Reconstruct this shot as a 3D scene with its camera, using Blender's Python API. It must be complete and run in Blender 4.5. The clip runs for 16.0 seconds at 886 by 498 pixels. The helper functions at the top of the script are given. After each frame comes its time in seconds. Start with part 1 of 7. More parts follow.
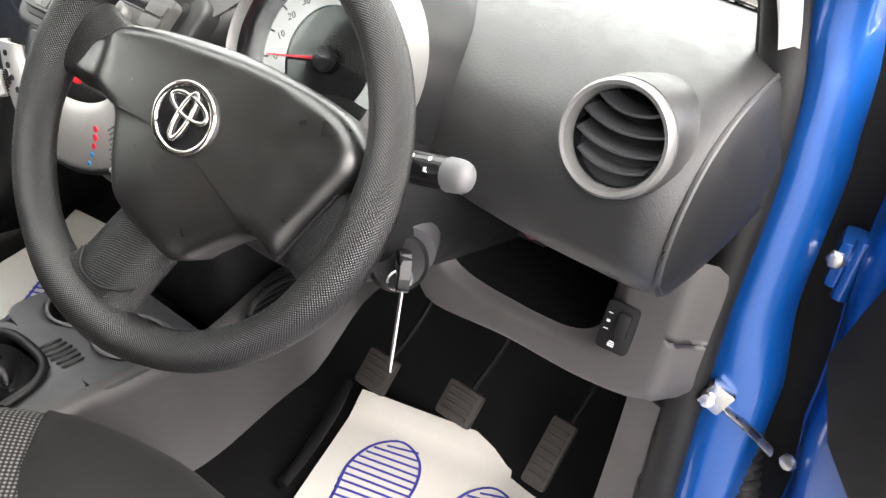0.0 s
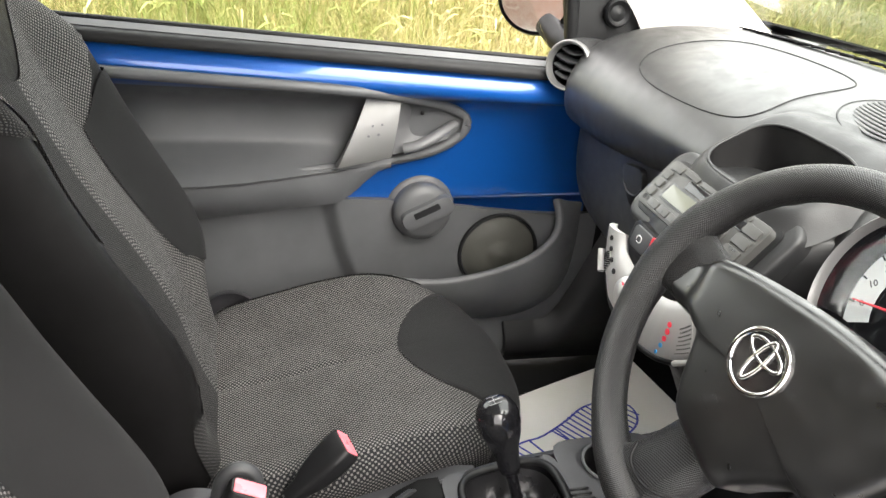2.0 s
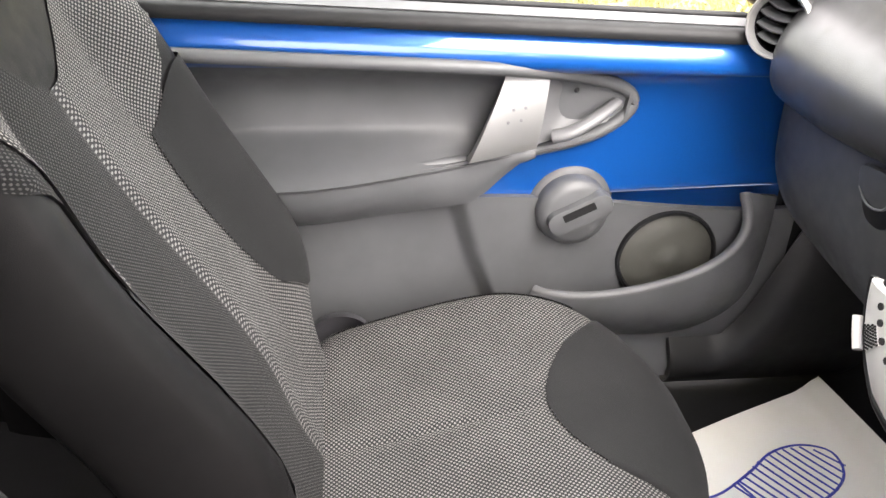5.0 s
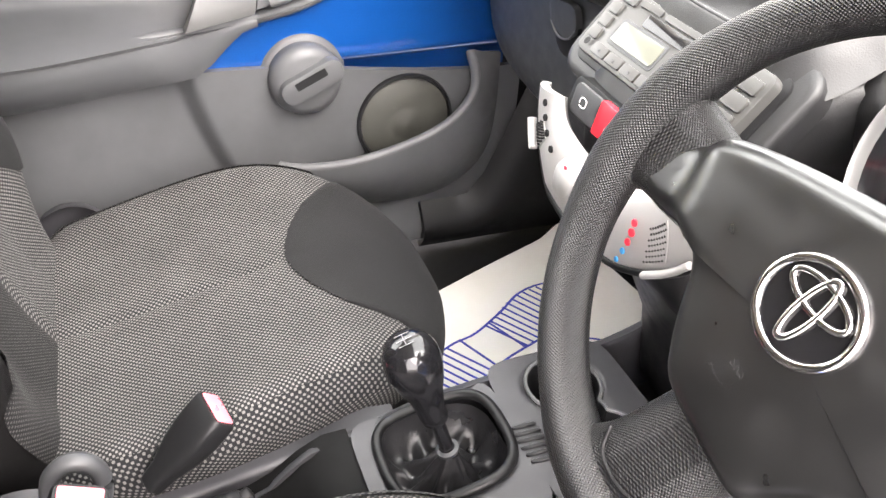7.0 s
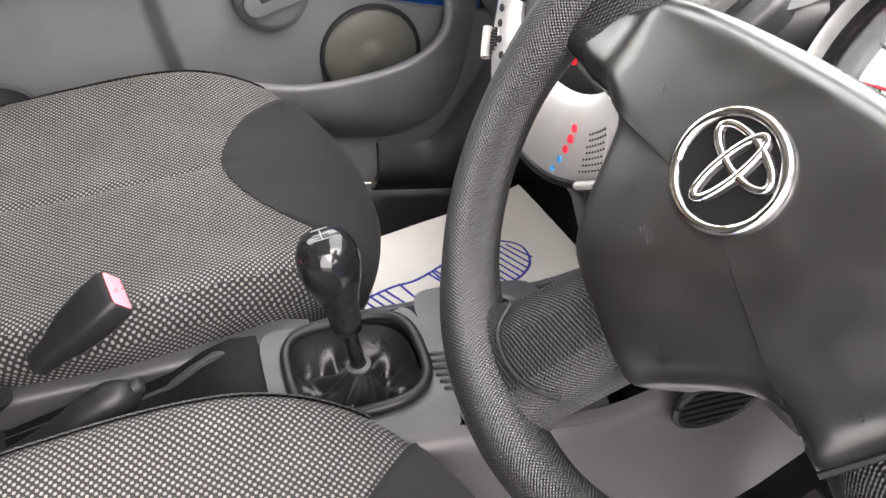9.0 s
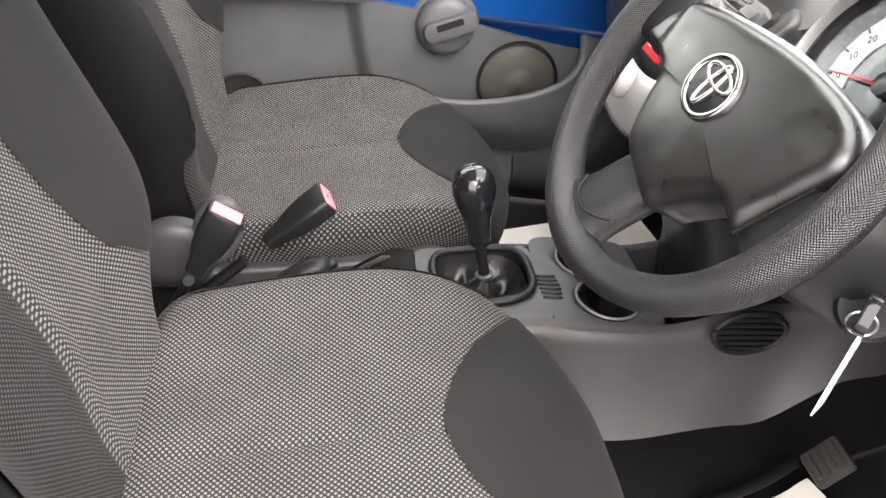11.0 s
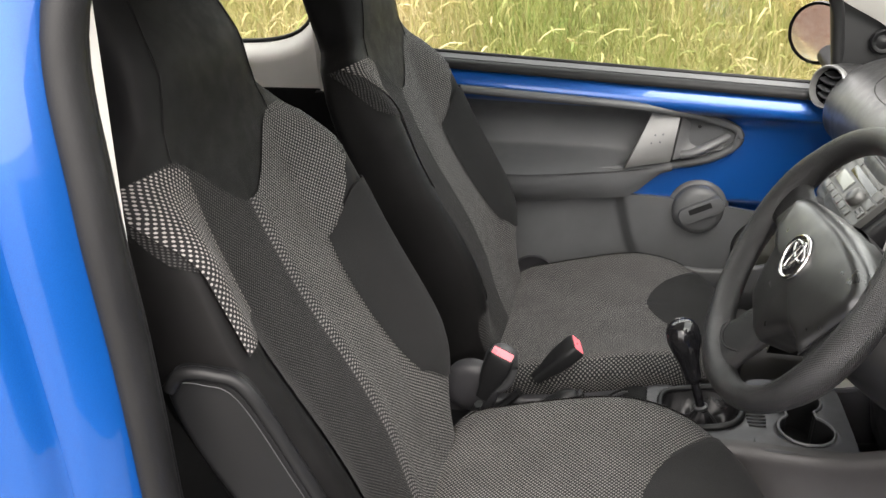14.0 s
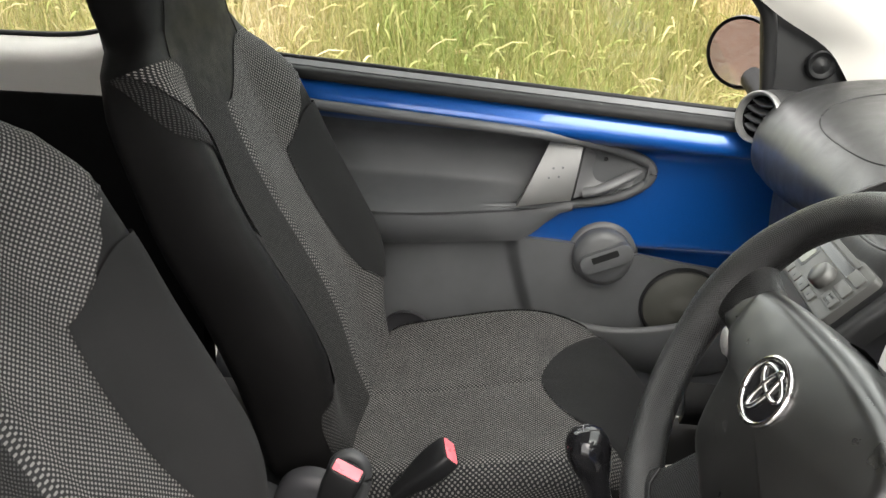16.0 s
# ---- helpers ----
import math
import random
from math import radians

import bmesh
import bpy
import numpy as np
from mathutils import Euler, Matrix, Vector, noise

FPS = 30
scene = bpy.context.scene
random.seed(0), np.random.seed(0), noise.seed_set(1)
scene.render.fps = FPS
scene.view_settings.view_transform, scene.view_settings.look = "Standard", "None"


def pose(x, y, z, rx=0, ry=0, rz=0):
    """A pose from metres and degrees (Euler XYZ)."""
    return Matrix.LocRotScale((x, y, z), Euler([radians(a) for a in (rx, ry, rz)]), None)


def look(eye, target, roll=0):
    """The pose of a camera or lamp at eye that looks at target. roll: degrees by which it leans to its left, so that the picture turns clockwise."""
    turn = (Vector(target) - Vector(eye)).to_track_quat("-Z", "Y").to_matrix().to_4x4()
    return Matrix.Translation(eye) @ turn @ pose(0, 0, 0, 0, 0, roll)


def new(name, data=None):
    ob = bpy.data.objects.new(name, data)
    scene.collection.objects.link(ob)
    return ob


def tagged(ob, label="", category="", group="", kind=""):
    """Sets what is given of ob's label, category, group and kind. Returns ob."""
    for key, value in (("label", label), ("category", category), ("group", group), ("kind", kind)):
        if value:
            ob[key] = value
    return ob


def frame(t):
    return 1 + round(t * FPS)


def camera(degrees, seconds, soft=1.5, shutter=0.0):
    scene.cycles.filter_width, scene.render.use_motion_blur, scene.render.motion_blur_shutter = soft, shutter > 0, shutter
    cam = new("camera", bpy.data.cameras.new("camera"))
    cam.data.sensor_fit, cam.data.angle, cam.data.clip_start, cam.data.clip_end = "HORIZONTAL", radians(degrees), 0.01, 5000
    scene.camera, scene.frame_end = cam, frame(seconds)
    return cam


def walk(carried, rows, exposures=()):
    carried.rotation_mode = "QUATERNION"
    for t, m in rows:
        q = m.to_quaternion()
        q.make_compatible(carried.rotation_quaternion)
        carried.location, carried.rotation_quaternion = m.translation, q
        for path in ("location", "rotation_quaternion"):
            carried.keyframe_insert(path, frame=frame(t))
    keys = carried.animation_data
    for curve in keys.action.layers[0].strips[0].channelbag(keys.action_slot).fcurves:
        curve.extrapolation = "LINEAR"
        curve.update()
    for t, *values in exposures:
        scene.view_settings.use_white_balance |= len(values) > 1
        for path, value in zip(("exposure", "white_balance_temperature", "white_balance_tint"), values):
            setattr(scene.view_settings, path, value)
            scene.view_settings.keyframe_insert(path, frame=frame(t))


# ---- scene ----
cam = camera(56.5, 16.0)
PATH = [
    (0, (0.105, -0.731, 1.139), (1.564, 0.188, 0.126), 10.4),
    (0.5, (0.1, -0.704, 1.163), (1.377, 0.456, 0.15), 9.0),
    (1, (0.113, -0.718, 1.179), (1.11, 0.709, 0.193), 6.7),
    (1.5, (0.09, -0.728, 1.207), (0.83, 0.878, 0.273), 5.8),
    (2, (0.068, -0.72, 1.226), (0.572, 1.002, 0.341), 4.8),
    (2.5, (0.057, -0.662, 1.215), (0.408, 1.11, 0.358), 3.3),
    (3, (0.044, -0.588, 1.208), (0.399, 1.181, 0.344), 2.4),
    (3.2, (0.048, -0.547, 1.191), (0.392, 1.208, 0.295), 1.7),
    (5.3, (0.099, -0.404, 1.198), (0.302, 1.291, 0.157), 0.6),
    (5.5, (0.096, -0.429, 1.173), (0.392, 1.269, 0.159), 1.9),
    (6, (0.141, -0.452, 1.168), (0.576, 1.195, 0.12), 1.7),
    (6.5, (0.153, -0.474, 1.157), (0.695, 1.105, 0.055), 1.9),
    (7, (0.179, -0.49, 1.133), (0.809, 1.001, -0.041), 2.9),
    (7.5, (0.181, -0.493, 1.138), (0.842, 0.963, -0.064), 4.1),
    (8, (0.192, -0.51, 1.133), (0.824, 0.952, -0.076), 5.2),
    (8.5, (0.22, -0.531, 1.118), (0.826, 0.944, -0.089), 7.1),
    (9, (0.218, -0.514, 1.053), (0.91, 0.94, -0.133), 11.2),
    (9.5, (0.153, -0.478, 1.002), (0.904, 0.98, -0.143), 13.2),
    (10, (0.137, -0.478, 1.014), (0.803, 1.034, -0.113), 13.8),
    (10.2, (0.129, -0.538, 1.012), (0.694, 1.054, -0.06), 13.6),
    (12.3, (0.158, -1.218, 1.288), (0.288, 0.423, 0.152), 5.7),
    (12.5, (0.204, -1.263, 1.285), (0.203, 0.409, 0.187), 4.5),
    (13, (0.267, -1.257, 1.278), (0.051, 0.476, 0.304), 1.2),
    (13.5, (0.262, -1.198, 1.266), (-0.112, 0.562, 0.393), -1.4),
    (14, (0.255, -1.175, 1.274), (-0.159, 0.614, 0.481), -1.7),
    (14.5, (0.237, -1.084, 1.265), (-0.112, 0.744, 0.532), -0.7),
    (15, (0.202, -1.026, 1.273), (-0.101, 0.818, 0.561), -0.2),
    (15.5, (0.241, -0.909, 1.234), (-0.026, 0.932, 0.501), 0.6),
    (16, (0.266, -0.806, 1.205), (0.086, 1.032, 0.437), 1.8),
]
walk(cam, [(t, look(eye, target, roll)) for t, eye, target, roll in PATH], exposures=[
    (0.0, 2.6, 6500, 14), (0.5, 2.52, 6500, 14), (1.5, 2.6, 6500, 14), (2.5, 2.35, 6450, 11), (3.0, 2.35, 6450, 11), (5.5, 3.38, 6500, 18), (8.0, 3.45, 6500, 18),
    (9.0, 3.13, 6450, 18), (10.0, 2.95, 6450, 18), (12.5, 2.48, 6500, 15), (14.0, 1.92, 6500, 13), (14.5, 1.95, 6450, 11), (16.0, 1.90, 6450, 11)])

# ---- sky and sun: bright overcast day ----
world = bpy.data.worlds.new("sky")
scene.world = world
world.use_nodes = True
wn = world.node_tree.nodes
sky_tex = wn.new("ShaderNodeTexSky")
sky_tex.sky_type = "NISHITA"
sky_tex.sun_disc = False
sky_tex.sun_elevation, sky_tex.sun_rotation = radians(46), radians(163)
sky_tex.air_density, sky_tex.dust_density = 1.0, 6.0
white_sky = wn.new("ShaderNodeMixRGB")
white_sky.inputs[0].default_value = 0.9
white_sky.inputs[2].default_value = (10.0, 9.7, 9.2, 1)
world.node_tree.links.new(sky_tex.outputs[0], white_sky.inputs[1])
world.node_tree.links.new(white_sky.outputs[0], wn["Background"].inputs[0])
wn["Background"].inputs[1].default_value = 0.15

sun = new("sun", bpy.data.lights.new("sun", "SUN"))
sun.data.energy, sun.data.angle, sun.data.color = 1.6, radians(55), (1.0, 0.95, 0.88)
sun.matrix_basis = look((0.9, -3.0, 3.6), (0, 0, 0.4))


# ---- small builders ----
def smoothstep(a, b, x):
    t = min(1.0, max(0.0, (x - a) / (b - a)))
    return t * t * (3 - 2 * t)


def lerp(a, b, t):
    return a + (b - a) * t


def table_at(knots, x):
    """Smooth value between (x, value) knots."""
    if x <= knots[0][0]:
        return knots[0][1]
    for (x0, v0), (x1, v1) in zip(knots, knots[1:]):
        if x <= x1:
            t = (x - x0) / (x1 - x0)
            return v0 + (v1 - v0) * t * t * (3 - 2 * t)
    return knots[-1][1]


def spline(points, count, closed=False):
    """Catmull-Rom through points, as vectors."""
    pts = [Vector(p) for p in points]
    n = len(pts)
    out = []
    spans = n if closed else n - 1
    for k in range(count if closed else count + 1):
        s = k / count * spans
        i = min(int(s), spans - 1)
        t = s - i
        if closed:
            a, b, c, d = (pts[(i + j) % n] for j in (-1, 0, 1, 2))
        else:
            b, c = pts[i], pts[i + 1]
            a = pts[i - 1] if i else b * 2 - c
            d = pts[i + 2] if i + 2 < n else c * 2 - b
        out.append(0.5 * ((2 * b) + (c - a) * t + (2 * a - 5 * b + 4 * c - d) * t * t + (3 * b - a - 3 * c + d) * t ** 3))
    return out


def mesh_from(verts, faces, uvs=None, smooth=True):
    me = bpy.data.meshes.new("mesh")
    me.from_pydata([tuple(v) for v in verts], [], faces)
    if uvs:
        layer = me.uv_layers.new(name="UVMap")
        flat = [uvs[loop.vertex_index] for loop in me.loops]
        layer.data.foreach_set("uv", [c for uv in flat for c in uv])
    if smooth:
        me.polygons.foreach_set("use_smooth", [True] * len(me.polygons))
    me.update()
    return me


def from_bm(bm, smooth=True):
    bmesh.ops.recalc_face_normals(bm, faces=bm.faces[:])
    me = bpy.data.meshes.new("mesh")
    bm.to_mesh(me)
    bm.free()
    if smooth:
        me.polygons.foreach_set("use_smooth", [True] * len(me.polygons))
        me.set_sharp_from_angle(angle=radians(38))
    return me


def thing(name, label, category, group="", kind="", at=(0, 0, 0)):
    ob = new(name)
    ob.location = at
    ob.empty_display_size = 0.05
    return tagged(ob, label, category, group, kind)


def part(name, mesh, material, parent=None, label=""):
    """One mesh object under a thing or a part; the mesh is given in world space."""
    if isinstance(mesh, bmesh.types.BMesh):
        mesh = from_bm(mesh)
    ob = new(name, mesh)
    for m in material if isinstance(material, (list, tuple)) else [material]:
        mesh.materials.append(m)
    if parent is not None:
        ob.parent = parent
        bpy.context.view_layer.update()
        ob.matrix_parent_inverse = parent.matrix_world.inverted()
    return tagged(ob, label)


def grid(fn, nu, nv, thick=0.0, close_u=False, uv=None):
    """A sheet fn(u, v), u and v from 0 to 1; thick: depth behind it, along the reversed normal."""
    verts, uvs, faces = [], [], []
    for i in range(nu + (0 if close_u else 1)):
        for j in range(nv + 1):
            verts.append(Vector(fn(i / nu, j / nv)))
            uvs.append(uv(i / nu, j / nv) if uv else (i / nu, j / nv))
    m = nv + 1
    rows = nu + (0 if close_u else 1)
    for i in range(nu):
        for j in range(nv):
            i2 = (i + 1) % rows
            faces.append((i * m + j, i2 * m + j, i2 * m + j + 1, i * m + j + 1))
    me = mesh_from(verts, faces, uvs)
    if thick:
        normals = [v.normal.copy() for v in me.vertices]
        n = len(verts)
        back = [verts[k] - normals[k] * thick for k in range(n)]
        allf = list(faces) + [tuple(reversed([a + n for a in f])) for f in faces]
        edge = [j for j in range(m)] + [i * m + nv for i in range(1, rows)]
        edge += [(rows - 1) * m + j for j in range(nv - 1, -1, -1)] + [i * m for i in range(rows - 2, 0, -1)]
        if not close_u:
            for a, b in zip(edge, edge[1:] + edge[:1]):
                allf.append((b, a, a + n, b + n))
        bpy.data.meshes.remove(me)
        me = mesh_from(verts + back, allf, uvs + uvs)
        me.set_sharp_from_angle(angle=radians(50))
    return me


def loft(rings, cap=True, uvs=None):
    """Closed rings of equal length, joined in order."""
    n = len(rings[0])
    verts = [v for r in rings for v in r]
    faces = []
    for i in range(len(rings) - 1):
        for j in range(n):
            k = (j + 1) % n
            faces.append((i * n + j, i * n + k, (i + 1) * n + k, (i + 1) * n + j))
    if cap:
        faces.append(tuple(reversed(range(n))))
        faces.append(tuple((len(rings) - 1) * n + j for j in range(n)))
    me = mesh_from(verts, faces, uvs)
    me.set_sharp_from_angle(angle=radians(55))
    return me


def axes_of(direction, hint=(0, 0, 1)):
    d = Vector(direction).normalized()
    a = Vector(hint).cross(d)
    if a.length < 1e-4:
        a = Vector((1, 0, 0)).cross(d)
    a.normalize()
    return d, a, d.cross(a)


def tube(path, radius, n=12, flat=1.0, hint=(0, 0, 1), cap=True):
    """A round bar along path; radius: a number or a function of 0..1; flat squeezes it."""
    rings = []
    pts = [Vector(p) for p in path]
    for i, p in enumerate(pts):
        d = pts[min(i + 1, len(pts) - 1)] - pts[max(i - 1, 0)]
        _, a, b = axes_of(d, hint)
        r = radius(i / (len(pts) - 1)) if callable(radius) else radius
        rings.append([p + (a * math.cos(t) + b * math.sin(t) * flat) * r for t in (2 * math.pi * k / n for k in range(n))])
    return loft(rings, cap)


def revolve(profile, origin, axis, n=40, hint=(0, 0, 1), cap=False):
    """profile: (radius, along) pairs turned about the axis through origin."""
    d, a, b = axes_of(axis, hint)
    o = Vector(origin)
    rings = [[o + d * h + (a * math.cos(t) + b * math.sin(t)) * r for t in (2 * math.pi * k / n for k in range(n))] for r, h in profile]
    return loft(rings, cap)


def rbox(size, m=None, bevel=0.004, segments=2):
    """A box with rounded edges, of that size, at the pose m."""
    bm = bmesh.new()
    bmesh.ops.create_cube(bm, size=1.0)
    bmesh.ops.scale(bm, vec=size, verts=bm.verts[:])
    if bevel:
        bmesh.ops.bevel(bm, geom=bm.edges[:], offset=bevel, segments=segments, profile=0.6, affect="EDGES")
    if m is not None:
        bmesh.ops.transform(bm, matrix=m, verts=bm.verts[:])
    return bm


def slab(outline, m, thick, bevel=0.002, segments=2):
    """A flat plate: outline in its own x, y; thick along its z; at the pose m."""
    bm = bmesh.new()
    low = [bm.verts.new((p[0], p[1], 0)) for p in outline]
    face = bm.faces.new(low)
    got = bmesh.ops.extrude_face_region(bm, geom=[face])
    top = [g for g in got["geom"] if isinstance(g, bmesh.types.BMVert)]
    bmesh.ops.translate(bm, vec=(0, 0, thick), verts=top)
    if bevel:
        edges = [e for e in bm.edges if all(v in set(top) for v in e.verts)]
        bmesh.ops.bevel(bm, geom=edges, offset=bevel, segments=segments, profile=0.6, affect="EDGES")
    bmesh.ops.transform(bm, matrix=m, verts=bm.verts[:])
    return bm


def frame_of(origin, ahead, up=(0, 0, 1)):
    """A pose whose z looks along ahead and whose y is near up."""
    z = Vector(ahead).normalized()
    x = Vector(up).cross(z).normalized()
    y = z.cross(x)
    m = Matrix((x, y, z)).transposed().to_4x4()
    m.translation = Vector(origin)
    return m


def round_rect(w, h, r, n=5):
    out = []
    for cx, cy, a0 in ((w / 2 - r, h / 2 - r, 0), (-w / 2 + r, h / 2 - r, 90), (-w / 2 + r, -h / 2 + r, 180), (w / 2 - r, -h / 2 + r, 270)):
        for k in range(n + 1):
            a = radians(a0 + 90 * k / n)
            out.append((cx + r * math.cos(a), cy + r * math.sin(a)))
    return out


def words(text, size, m, depth=0.0004):
    cu = bpy.data.curves.new("lettering", "FONT")
    cu.body, cu.size, cu.extrude, cu.align_x, cu.align_y = text, size, depth, "CENTER", "CENTER"
    cu.resolution_u = 2
    tmp = bpy.data.objects.new("lettering", cu)
    me = bpy.data.meshes.new_from_object(tmp)
    bpy.data.objects.remove(tmp)
    me.transform(m)
    return me


def join(*meshes):
    bm = bmesh.new()
    for me in meshes:
        if isinstance(me, bmesh.types.BMesh):
            me = from_bm(me)
        bm.from_mesh(me)
    out = bpy.data.meshes.new("mesh")
    bm.to_mesh(out)
    bm.free()
    out.polygons.foreach_set("use_smooth", [True] * len(out.polygons))
    out.set_sharp_from_angle(angle=radians(40))
    return out


# ---- materials ----
def nodes_of(name, rough=0.5, metal=0.0, spec=0.5):
    m = bpy.data.materials.new(name)
    m.use_nodes = True
    b = m.node_tree.nodes["Principled BSDF"]
    b.inputs["Roughness"].default_value = rough
    b.inputs["Metallic"].default_value = metal
    b.inputs["Specular IOR Level"].default_value = spec
    return m, m.node_tree.nodes, m.node_tree.links, b


def noise_node(nt, links, scale, detail=4, coord=None):
    n = nt.new("ShaderNodeTexNoise")
    n.inputs["Scale"].default_value, n.inputs["Detail"].default_value = scale, detail
    if coord is not None:
        links.new(coord, n.inputs["Vector"])
    return n


def ramp(nt, links, source, stops):
    r = nt.new("ShaderNodeValToRGB")
    e = r.color_ramp.elements
    while len(e) < len(stops):
        e.new(0.5)
    for el, (pos, col) in zip(e, stops):
        el.position, el.color = pos, (*col, 1)
    links.new(source, r.inputs[0])
    return r


def mathn(nt, links, op, a, b=None):
    n = nt.new("ShaderNodeMath")
    n.operation = op
    for i, v in enumerate((a, b)):
        if v is None:
            continue
        if isinstance(v, (int, float)):
            n.inputs[i].default_value = v
        else:
            links.new(v, n.inputs[i])
    return n.outputs[0]


def bump(nt, links, b, height, strength, distance):
    n = nt.new("ShaderNodeBump")
    n.inputs["Strength"].default_value, n.inputs["Distance"].default_value = strength, distance
    links.new(height, n.inputs["Height"])
    links.new(n.outputs[0], b.inputs["Normal"])
    return n


def plastic(name, colour, rough=0.5, grain=900, depth=0.0004, wear=0.25, metal=0.0, spec=0.5):
    """Moulded plastic with a fine grain, dust and slight wear."""
    m, nt, links, b = nodes_of(name, rough, metal, spec)
    co = nt.new("ShaderNodeTexCoord").outputs["Object"]
    big = noise_node(nt, links, 9, 5, co)
    dark, light = [c * (1 - wear * 0.45) for c in colour], [min(1, c * (1 + wear * 0.5) + 0.004 * wear) for c in colour]
    r = ramp(nt, links, big.outputs[0], [(0.3, dark), (0.7, light)])
    links.new(r.outputs[0], b.inputs["Base Color"])
    rr = nt.new("ShaderNodeMapRange")
    rr.inputs[1].default_value, rr.inputs[2].default_value = 0.3, 0.7
    rr.inputs[3].default_value, rr.inputs[4].default_value = max(0.03, rough - 0.07), min(1, rough + 0.07)
    mid = noise_node(nt, links, 45, 3, co)
    links.new(mid.outputs[0], rr.inputs[0])
    links.new(rr.outputs[0], b.inputs["Roughness"])
    if depth:
        fine = noise_node(nt, links, grain, 2, co)
        bump(nt, links, b, fine.outputs[0], 0.35, depth)
    return m


def weave(name, pitch, dark, light, share=0.25, coarse=False):
    """Woven seat cloth: light stitches in staggered rows on black, in the sheet's own metres."""
    m, nt, links, b = nodes_of(name, 0.88, 0, 0.12)
    uv = nt.new("ShaderNodeUVMap").outputs[0]
    warp = noise_node(nt, links, 60, 2, uv)
    sep = nt.new("ShaderNodeSeparateXYZ")
    links.new(uv, sep.inputs[0])
    k = 2 * math.pi / pitch
    jit = mathn(nt, links, "MULTIPLY", warp.outputs[0], 0.25)
    a = mathn(nt, links, "SINE", mathn(nt, links, "ADD", mathn(nt, links, "MULTIPLY", sep.outputs[0], k / 2), jit))
    c = mathn(nt, links, "SINE", mathn(nt, links, "ADD", mathn(nt, links, "MULTIPLY", sep.outputs[1], k / 2), jit))
    prod = mathn(nt, links, "MULTIPLY", a, c)
    mask = nt.new("ShaderNodeMapRange")
    mask.inputs[1].default_value, mask.inputs[2].default_value = share, share + 0.35
    links.new(prod, mask.inputs[0])
    fibre = noise_node(nt, links, 2500, 2, uv)
    soil = noise_node(nt, links, 14, 4, uv)
    mix = nt.new("ShaderNodeMixRGB")
    mix.inputs[1].default_value, mix.inputs[2].default_value = (*dark, 1), (*light, 1)
    links.new(mask.outputs[0], mix.inputs[0])
    tone = nt.new("ShaderNodeMixRGB")
    tone.blend_type, tone.inputs[0].default_value = "MULTIPLY", 0.55
    links.new(mix.outputs[0], tone.inputs[1])
    both = mathn(nt, links, "ADD", mathn(nt, links, "MULTIPLY", fibre.outputs[0], 0.8), mathn(nt, links, "MULTIPLY", soil.outputs[0], 1.1))
    links.new(both, tone.inputs[2])
    links.new(tone.outputs[0], b.inputs["Base Color"])
    b.inputs["Sheen Weight"].default_value = 0.03
    bump(nt, links, b, mask.outputs[0], 0.6, 0.0008)
    return m


def cloth(name, colour, sheen=0.3, scale=1600):
    m, nt, links, b = nodes_of(name, 0.92, 0, 0.08)
    co = nt.new("ShaderNodeTexCoord").outputs["Object"]
    fine, big = noise_node(nt, links, scale, 2, co), noise_node(nt, links, 7, 4, co)
    s = mathn(nt, links, "ADD", mathn(nt, links, "MULTIPLY", fine.outputs[0], 0.5), mathn(nt, links, "MULTIPLY", big.outputs[0], 0.5))
    r = ramp(nt, links, s, [(0.3, [c * 0.65 for c in colour]), (0.7, [c * 1.4 for c in colour])])
    links.new(r.outputs[0], b.inputs["Base Color"])
    b.inputs["Sheen Weight"].default_value = sheen
    b.inputs["Sheen Roughness"].default_value = 0.5
    bump(nt, links, b, fine.outputs[0], 0.5, 0.0006)
    return m


def dotted(name, colour, pitch, rough, depth):
    """Moulded skin with fine raised pips, in the sheet's own metres."""
    m, nt, links, b = nodes_of(name, rough, 0, 0.5)
    uv = nt.new("ShaderNodeUVMap").outputs[0]
    sep = nt.new("ShaderNodeSeparateXYZ")
    links.new(uv, sep.inputs[0])
    k = math.pi / pitch
    prod = mathn(nt, links, "MULTIPLY", mathn(nt, links, "SINE", mathn(nt, links, "MULTIPLY", sep.outputs[0], k)),
                 mathn(nt, links, "SINE", mathn(nt, links, "MULTIPLY", sep.outputs[1], k)))
    big = noise_node(nt, links, 14, 4, nt.new("ShaderNodeTexCoord").outputs["Object"])
    r = ramp(nt, links, big.outputs[0], [(0.3, [c * 0.8 for c in colour]), (0.7, [c * 1.25 for c in colour])])
    lift = nt.new("ShaderNodeMixRGB")
    lift.inputs[2].default_value = (*[c * 2.0 for c in colour], 1)
    mask = nt.new("ShaderNodeMapRange")
    mask.inputs[1].default_value, mask.inputs[2].default_value = 0.2, 0.6
    links.new(prod, mask.inputs[0])
    links.new(mask.outputs[0], lift.inputs[0])
    links.new(r.outputs[0], lift.inputs[1])
    links.new(lift.outputs[0], b.inputs["Base Color"])
    bump(nt, links, b, prod, 0.7, depth)
    return m


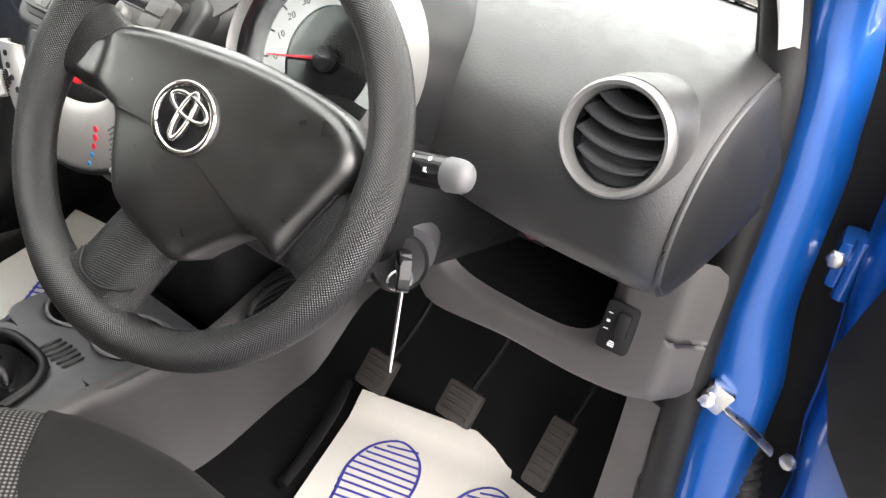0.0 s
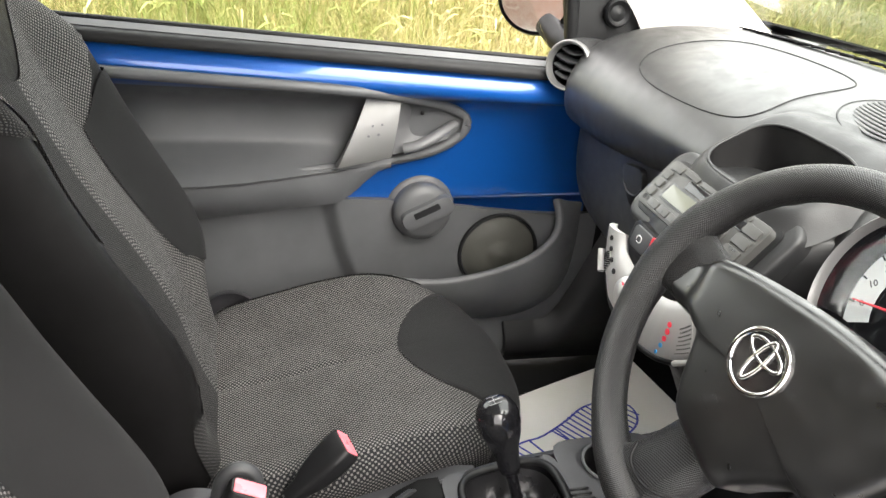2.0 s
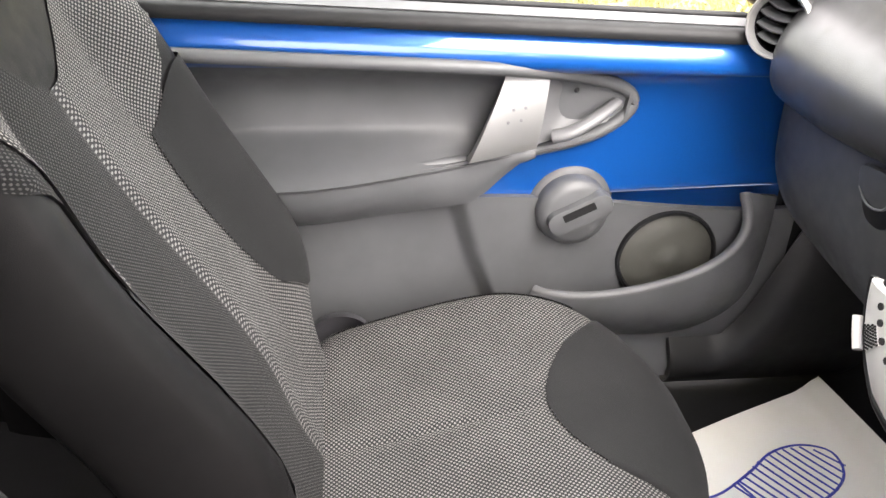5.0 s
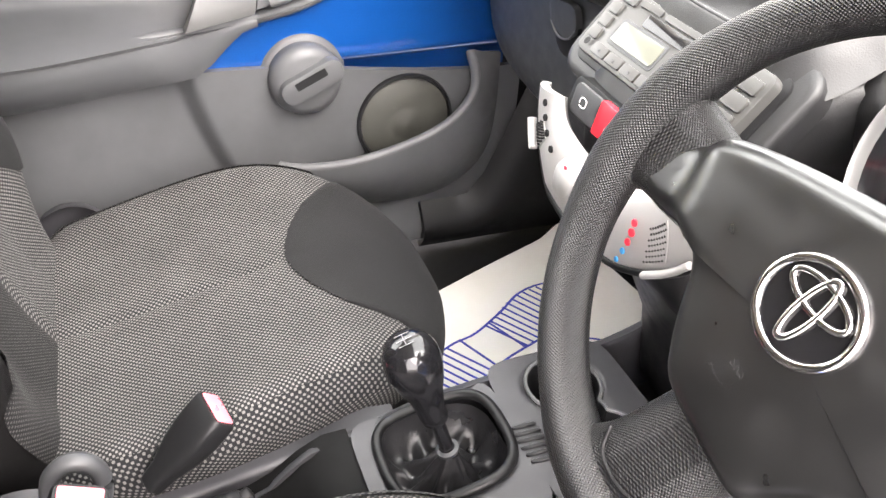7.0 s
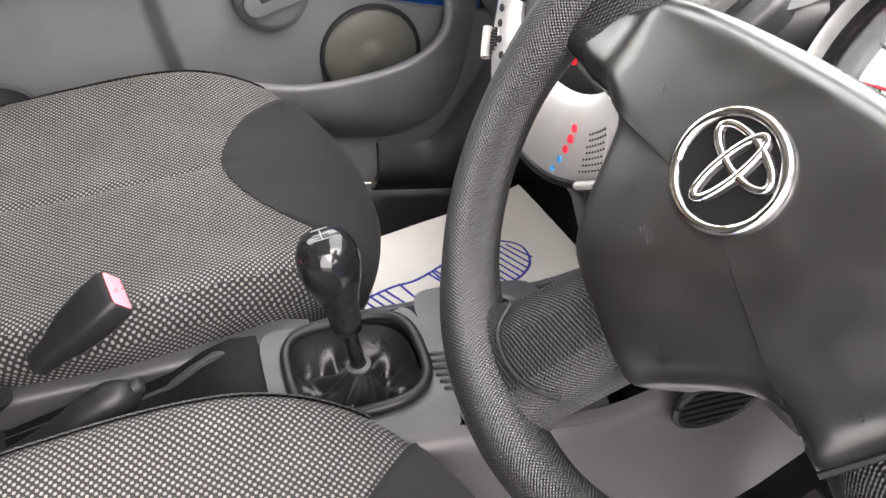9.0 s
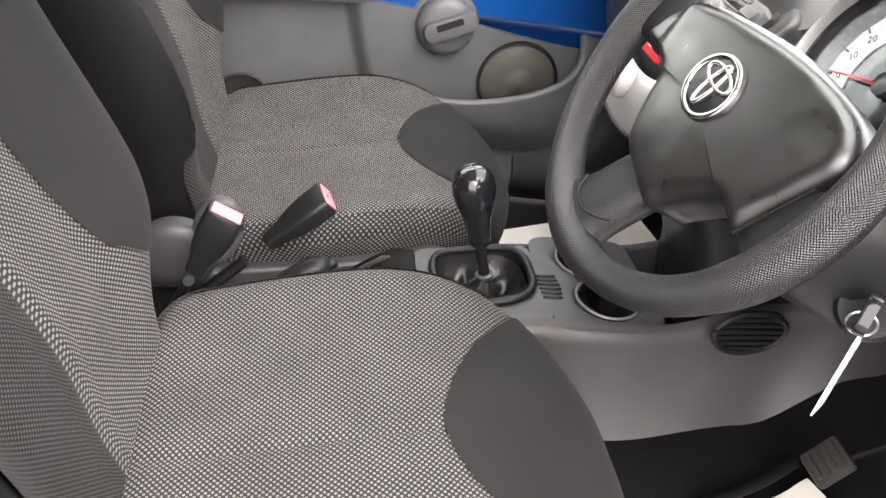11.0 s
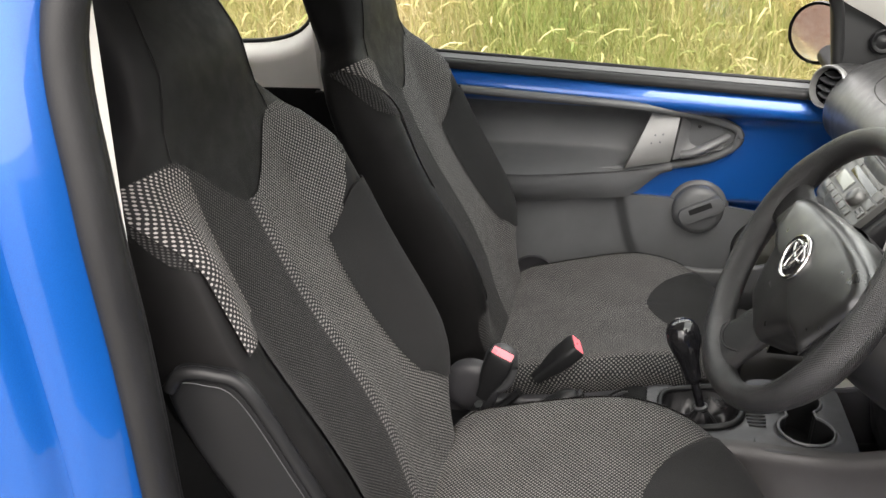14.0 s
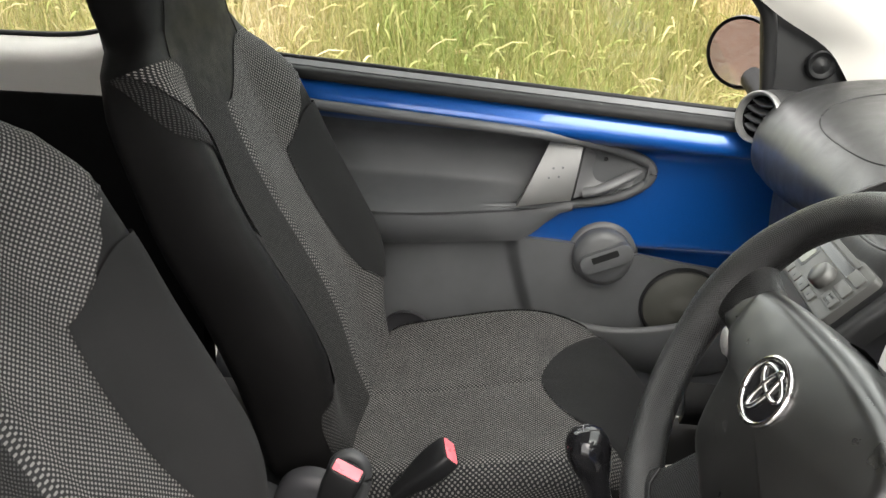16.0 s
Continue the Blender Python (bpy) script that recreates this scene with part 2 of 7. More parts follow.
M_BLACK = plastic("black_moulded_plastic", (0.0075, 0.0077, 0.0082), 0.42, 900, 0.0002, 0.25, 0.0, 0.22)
M_DASHEND = plastic("dash_end_black", (0.008, 0.0082, 0.0085), 0.5, 700, 0.0005, 0.25, 0.0, 0.3)
M_DASH = plastic("dash_black_grain", (0.017, 0.0173, 0.0176), 0.40, 700, 0.0007, 0.25, 0.0, 0.68)
M_GLOSSBLACK = plastic("gloss_black", (0.008, 0.008, 0.009), 0.12, 300, 0, 0.2)
M_GREY = plastic("grey_trim_plastic", (0.09, 0.091, 0.094), 0.5, 800, 0.0005)
M_DGREY = plastic("dark_grey_trim_plastic", (0.042, 0.0435, 0.046), 0.5, 800, 0.0005)
M_DOORTRIM = plastic("grey_door_trim_plastic", (0.064, 0.066, 0.069), 0.5, 800, 0.0005)
M_CONSOLE = plastic("dark_console_plastic", (0.030, 0.030, 0.033), 0.5, 800, 0.0005)
# the warm grey below at about half: shade on the console side in its colour
M_SIDE = plastic("shaded_warm_grey_plastic", (0.034, 0.032, 0.032), 0.5, 800, 0.0004)
M_WARMGREY = plastic("warm_grey_plastic", (0.064, 0.0605, 0.0605), 0.5, 800, 0.0004)
M_SILVER = plastic("satin_silver_paint", (0.19, 0.19, 0.187), 0.40, 1500, 0.0001, 0.08, 0.55)
M_POD = plastic("dark_pod_plastic", (0.014, 0.0141, 0.0146), 0.48, 800, 0.0005, 0.25, 0.0, 0.4)
M_RADIO = plastic("worn_silver_radio_paint", (0.066, 0.0655, 0.063), 0.42, 1500, 0.0001, 0.25, 0.35)
M_LEVER = plastic("light_grey_seat_plastic", (0.13, 0.13, 0.134), 0.45, 800, 0.0003, 0.15)
M_CREAM = plastic("cream_pillar_plastic", (0.68, 0.66, 0.62), 0.6, 700, 0.0004, 0.08)
M_HEADLINE = cloth("cream_headlining", (0.6, 0.58, 0.54), 0.1)
M_CHROME = plastic("chrome", (0.62, 0.61, 0.60), 0.12, 300, 0, 0.05, 1.0)
M_STEEL = plastic("zinc_plated_steel", (0.55, 0.54, 0.52), 0.3, 300, 0.0002, 0.3, 1.0)
M_WHITE = plastic("white_heater_plastic", (0.35, 0.345, 0.335), 0.35, 700, 0.0001, 0.12)
M_REDBTN = plastic("red_button", (0.7, 0.02, 0.035), 0.35, 700, 0, 0.1)
M_PINK = plastic("faded_red_plastic", (0.75, 0.16, 0.19), 0.3, 700, 0, 0.15)
M_NEEDLE = plastic("needle_red", (0.8, 0.03, 0.06), 0.4, 700, 0, 0.05)
M_BLUEDOT = plastic("blue_print", (0.03, 0.25, 0.55), 0.5, 700, 0, 0.05)
M_PRINTW = plastic("white_print", (0.75, 0.75, 0.75), 0.5, 700, 0, 0.05)
M_PRINTG = plastic("grey_emboss", (0.026, 0.026, 0.027), 0.4, 700, 0, 0.05)
M_INK = plastic("blue_ink", (0.045, 0.05, 0.36), 0.7, 700, 0, 0.3)
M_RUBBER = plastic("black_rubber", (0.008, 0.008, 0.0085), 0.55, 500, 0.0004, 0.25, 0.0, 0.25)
M_SEAL = plastic("door_seal_rubber", (0.0075, 0.0075, 0.008), 0.5, 400, 0.0006, 0.3, 0.0, 0.3)
M_PEDAL = plastic("dusty_pedal_rubber", (0.028, 0.024, 0.021), 0.75, 300, 0.001, 0.6)
M_SPEAKER = plastic("speaker_mesh_grey", (0.042, 0.042, 0.035), 0.6, 1800, 0.001)
M_DISPLAY = plastic("grey_display", (0.13, 0.135, 0.11), 0.16, 700, 0, 0.05)
M_CLOTH = cloth("plain_charcoal_cloth", (0.0130, 0.0130, 0.0132), 0.03)
M_BACKCLOTH = plastic("black_vinyl_cloth", (0.0046, 0.0044, 0.0045), 0.58, 1300, 0.0005, 0.3, 0.0, 0.12)
# darker copy of the black seat cloth: the rear cabin's shade in its colour
M_REAR_SHADE = plastic("shaded_black_rear_trim", (0.0034, 0.0033, 0.0034), 0.6, 1300, 0.0005, 0.3, 0.0, 0.1)
M_CARPET = cloth("black_carpet", (0.008, 0.008, 0.0085), 0.05, 700)
M_BELT = cloth("seat_belt_webbing", (0.02, 0.02, 0.021), 0.2, 900)
M_LEATHER = plastic("black_leather_boot", (0.012, 0.012, 0.013), 0.33, 350, 0.0012)
M_WEAVE = weave("fine_check_weave", 0.0031, (0.0180, 0.0178, 0.0182), (0.145, 0.140, 0.136), 0.10)
M_WEAVED = weave("dark_side_weave", 0.0026, (0.0085, 0.0083, 0.0085), (0.046, 0.044, 0.043), 0.2)
M_WEAVEC = weave("side_check_weave", 0.0041, (0.012, 0.012, 0.013), (0.12, 0.117, 0.112), 0.16)
M_WEAVES = weave("coarse_check_weave", 0.0036, (0.014, 0.0135, 0.014), (0.24, 0.225, 0.215), 0.2)
M_RIM = dotted("pipped_wheel_skin", (0.0048, 0.0048, 0.005), 0.0011, 0.33, 0.0005)
M_COVER = plastic("wheel_cover_black", (0.0052, 0.0053, 0.0053), 0.34, 900, 0.0001, 0.25, 0.0, 0.95)


def paint_blue():
    m, nt, links, b = nodes_of("metallic_blue_paint", 0.30, 0.35)
    co = nt.new("ShaderNodeTexCoord").outputs["Object"]
    fl = noise_node(nt, links, 2600, 1, co)
    r = ramp(nt, links, fl.outputs[0], [(0.3, (0.0015, 0.046, 0.225)), (0.75, (0.004, 0.092, 0.37))])
    links.new(r.outputs[0], b.inputs["Base Color"])
    b.inputs["Coat Weight"].default_value, b.inputs["Coat Roughness"].default_value = 0.7, 0.03
    b.inputs["Coat IOR"].default_value = 1.55
    return m


M_BLUE = paint_blue()


def paper():
    m, nt, links, b = nodes_of("paper_floor_mat", 0.75, 0, 0.3)
    co = nt.new("ShaderNodeTexCoord").outputs["Object"]
    n = noise_node(nt, links, 6, 6, co)
    r = ramp(nt, links, n.outputs[0], [(0.25, (0.80, 0.76, 0.68)), (0.75, (0.88, 0.86, 0.81))])
    links.new(r.outputs[0], b.inputs["Base Color"])
    bump(nt, links, b, n.outputs[0], 0.4, 0.004)
    return m


M_PAPER = paper()


def glass(name, tint=(0.93, 0.96, 0.95)):
    m, nt, links, b = nodes_of(name, 0.0)
    out = nt["Material Output"]
    nt.remove(b)
    clear, shine = nt.new("ShaderNodeBsdfTransparent"), nt.new("ShaderNodeBsdfGlossy")
    clear.inputs[0].default_value = (*tint, 1)
    shine.inputs["Roughness"].default_value = 0.02
    lw = nt.new("ShaderNodeLayerWeight")
    lw.inputs[0].default_value = 0.5
    gloss = mathn(nt, links, "ADD", mathn(nt, links, "MULTIPLY", mathn(nt, links, "POWER", lw.outputs["Facing"], 5.0), 0.9), 0.035)
    mix = nt.new("ShaderNodeMixShader")
    links.new(gloss, mix.inputs[0])
    links.new(clear.outputs[0], mix.inputs[1])
    links.new(shine.outputs[0], mix.inputs[2])
    links.new(mix.outputs[0], out.inputs[0])
    return m


M_GLASS = glass("window_glass")
M_TINT = glass("tinted_window_glass", (0.3, 0.31, 0.31))
M_MIRROR = plastic("mirror_glass", (0.9, 0.9, 0.9), 0.01, 300, 0, 0.0, 1.0)


def grassy():
    m, nt, links, b = nodes_of("meadow_grass", 0.7, 0, 0.25)
    geo = nt.new("ShaderNodeNewGeometry")
    patchy = noise_node(nt, links, 0.9, 3, nt.new("ShaderNodeTexCoord").outputs["Object"])
    blend = mathn(nt, links, "ADD", mathn(nt, links, "MULTIPLY", geo.outputs["Random Per Island"], 0.55), mathn(nt, links, "SUBTRACT", mathn(nt, links, "MULTIPLY", patchy.outputs[0], 1.5), 0.5))
    r = ramp(nt, links, blend, [(0.0, (0.14, 0.20, 0.045)), (0.35, (0.27, 0.29, 0.09)), (0.65, (0.41, 0.35, 0.155)), (0.9, (0.53, 0.43, 0.24)), (1.0, (0.62, 0.52, 0.34))])
    links.new(r.outputs[0], b.inputs["Base Color"])
    tr = nt.new("ShaderNodeBsdfTranslucent")
    links.new(r.outputs[0], tr.inputs[0])
    mix = nt.new("ShaderNodeMixShader")
    mix.inputs[0].default_value = 0.35
    links.new(b.outputs[0], mix.inputs[1])
    links.new(tr.outputs[0], mix.inputs[2])
    links.new(mix.outputs[0], nt["Material Output"].inputs[0])
    return m


M_GRASS = grassy()


def earth(name, a, c, scale):
    m, nt, links, b = nodes_of(name, 0.9, 0, 0.2)
    co = nt.new("ShaderNodeTexCoord").outputs["Object"]
    n, f = noise_node(nt, links, scale, 8, co), noise_node(nt, links, scale * 30, 3, co)
    s = mathn(nt, links, "ADD", mathn(nt, links, "MULTIPLY", n.outputs[0], 0.6), mathn(nt, links, "MULTIPLY", f.outputs[0], 0.4))
    r = ramp(nt, links, s, [(0.35, a), (0.65, c)])
    links.new(r.outputs[0], b.inputs["Base Color"])
    bump(nt, links, b, f.outputs[0], 0.5, 0.01)
    return m


M_SOIL = earth("grass_thatch", (0.20, 0.18, 0.06), (0.38, 0.31, 0.13), 1.2)
M_ASPHALT = earth("pale_concrete", (0.15, 0.148, 0.14), (0.26, 0.255, 0.24), 2)


def leafy():
    m, nt, links, b = nodes_of("shrub_leaves", 0.5, 0, 0.4)
    geo = nt.new("ShaderNodeNewGeometry")
    r = ramp(nt, links, geo.outputs["Random Per Island"], [(0.0, (0.03, 0.09, 0.015)), (0.5, (0.07, 0.17, 0.03)), (1.0, (0.16, 0.26, 0.06))])
    links.new(r.outputs[0], b.inputs["Base Color"])
    tr = nt.new("ShaderNodeBsdfTranslucent")
    links.new(r.outputs[0], tr.inputs[0])
    mix = nt.new("ShaderNodeMixShader")
    mix.inputs[0].default_value = 0.35
    links.new(b.outputs[0], mix.inputs[1])
    links.new(tr.outputs[0], mix.inputs[2])
    links.new(mix.outputs[0], nt["Material Output"].inputs[0])
    return m


M_LEAF = leafy()
M_BRICK = earth("red_brown_brick", (0.095, 0.055, 0.040), (0.16, 0.10, 0.075), 5)
M_MORTAR = earth("grey_mortar", (0.3, 0.29, 0.27), (0.4, 0.39, 0.36), 6)
M_FENCE = earth("red_brown_fence_stain", (0.16, 0.07, 0.045), (0.25, 0.11, 0.07), 3)
M_BARK = earth("grey_bark", (0.08, 0.065, 0.05), (0.15, 0.12, 0.09), 8)


# ---- outside: ground, grass bank, house behind ----
def bank_height(x, y):
    rise = smoothstep(1.5, 5.5, y) * 1.25 * smoothstep(-5.5, -3.5, x)
    return rise + 0.06 * noise.noise((x * 0.7, y * 0.7, 3.1))


def build_ground():
    def sheet(u, v):
        x, y = lerp(-60, 60, u), lerp(-60, 60, v)
        return (x, y, 0.0)

    tagged(part("ground", grid(sheet, 8, 8), M_ASPHALT), "pale worn concrete yard under the car", "ground", kind="structure")

    def bank(u, v):
        x, y = lerp(-4.6, 9, u), lerp(1.35, 14, v * v)
        return (x, y, bank_height(x, y) + (0.004 if v > 0 else -0.3))

    tagged(part("grass_bank", grid(bank, 90, 50), M_SOIL), "sloping verge of matted dry grass beside the car", "ground", kind="structure")


def build_grass():
    rng = random.Random(4)
    verts, faces = [], []
    for _ in range(90000):
        y = 1.5 + 5.2 * rng.random() ** 1.5
        x = rng.uniform(-4.4, 4.8)
        clump = noise.noise((x * 1.3, y * 1.3, 0.0))
        z = bank_height(x, y) - 0.02
        h = (0.30 + 0.42 * rng.random()) * (1.0 + 0.35 * clump)
        w = rng.uniform(0.0015, 0.0038) * (1 + 0.25 * (y - 1.5))
        yaw, lean = rng.uniform(0, 6.283), rng.uniform(0.15, 1.0)
        dx, dy = math.cos(yaw), math.sin(yaw)
        n = len(verts)
        for k in range(4):
            t = k / 3
            off = lean * h * t * t
            zz = z + h * t * (1 - 0.35 * lean * t)
            ww = w * (1 - t * 0.9)
            px, py = x + dx * off, y + dy * off
            verts.append((px - dy * ww, py + dx * ww, zz))
            verts.append((px + dy * ww, py - dx * ww, zz))
        for k in range(3):
            a = n + 2 * k
            faces.append((a, a + 1, a + 3, a + 2))
        if rng.random() < 0.12:
            # seed head: a drooping plume at the tip
            tx, ty, tz = verts[-1]
            m0 = len(verts)
            ln = rng.uniform(0.07, 0.15)
            for k, (a, ww) in enumerate(((0, 0.0015), (0.4, 0.0045), (0.75, 0.0035), (1, 0.0008))):
                px, py, pz = tx + dx * ln * a, ty + dy * ln * a, tz + ln * (0.35 * a - 0.7 * a * a)
                verts.append((px - dy * ww, py + dx * ww, pz))
                verts.append((px + dy * ww, py - dx * ww, pz + 0.003))
            for k in range(3):
                a = m0 + 2 * k
                faces.append((a, a + 1, a + 3, a + 2))
    me = mesh_from(verts, faces, None, False)
    tagged(part("tall_grass", me, M_GRASS), "tall dry yellow and green meadow grass on the verge", "grass", kind="stuff")


def build_house():
    """Brick house behind the car, seen in the wing mirror."""
    h = thing("brick_house", "red-brown brick house behind the car with white windows", "house")
    x0 = -11.0
    part("wall", rbox((0.3, 13.0, 5.2), pose(x0, 0.5, 2.6), 0.01), M_MORTAR, h, "grey mortar core of the brick wall")
    verts, faces = [], []
    for r in range(60):
        for k in range(54):
            y, z = -5.9 + k * 0.24 + (0.12 if r % 2 else 0), 0.04 + r * 0.085
            n = len(verts)
            for dx in (0.13, 0.162):
                for dy, dz in ((0, 0), (0.225, 0), (0.225, 0.072), (0, 0.072)):
                    verts.append((x0 + dx, y + dy, z + dz))
            faces += [(n + 4, n + 5, n + 6, n + 7), (n, n + 1, n + 5, n + 4), (n + 3, n + 2, n + 6, n + 7), (n, n + 3, n + 7, n + 4), (n + 1, n + 2, n + 6, n + 5)]
    tagged(part("brickwork", mesh_from(verts, faces, None, False), M_BRICK, h), kind="stuff")
    for y, z in ((-2.5, 1.5), (1.6, 1.5), (4.6, 1.5), (-2.5, 3.9), (1.6, 3.9), (4.6, 3.9)):
        w = part("window", rbox((0.10, 1.3, 1.1), pose(x0 + 0.17, y, z), 0.02), M_PRINTW, h, "white window frame")
        for dy in (-0.31, 0.31):
            part("pane", rbox((0.02, 0.54, 0.92), pose(x0 + 0.222, y + dy, z), 0.004), M_GLOSSBLACK, w)
    part("roof", rbox((3.6, 13.6, 0.16), pose(x0 - 1.0, 0.5, 6.0, 0, -32, 0), 0.02), M_RUBBER, h, "dark tiled roof")


def build_shrub(x, y, r, hgt, seed, twin=None):
    rng = random.Random(seed)
    s = thing("shrub", "leafy green shrub in front of the fence", "shrub", "shrubs ahead of the car")
    for k in range(5):
        a = k * 1.26 + rng.uniform(-0.3, 0.3)
        tip = Vector((x + r * 0.6 * math.cos(a), y + r * 0.6 * math.sin(a), hgt * rng.uniform(0.6, 0.9)))
        part("stem", tube(spline([(x, y, 0), (x + 0.15 * r * math.cos(a), y + 0.15 * r * math.sin(a), hgt * 0.35), tip], 8), lambda t: 0.03 - 0.024 * t, 7), M_BARK, s)
    verts, faces = [], []
    for _ in range(5200):
        a, c = rng.uniform(0, 6.283), rng.uniform(-0.7, 1)
        d = Vector((math.cos(a) * math.sqrt(1 - c * c), math.sin(a) * math.sqrt(1 - c * c), c))
        q = rng.random() ** 0.35 * (0.75 + 0.55 * noise.noise(d * 2.3 + Vector((seed, 0, 0))))
        p = Vector((x + d.x * r * q, y + d.y * r * q, hgt * 0.55 + d.z * hgt * 0.5 * q))
        if p.z < 0.05:
            continue
        u = Vector((rng.uniform(-1, 1), rng.uniform(-1, 1), rng.uniform(-0.7, 0.7))).normalized()
        w = u.cross(Vector((rng.uniform(-1, 1), rng.uniform(-1, 1), 1))).normalized()
        ln, wd = rng.uniform(0.04, 0.085), rng.uniform(0.016, 0.03)
        n = len(verts)
        verts += [p, p + u * ln * 0.5 + w * wd, p + u * ln, p + u * ln * 0.5 - w * wd]
        faces.append((n, n + 1, n + 2, n + 3))
    part("crown", mesh_from(verts, faces, None, False), M_LEAF, s, "many small green leaves")


def build_fence():
    f = thing("fence", "red-brown boarded fence behind the shrubs", "fence")
    y = -5.0
    rng = random.Random(2)
    while y < 5.5:
        part("board", rbox((0.02, 0.14, 1.7), pose(7.0 + rng.uniform(-0.006, 0.006), y, 0.85), 0.003, 1), M_FENCE, f)
        y += 0.146
    for z in (0.35, 1.35):
        part("rail", rbox((0.05, 10.6, 0.08), pose(7.04, 0.25, z), 0.004, 1), M_FENCE, f)


# ---- the car's shell ----
def build_shell():
    floor = tagged(new("floor", grid(lambda u, v: (lerp(-1.35, 1.22, u), lerp(-0.705, 0.705, v) if lerp(-1, 1, v) > 0 else lerp(-0.65, 0.65, v),
                   0.228 + 0.42 * smoothstep(0.93, 1.2, lerp(-1.35, 1.22, u)) + 0.05 * smoothstep(-0.2, -0.5, lerp(-1.35, 1.22, u)) ** 2), 60, 30, 0.02)),
                   "black felt carpet on the car floor", "car floor", kind="structure")
    floor.data.materials.append(M_CARPET)
    # bulkhead behind the pedals
    tagged(part("bulkhead", rbox((0.03, 1.34, 0.55), pose(1.16, 0, 0.65), 0.01), M_CARPET), "black carpeted bulkhead under the dashboard", "bulkhead", kind="structure")

    roof = lambda u, v: (lerp(-1.25, 0.36, u), lerp(-0.53, 0.53, v), 1.37 + 0.05 * (1 - (2 * v - 1) ** 2) - 0.05 * (1 - u) ** 3)
    tagged(part("ceiling", grid(roof, 20, 14, 0.03), M_HEADLINE), "cream cloth headlining of the car roof", "headlining", kind="structure")

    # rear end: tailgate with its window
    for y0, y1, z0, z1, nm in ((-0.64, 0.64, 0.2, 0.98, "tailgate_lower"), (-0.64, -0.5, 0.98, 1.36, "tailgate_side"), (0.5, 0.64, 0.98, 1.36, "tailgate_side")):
        tagged(part("wall_tailgate", rbox((0.04, y1 - y0, z1 - z0), pose(-1.36, (y0 + y1) / 2, (z0 + z1) / 2), 0.01), M_REAR_SHADE), "black trim of the tailgate", "tailgate", kind="structure")
    tagged(part("window_rear", rbox((0.005, 1.0, 0.38), pose(-1.35, 0, 1.17), 0.001), M_TINT), "tinted rear window glass", "window", kind="structure").visible_shadow = False

    # windscreen
    ws = lambda u, v: (lerp(1.2, 0.36, v) - 0.12 * (2 * u - 1) ** 2 * (1 - v * 0.5), lerp(-0.64, 0.64, u) * lerp(1, 0.86, v), lerp(0.95, 1.375, v))
    g = tagged(part("window_windscreen", grid(ws, 20, 8, 0.004), M_GLASS), "clear laminated windscreen", "windscreen", kind="structure")
    g.visible_shadow = False
    band = lambda u, v: (1.2 - 0.12 * (2 * u - 1) ** 2 - 0.035 * v - 0.004, lerp(-0.64, 0.64, u), 0.956 + 0.018 * v)
    tagged(part("trim_windscreen_edge", grid(band, 24, 2, 0.004), M_RUBBER), "black edge band of the windscreen", "trim", kind="structure")

    # front pillars (cream trim), one on each side, wide at the foot
    for s in (-1, 1):
        near = spline([(0.80, 0.630, 0.95), (0.745, 0.626, 1.02), (0.655, 0.616, 1.072), (0.572, 0.600, 1.130), (0.40, 0.566, 1.245), (0.2, 0.535, 1.345)] if s > 0 else [(0.83, 0.592, 0.93), (0.76, 0.585, 1.03), (0.62, 0.572, 1.15), (0.40, 0.562, 1.285), (0.2, 0.53, 1.36)], 24)
        far = spline([(1.06, 0.60 if s > 0 else 0.575, 0.93), (0.93, 0.60 if s > 0 else 0.57, 1.03), (0.75, 0.585 if s > 0 else 0.56, 1.14), (0.50, 0.55, 1.275), (0.27, 0.515, 1.365)], 24)
        def pil(u, v, s=s, near=near, far=far):
            p = near[round(u * 24)].lerp(far[round(u * 24)], v)
            return (p.x, s * (p.y - 0.022 * math.sin(math.pi * v)), p.z + 0.004 * math.sin(math.pi * v))
        tagged(part("pillar_front", grid(pil, 24, 10, 0.016 * s), M_CREAM), "cream plastic trim of the front pillar", "pillar", kind="structure")
        rail = spline([(0.2, 0.525 * s, 1.36), (-0.3, 0.53 * s, 1.375), (-0.8, 0.53 * s, 1.36), (-1.3, 0.52 * s, 1.3)], 14)
        tagged(part("trim_roof_rail", tube(rail, 0.035, 10), M_CREAM), "cream roof rail trim", "trim", kind="structure")

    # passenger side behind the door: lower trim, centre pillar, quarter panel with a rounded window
    tagged(part("wall_quarter_lower", rbox((1.0, 0.03, 0.66), pose(-0.86, 0.66, 0.53), 0.01), M_REAR_SHADE), "black lower side trim beside the rear seat", "side trim", kind="structure")
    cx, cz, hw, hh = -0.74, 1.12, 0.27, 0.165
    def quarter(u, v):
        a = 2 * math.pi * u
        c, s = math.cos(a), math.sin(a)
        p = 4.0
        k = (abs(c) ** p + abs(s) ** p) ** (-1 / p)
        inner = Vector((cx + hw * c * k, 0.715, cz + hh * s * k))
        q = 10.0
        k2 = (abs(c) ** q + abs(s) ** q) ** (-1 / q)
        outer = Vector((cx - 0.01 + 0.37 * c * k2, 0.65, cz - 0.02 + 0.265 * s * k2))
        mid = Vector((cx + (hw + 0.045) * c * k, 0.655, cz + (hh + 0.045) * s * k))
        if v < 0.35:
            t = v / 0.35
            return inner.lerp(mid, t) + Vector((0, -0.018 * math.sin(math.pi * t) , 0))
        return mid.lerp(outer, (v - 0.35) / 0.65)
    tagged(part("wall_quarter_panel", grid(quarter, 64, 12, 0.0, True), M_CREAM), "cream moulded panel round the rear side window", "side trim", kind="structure")
